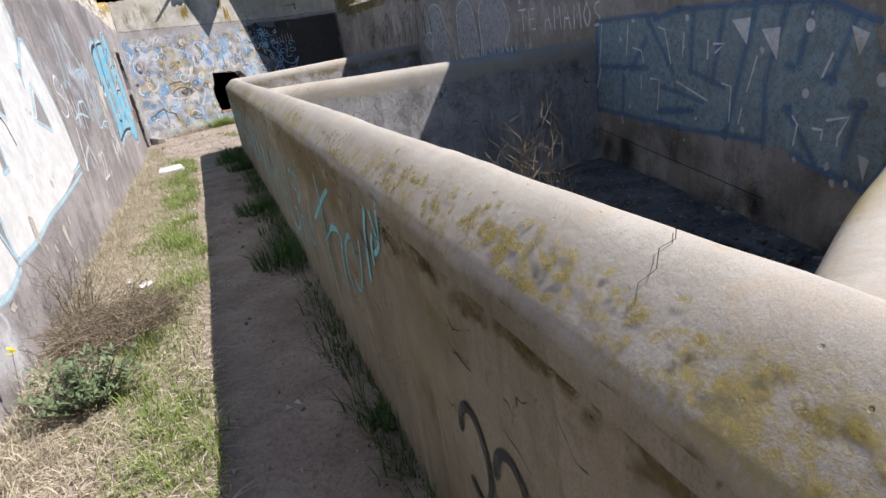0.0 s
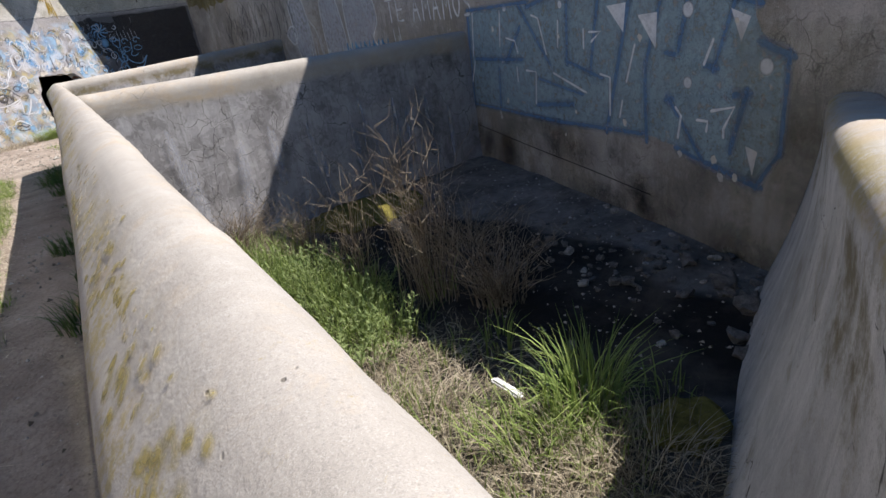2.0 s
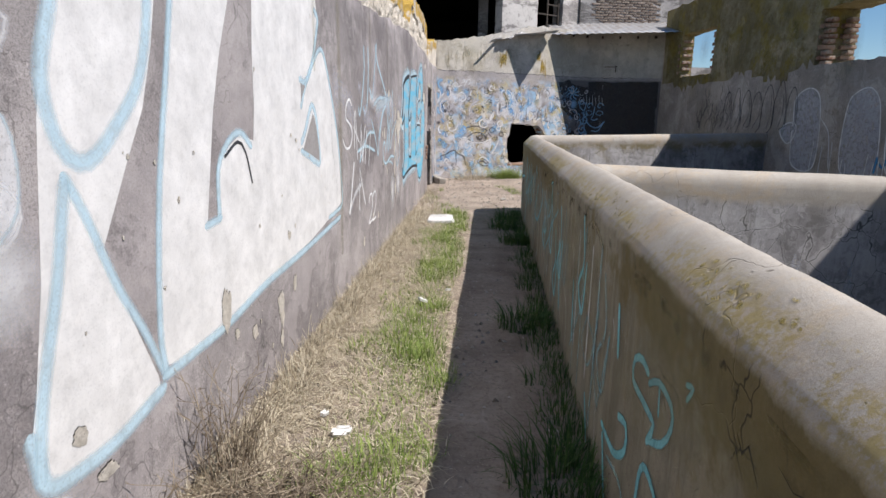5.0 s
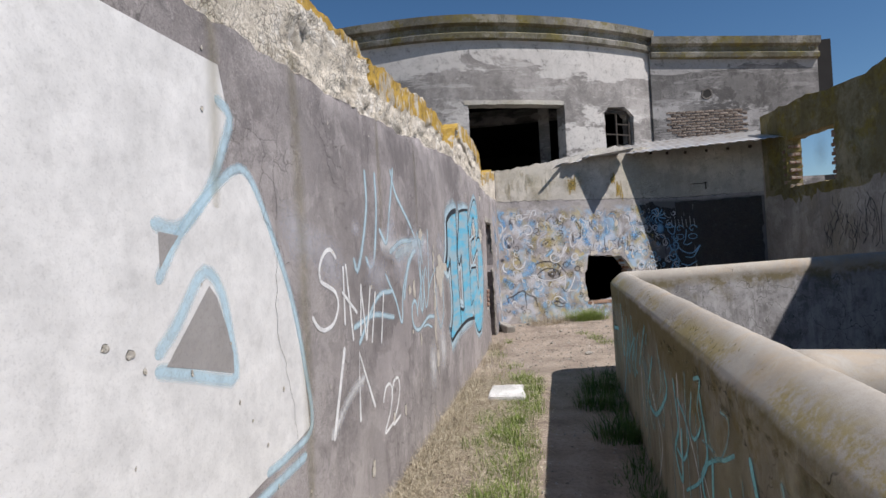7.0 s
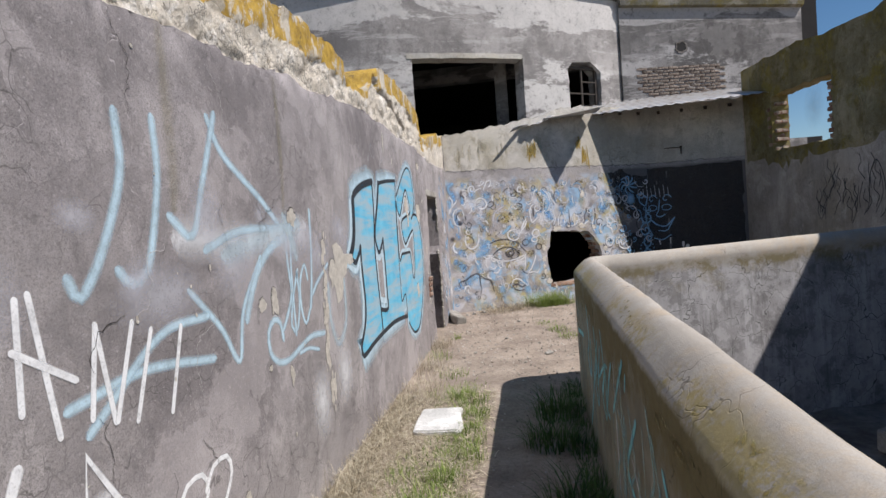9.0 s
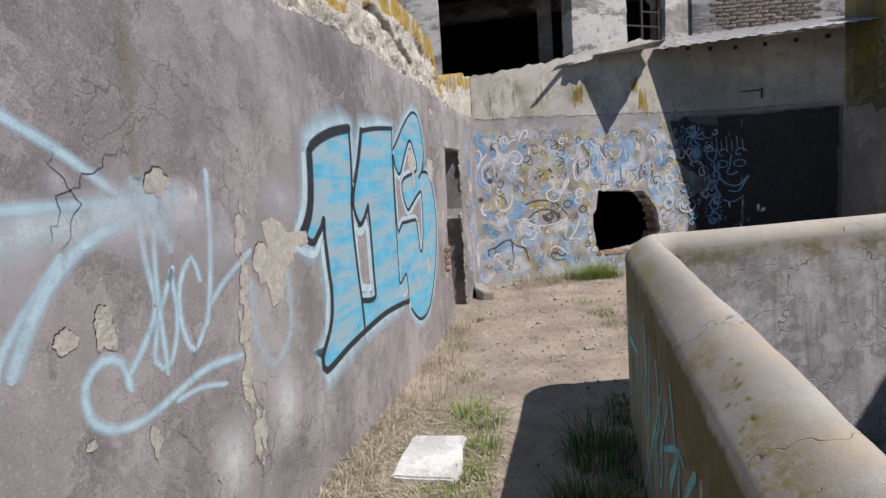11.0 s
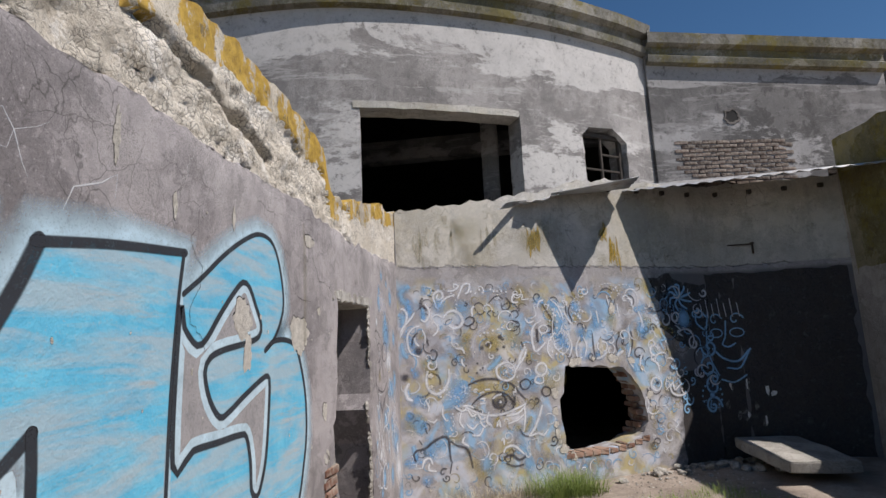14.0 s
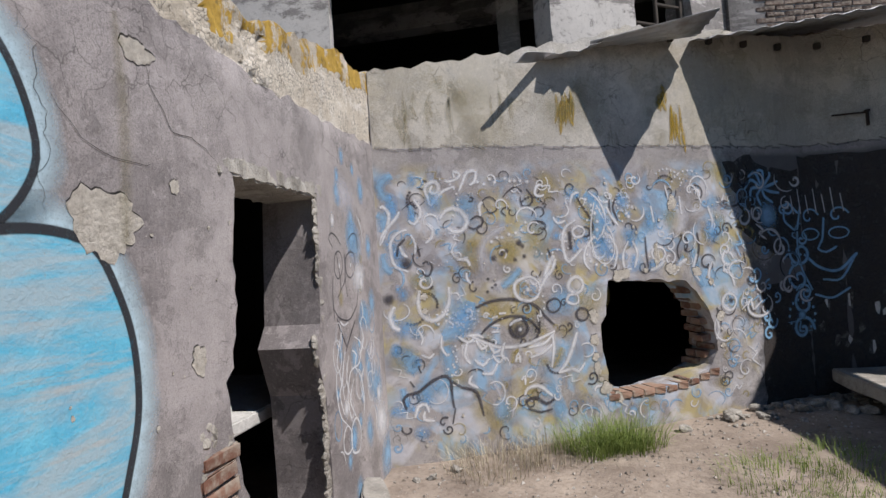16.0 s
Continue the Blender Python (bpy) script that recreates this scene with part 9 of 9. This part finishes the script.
def scatter_stones():
    rng = random.Random(19)

    def drop(meshes, x, y, z, r, label, group):
        ob = new("stone", rng.choice(meshes))
        ob.matrix_basis = Matrix.Translation((x, y, z + 0.16 * r)) @ Euler((rng.uniform(-0.3, 0.3), rng.uniform(-0.3, 0.3), rng.uniform(0, 6))).to_matrix().to_4x4() @ Matrix.Diagonal((r, r, r, 1))
        tagged(ob, label, "stone", group)

    for k in range(170):
        x, y = rng.gauss(4.55, 0.4), rng.uniform(2.7, 4.8)
        if x < RIGHT.at(RIGHT.near_y(y))[0].x - 0.05:
            drop(DARKS if rng.random() < 0.85 else STONES, x, y, ground_height(x, y), rng.choice((0.02, 0.03, 0.04, 0.04, 0.05, 0.06, 0.08)), "broken rubble stone on the shaded pool floor", "pool rubble")
    for x, y, r in ((4.3, 2.95, 0.15), (4.02, 2.85, 0.11), (4.5, 3.2, 0.17), (4.25, 3.3, 0.1), (3.9, 2.75, 0.1), (4.6, 3.5, 0.12), (4.4, 3.0, 0.12)):
        drop(DARKS, x, y, ground_height(x, y), r, "large broken rubble stone on the shaded pool floor", "pool rubble")
    for k in range(60):
        s = rng.uniform(2.7, 4.6)
        q = MURAL_LINE.place(s, 0, -abs(rng.gauss(0.12, 0.22)) - 0.05)
        drop(STONES, q.x, q.y, ground_height(q.x, q.y), rng.choice((0.04, 0.05, 0.07, 0.09, 0.14)), "pale rubble stone fallen at the wall foot", "wall rubble")
    for x, y, r in ((1.47, 13.25, 0.09), (2.25, 17.0, 0.12), (0.95, 14.1, 0.05), (1.1, 15.2, 0.06), (0.6, 13.4, 0.05), (1.9, 15.6, 0.06), (0.35, 16.0, 0.07), (0.5, 16.15, 0.09), (0.25, 15.95, 0.06), (2.6, 15.4, 0.06), (1.2, 12.9, 0.04)):
        drop(STONES, x, y, ground_height(x, y), r, "small pale stone on the bare earth", "loose stones")


scatter_stones()


def gravel():
    """Grit strewn over the path and the pool."""
    rng = np.random.default_rng(7)
    verts, faces = [], []
    base = np.array([(1, 0, 0), (-0.5, 0.87, 0), (-0.5, -0.87, 0), (0, 0, 0.8), (0.2, 0.1, -0.5)])
    tris = ((0, 1, 3), (1, 2, 3), (2, 0, 3), (1, 0, 4), (2, 1, 4), (0, 2, 4))
    for k in range(9000):
        if k < 6000:
            x, y = rng.uniform(0.05, 3.6), rng.uniform(12.4, 18)
            if y > 16.2 + 0.5 * x - 0.1:
                continue
        elif k < 7400:
            x, y = rng.uniform(0.05, 1.5), rng.uniform(2, 12.4)
        else:
            x, y = rng.uniform(3.0, 5.6), rng.uniform(2.8, 7.4)
        r = 0.004 + 0.016 * rng.uniform() ** 2.5 * (0.8 if k > 7400 else 1)
        a = rng.uniform(0, 6.28)
        z = ground_height(x, y)
        c, s = math.cos(a), math.sin(a)
        i = len(verts)
        for p in base * r * rng.uniform(0.6, 1.3, (5, 3)):
            verts.append((x + c * p[0] - s * p[1], y + s * p[0] + c * p[1], z + p[2] + 0.2 * r))
        faces += [(i + a0, i + b0, i + c0) for a0, b0, c0 in tris]
    me = bpy.data.meshes.new("gravel")
    me.from_pydata(verts, [], faces)
    me.materials.append(GRIT)
    tagged(new("gravel", me), "scattered pale grit on bare earth", "gravel", "", "stuff")


GRIT = Nodes("grit", 0.95)
GRIT = GRIT.done(GRIT.mix(GRIT.island(), (0.16, 0.135, 0.11), (0.52, 0.48, 0.43)))
gravel()


# ---------------------------------------------------------------- plants
def leaf_material(name, low, high, rough=0.7):
    n = Nodes(name, rough)
    c = n.mix(n.island(), low, high)
    m = n.done(c)
    n.b.inputs["Subsurface Weight"].default_value = 0.0
    trans = n.t.nodes.new("ShaderNodeBsdfTranslucent")
    n.put(trans.inputs["Color"], c)
    mixer = n.t.nodes.new("ShaderNodeMixShader")
    mixer.inputs[0].default_value = 0.3
    n.put(mixer.inputs[1], n.b.outputs[0])
    n.put(mixer.inputs[2], trans.outputs[0])
    n.put(n.t.nodes["Material Output"].inputs["Surface"], mixer.outputs[0])
    return m


FRESH = leaf_material("fresh_grass", (0.11, 0.17, 0.04), (0.33, 0.40, 0.12))
DEEP = leaf_material("deep_green_leaf", (0.035, 0.08, 0.025), (0.10, 0.17, 0.05))
HERB = leaf_material("herb_leaf", (0.11, 0.16, 0.05), (0.33, 0.39, 0.16))
SAGE = leaf_material("grey_green_leaf", (0.12, 0.17, 0.085), (0.24, 0.30, 0.17))
STRAW = leaf_material("dry_straw", (0.20, 0.16, 0.105), (0.72, 0.65, 0.50))
POOL_STRAW = leaf_material("dull_pool_straw", (0.13, 0.10, 0.06), (0.56, 0.49, 0.36))
TWIG = leaf_material("dead_twig", (0.15, 0.115, 0.08), (0.42, 0.35, 0.26))
FLOWER = leaf_material("yellow_petal", (0.75, 0.60, 0.02), (0.80, 0.70, 0.05))


class Blades:
    """Grass blades and leaves gathered into one mesh."""

    def __init__(self, seed):
        self.v, self.f, self.rng = [], [], np.random.default_rng(seed)

    def blade(self, x, y, z, h, w, lean, a, segs=3):
        c, s = math.cos(a), math.sin(a)
        i = len(self.v)
        for k in range(segs + 1):
            t = k / segs
            out = lean * t * t
            up = h * (t - 0.25 * lean / max(h, 1e-3) * t * t * t)
            ww = w * (1 - t) ** 0.7 / 2
            px, py = x + c * out, y + s * out
            self.v.append((px - s * ww, py + c * ww, z + up))
            if k < segs:
                self.v.append((px + s * ww, py - c * ww, z + up))
        for k in range(segs - 1):
            j = i + 2 * k
            self.f.append((j, j + 1, j + 3, j + 2))
        j = i + 2 * (segs - 1)
        self.f.append((j, j + 1, j + 2))

    def tuft(self, x, y, n, r, h, w=0.006, lean=0.6):
        g = self.rng
        for _ in range(n):
            a, q = g.uniform(0, 6.28), r * math.sqrt(g.uniform(0, 1))
            hh = h * g.uniform(0.45, 1.1)
            px, py = x + q * math.cos(a), y + q * math.sin(a)
            self.blade(px, py, ground_height(px, py) - 0.005, hh, w * g.uniform(0.6, 1.3), hh * lean * g.uniform(0.1, 1.2), a + g.uniform(-1, 1))

    def stick(self, p, q, r):
        d = (q - p).normalized()
        u = d.orthogonal().normalized()
        w = d.cross(u)
        i = len(self.v)
        for end, rr in ((p, r), (q, r * 0.55)):
            for k in range(3):
                a = math.tau * k / 3
                self.v.append(tuple(end + (u * math.cos(a) + w * math.sin(a)) * rr))
        for k in range(3):
            j = (k + 1) % 3
            self.f.append((i + k, i + j, i + 3 + j, i + 3 + k))

    def leaf(self, p, way, size, slim=0.35):
        up = Vector((0, 0, 1)) if abs(way.z) < 0.9 else Vector((1, 0, 0))
        s = way.cross(up).normalized() * size * slim
        i = len(self.v)
        mid = p + way * size * 0.5 + Vector((0, 0, -0.04 * size))
        for q in (p, mid + s, p + way * size, mid - s):
            self.v.append(tuple(q))
        self.f.append((i, i + 1, i + 2, i + 3))

    def make(self, name, material, parent=None):
        me = bpy.data.meshes.new(name)
        me.from_pydata(self.v, [], self.f)
        me.materials.append(material)
        ob = new(name, me)
        ob.parent = parent
        return ob


def patchy(x, y, f=1.6, seed=0.0):
    return noise.noise((x * f, y * f, seed)) + 0.5 * noise.noise((x * f * 2.7, y * f * 2.7, seed + 4))


def path_grass():
    green, straw, shade = Blades(1), Blades(2), Blades(3)
    g = np.random.default_rng(11)
    for _ in range(48000):
        x, y = g.uniform(0.02, 1.0), g.uniform(1.2, 12.9)
        v = patchy(x, y, 1.5, 2.0)
        keep = 0.8 if x < 0.90 + 0.06 * v else 0.03
        if y > 10.6:
            keep *= max(0.0, 1 - (y - 10.6) / 1.8)
        if g.uniform() > keep:
            continue
        z = ground_height(x, y) - 0.004
        greenness = 1.1 * math.exp(-((x - 0.68) / 0.22) ** 2) + 0.8 * v + 0.06 - (0.45 if x < 0.3 else 0)
        if g.uniform() < greenness:
            h = g.uniform(0.02, 0.075) * (1.5 if v > 0.25 else 1)
            green.blade(x, y, z, h, g.uniform(0.0035, 0.007), h * g.uniform(0.2, 1.4), g.uniform(0, 6.28))
        elif v > -0.6 or x < 0.35:
            h = g.uniform(0.015, 0.07) + (0.10 * g.uniform() if x < 0.2 else 0)
            straw.blade(x, y, z, h, g.uniform(0.003, 0.007), h * g.uniform(0.6, 2.6), g.uniform(0, 6.28))
    for _ in range(26000):
        x, y = g.uniform(0.03, 0.95) ** 1.35, g.uniform(1.2, 11.9)
        if patchy(x, y, 1.5, 2.0) > -0.75 or x < 0.4:
            z = ground_height(x, y)
            straw.blade(x, y, z + g.uniform(0, 0.025), 0.012, g.uniform(0.003, 0.0075), g.uniform(0.05, 0.2), g.uniform(0, 6.28), 2)
    for _ in range(110):
        x, y = g.normal(0.68, 0.12), g.uniform(3.0, 11.6)
        if patchy(x, y, 1.5, 2.0) > -0.1:
            green.tuft(x, y, 44, 0.09, g.uniform(0.06, 0.15), 0.007, 0.8)
    for _ in range(80):
        x, y = g.uniform(0.03, 0.2), g.uniform(2, 14)
        straw.tuft(x, y, 30, 0.1, g.uniform(0.10, 0.28), 0.0035, 1.0)
    for _ in range(130):
        y = g.uniform(2.2, 12.1)
        x = parapet_x(y) - abs(g.normal(0.03, 0.07))
        shade.tuft(x, y, 36, 0.1, g.uniform(0.04, 0.17), 0.006, 1.0)
    for x, y, h in ((1.45, 11.2, 0.26), (1.38, 10.6, 0.22), (1.5, 9.7, 0.24), (1.42, 5.1, 0.2), (1.42, 6.9, 0.18)):
        shade.tuft(x, y, 220, 0.19, h, 0.008, 1.1)
    for b, m, label in ((green, FRESH, "patchy fresh green grass along the path"), (straw, STRAW, "dry yellow straw grass along the wall foot"), (shade, DEEP, "dark green grass tufts along the parapet foot")):
        tagged(b.make("grass", m), label, "grass", "", "stuff")


def yard_grass():
    green, straw = Blades(5), Blades(6)
    g = np.random.default_rng(12)
    for k in range(26):
        green.tuft(1.62 + 0.17 * g.normal(), 16.55 + 0.10 * g.normal(), 55, 0.12, g.uniform(0.10, 0.36), 0.006, 1.3)
    straw.tuft(0.75, 16.2, 420, 0.34, 0.22, 0.004, 1.1)
    straw.tuft(1.15, 16.4, 300, 0.28, 0.22, 0.004, 1.1)
    for x, y, n, r, h in ((1.66, 14.5, 130, 0.16, 0.10), (1.75, 14.05, 110, 0.14, 0.10), (1.5, 14.95, 90, 0.15, 0.07), (2.6, 16.0, 420, 0.38, 0.12), (3.1, 16.3, 380, 0.35, 0.13), (2.9, 15.6, 260, 0.3, 0.09), (2.2, 15.3, 120, 0.22, 0.07), (0.45, 12.5, 90, 0.16, 0.10), (0.62, 11.75, 150, 0.13, 0.14), (0.2, 13.2, 80, 0.14, 0.12), (0.28, 14.2, 50, 0.08, 0.1), (3.6, 15.9, 260, 0.3, 0.11)):
        green.tuft(x, y, n, r, h, 0.005, 0.9)
    for x, y in ((0.25, 12.1), (0.2, 12.9), (0.35, 12.6), (0.15, 13.8), (0.3, 11.9)):
        straw.tuft(x, y, 90, 0.16, 0.14, 0.0035, 1.0)
    tagged(green.make("grass", FRESH), "green grass clumps on the bare yard earth", "grass", "", "stuff")
    tagged(straw.make("grass", STRAW), "dry straw clumps under the mural", "grass", "", "stuff")


def sage_bush():
    root = new("shrub")
    root.matrix_basis = Matrix.Translation((0.36, 3.82, 0))
    tagged(root, "low grey green leafy shrub by the grey wall", "shrub")
    stems, leaves = Blades(8), Blades(9)
    rng = random.Random(8)
    for k in range(75):
        a, r = rng.uniform(0, 6.28), 0.24 * math.sqrt(rng.random())
        p = Vector((0.25 * r * math.cos(a), 0.25 * r * math.sin(a), 0))
        tip = Vector((1.1 * r * math.cos(a), r * math.sin(a), rng.uniform(0.12, 0.27) * (1.15 - 1.6 * r)))
        stems.stick(p, tip, 0.003)
        for j in range(16):
            t = 0.3 + 0.7 * j / 15
            b = rng.uniform(0, 6.28)
            way = Vector((math.cos(b), math.sin(b), rng.uniform(0.1, 0.9))).normalized()
            leaves.leaf(p.lerp(tip, t), way, rng.uniform(0.025, 0.05), 0.2)
    stems.make("stem", TWIG, root)
    leaves.make("foliage", SAGE, root)
    stalk, petals = Blades(10), Blades(13)
    head = Vector((-0.22, 0.06, 0.34))
    stalk.stick(Vector((-0.30, 0.12, 0)), head, 0.0025)
    for k in range(14):
        b = rng.uniform(0, 6.28)
        petals.leaf(head + Vector((rng.uniform(-0.01, 0.01), rng.uniform(-0.01, 0.01), rng.uniform(-0.02, 0.02))), Vector((math.cos(b), math.sin(b), rng.uniform(-0.2, 0.6))).normalized(), 0.022, 0.4)
    stalk.make("flower_stalk", TWIG, root)
    petals.make("flower", FLOWER, root)["label"] = "small yellow flower"


def dead_bush(name, x, y, spread, tall, count, seed, label, upright=0.5, base=0.0):
    stalks, twigs = Blades(seed), Blades(seed)
    rng = random.Random(seed)
    for k in range(count):
        a = rng.uniform(0, 6.28)
        r0, r1 = 0.35 * spread * rng.random(), spread * rng.uniform(0.3, 1.0)
        p = Vector((r0 * math.cos(a), r0 * math.sin(a), 0))
        h = tall * rng.uniform(0.35, 1.0)
        if upright < 0.2:
            p = Vector((0.8 * spread * math.sqrt(rng.random()) * math.cos(a), 0.8 * spread * math.sqrt(rng.random()) * math.sin(a), rng.uniform(0.0, 0.5) * tall))
            a, h, r1 = rng.uniform(0, 6.28), h * rng.uniform(0.1, 0.9), 0.7 * r1
        way = Vector((math.cos(a + rng.uniform(-0.6, 0.6)) * r1 * (1 - upright), math.sin(a + rng.uniform(-0.6, 0.6)) * r1 * (1 - upright), h))
        prev = p
        for j in range(1, 6):
            t = j / 5
            q = p + Vector((way.x * t * t, way.y * t * t, way.z * (t - 0.25 * (1 - upright) * t * t))) + Vector((rng.uniform(-1, 1), rng.uniform(-1, 1), rng.uniform(-1, 1))) * 0.025 * tall
            stalks.stick(prev, q, 0.0034 * (1.2 - 0.7 * t))
            if j > 1 and rng.random() < 0.75:
                c = rng.uniform(0, 6.28)
                end = q + Vector((math.cos(c), math.sin(c), rng.uniform(0.3, 1.2))).normalized() * tall * rng.uniform(0.06, 0.2)
                twigs.stick(q, end, 0.0018)
                if rng.random() < 0.5:
                    twigs.stick(q.lerp(end, 0.6), end + Vector((rng.uniform(-1, 1), rng.uniform(-1, 1), 1)) * 0.05 * tall, 0.0014)
            prev = q
    root = new(name)
    root.matrix_basis = Matrix.Translation((x, y, base))
    tagged(root, label, "bush")
    tagged(stalks.make("stalk", TWIG, root), kind="stuff")
    tagged(twigs.make("twig", TWIG, root), kind="stuff")


def pool_weeds():
    herb, fine, straw = Blades(21), Blades(22), Blades(23)
    rng = random.Random(22)
    for k in range(300):
        a, r = rng.uniform(0, 6.28), math.sqrt(rng.random())
        x, y = 2.62 + 0.5 * r * math.cos(a), 5.0 + 1.0 * r * math.sin(a)
        z = ground_height(x, y)
        h = rng.uniform(0.12, 0.38) * (1.2 - 0.5 * r)
        tip = Vector((x + rng.uniform(-0.12, 0.12), y + rng.uniform(-0.12, 0.12), z + h))
        fine.stick(Vector((x, y, z)), tip, 0.003)
        for j in range(22):
            t = 0.2 + 0.8 * j / 21
            b = rng.uniform(0, 6.28)
            herb.leaf(Vector((x, y, z)).lerp(tip, t), Vector((math.cos(b), math.sin(b), rng.uniform(0.0, 1.2))).normalized(), rng.uniform(0.02, 0.055), 0.12)
    g = np.random.default_rng(5)
    for _ in range(60):
        fine.tuft(g.uniform(2.1, 3.0), g.uniform(4.3, 6.3), 55, 0.15, g.uniform(0.15, 0.40), 0.007, 0.8)
    for _ in range(64):
        fine.tuft(g.uniform(2.1, 3.0), g.uniform(2.6, 4.5), 18, 0.14, g.uniform(0.10, 0.26), 0.006, 0.9)
    for x, y, n, h in ((3.02, 2.95, 150, 0.40), (3.16, 3.04, 90, 0.38), (2.82, 2.9, 80, 0.32), (2.66, 2.95, 60, 0.26), (3.40, 2.80, 22, 0.22), (3.2, 3.75, 34, 0.24), (3.3, 4.5, 30, 0.3)):
        fine.tuft(x, y, n, 0.13, h, 0.011, 0.9)
    for _ in range(110):
        x, y = g.uniform(1.95, 3.1), g.uniform(2.2, 7.4)
        straw.tuft(x, y, 40, 0.2, g.uniform(0.05, 0.16), 0.004, 1.8)
    for _ in range(2600):
        x, y = g.normal(2.7, 0.26), g.uniform(2.2, 4.3)
        if 1.95 < x < 3.35:
            straw.blade(x, y, ground_height(x, y) + g.uniform(0, 0.04), 0.02, g.uniform(0.003, 0.008), g.uniform(0.08, 0.3), g.uniform(0, 6.28), 2)
    for x, y in ((2.2, 6.7), (2.5, 6.4), (2.8, 6.5), (2.4, 7.0), (2.6, 6.8), (2.9, 6.8), (2.7, 2.65), (2.85, 2.55), (2.95, 2.6), (2.5, 3.4), (2.45, 3.9)):
        straw.tuft(x, y, 240, 0.28, 0.2, 0.004, 1.7)
    for b, m, label in ((herb, HERB, "leafy green herb growing in the empty pool"), (fine, FRESH, "tall fresh green grass in the empty pool"), (straw, POOL_STRAW, "matted dry straw on the pool floor")):
        tagged(b.make("weeds", m), label, "weeds", "", "stuff")
    moss_cushion(3.85, 6.55, 0.62, 0.48)
    moss_cushion(3.22, 2.62, 0.18, 0.15)


def moss_cushion(x, y, wide, deep):
    bm = bmesh.new()
    bmesh.ops.create_icosphere(bm, subdivisions=4, radius=1.0)
    for v in bm.verts:
        n = 1 + 0.25 * noise.noise((v.co.x * 2, v.co.y * 2, 4)) + 0.06 * noise.noise(v.co * 11)
        v.co = Vector((wide * v.co.x * n, deep * v.co.y * n, 0.05 * v.co.z + 0.012 * noise.noise(v.co * 9)))
    for f in bm.faces:
        f.smooth = True
    moss = new("moss_patch", mesh_of(bm, "moss_patch", MOSS))
    moss.matrix_basis = Matrix.Translation((x, y, ground_height(x, y) + 0.02))
    tagged(moss, "flat cushion of yellow green moss on the pool floor", "moss")


MOSS = Nodes("yellow_green_moss", 0.97)
MOSS.bump(MOSS.noise(60, 5, 0.8), 0.8, 0.02)
MOSS = MOSS.done(MOSS.mix(MOSS.span(MOSS.noise(12, 6, 0.8), 0.35, 0.65), (0.07, 0.06, 0.015), (0.26, 0.22, 0.05)))
path_grass()
yard_grass()
sage_bush()
dead_bush("dead_bush", 0.42, 4.58, 0.42, 0.26, 640, 31, "tangled dead brown bush by the grey wall", 0.1)
dead_bush("dead_bush", 0.14, 5.0, 0.35, 0.5, 46, 32, "thin dry stalks against the grey wall", 0.6)
dead_bush("dead_bush", 3.25, 4.5, 0.55, 1.25, 85, 33, "tall dead brown stalks in the empty pool", 0.75, PIT)
dead_bush("dead_bush", 3.5, 4.1, 0.5, 0.6, 140, 34, "dead brown bush in the shaded pool", 0.4, PIT)
dead_bush("dead_bush", 2.6, 6.75, 0.6, 0.5, 200, 35, "tangled dead twigs by the pool wall", 0.25, PIT)
dead_bush("dead_bush", 3.0, 6.0, 0.6, 0.6, 60, 36, "sparse dead stalks in the empty pool", 0.6, PIT)
pool_weeds()
dead_bush("dead_bush", 3.0, 5.0, 0.45, 1.0, 34, 37, "upright dry stalks among the green pool weeds", 0.75, PIT)
dead_bush("dead_bush", 3.9, 4.9, 0.7, 0.5, 90, 38, "sparse dead twigs on the dark pool floor", 0.4, PIT)
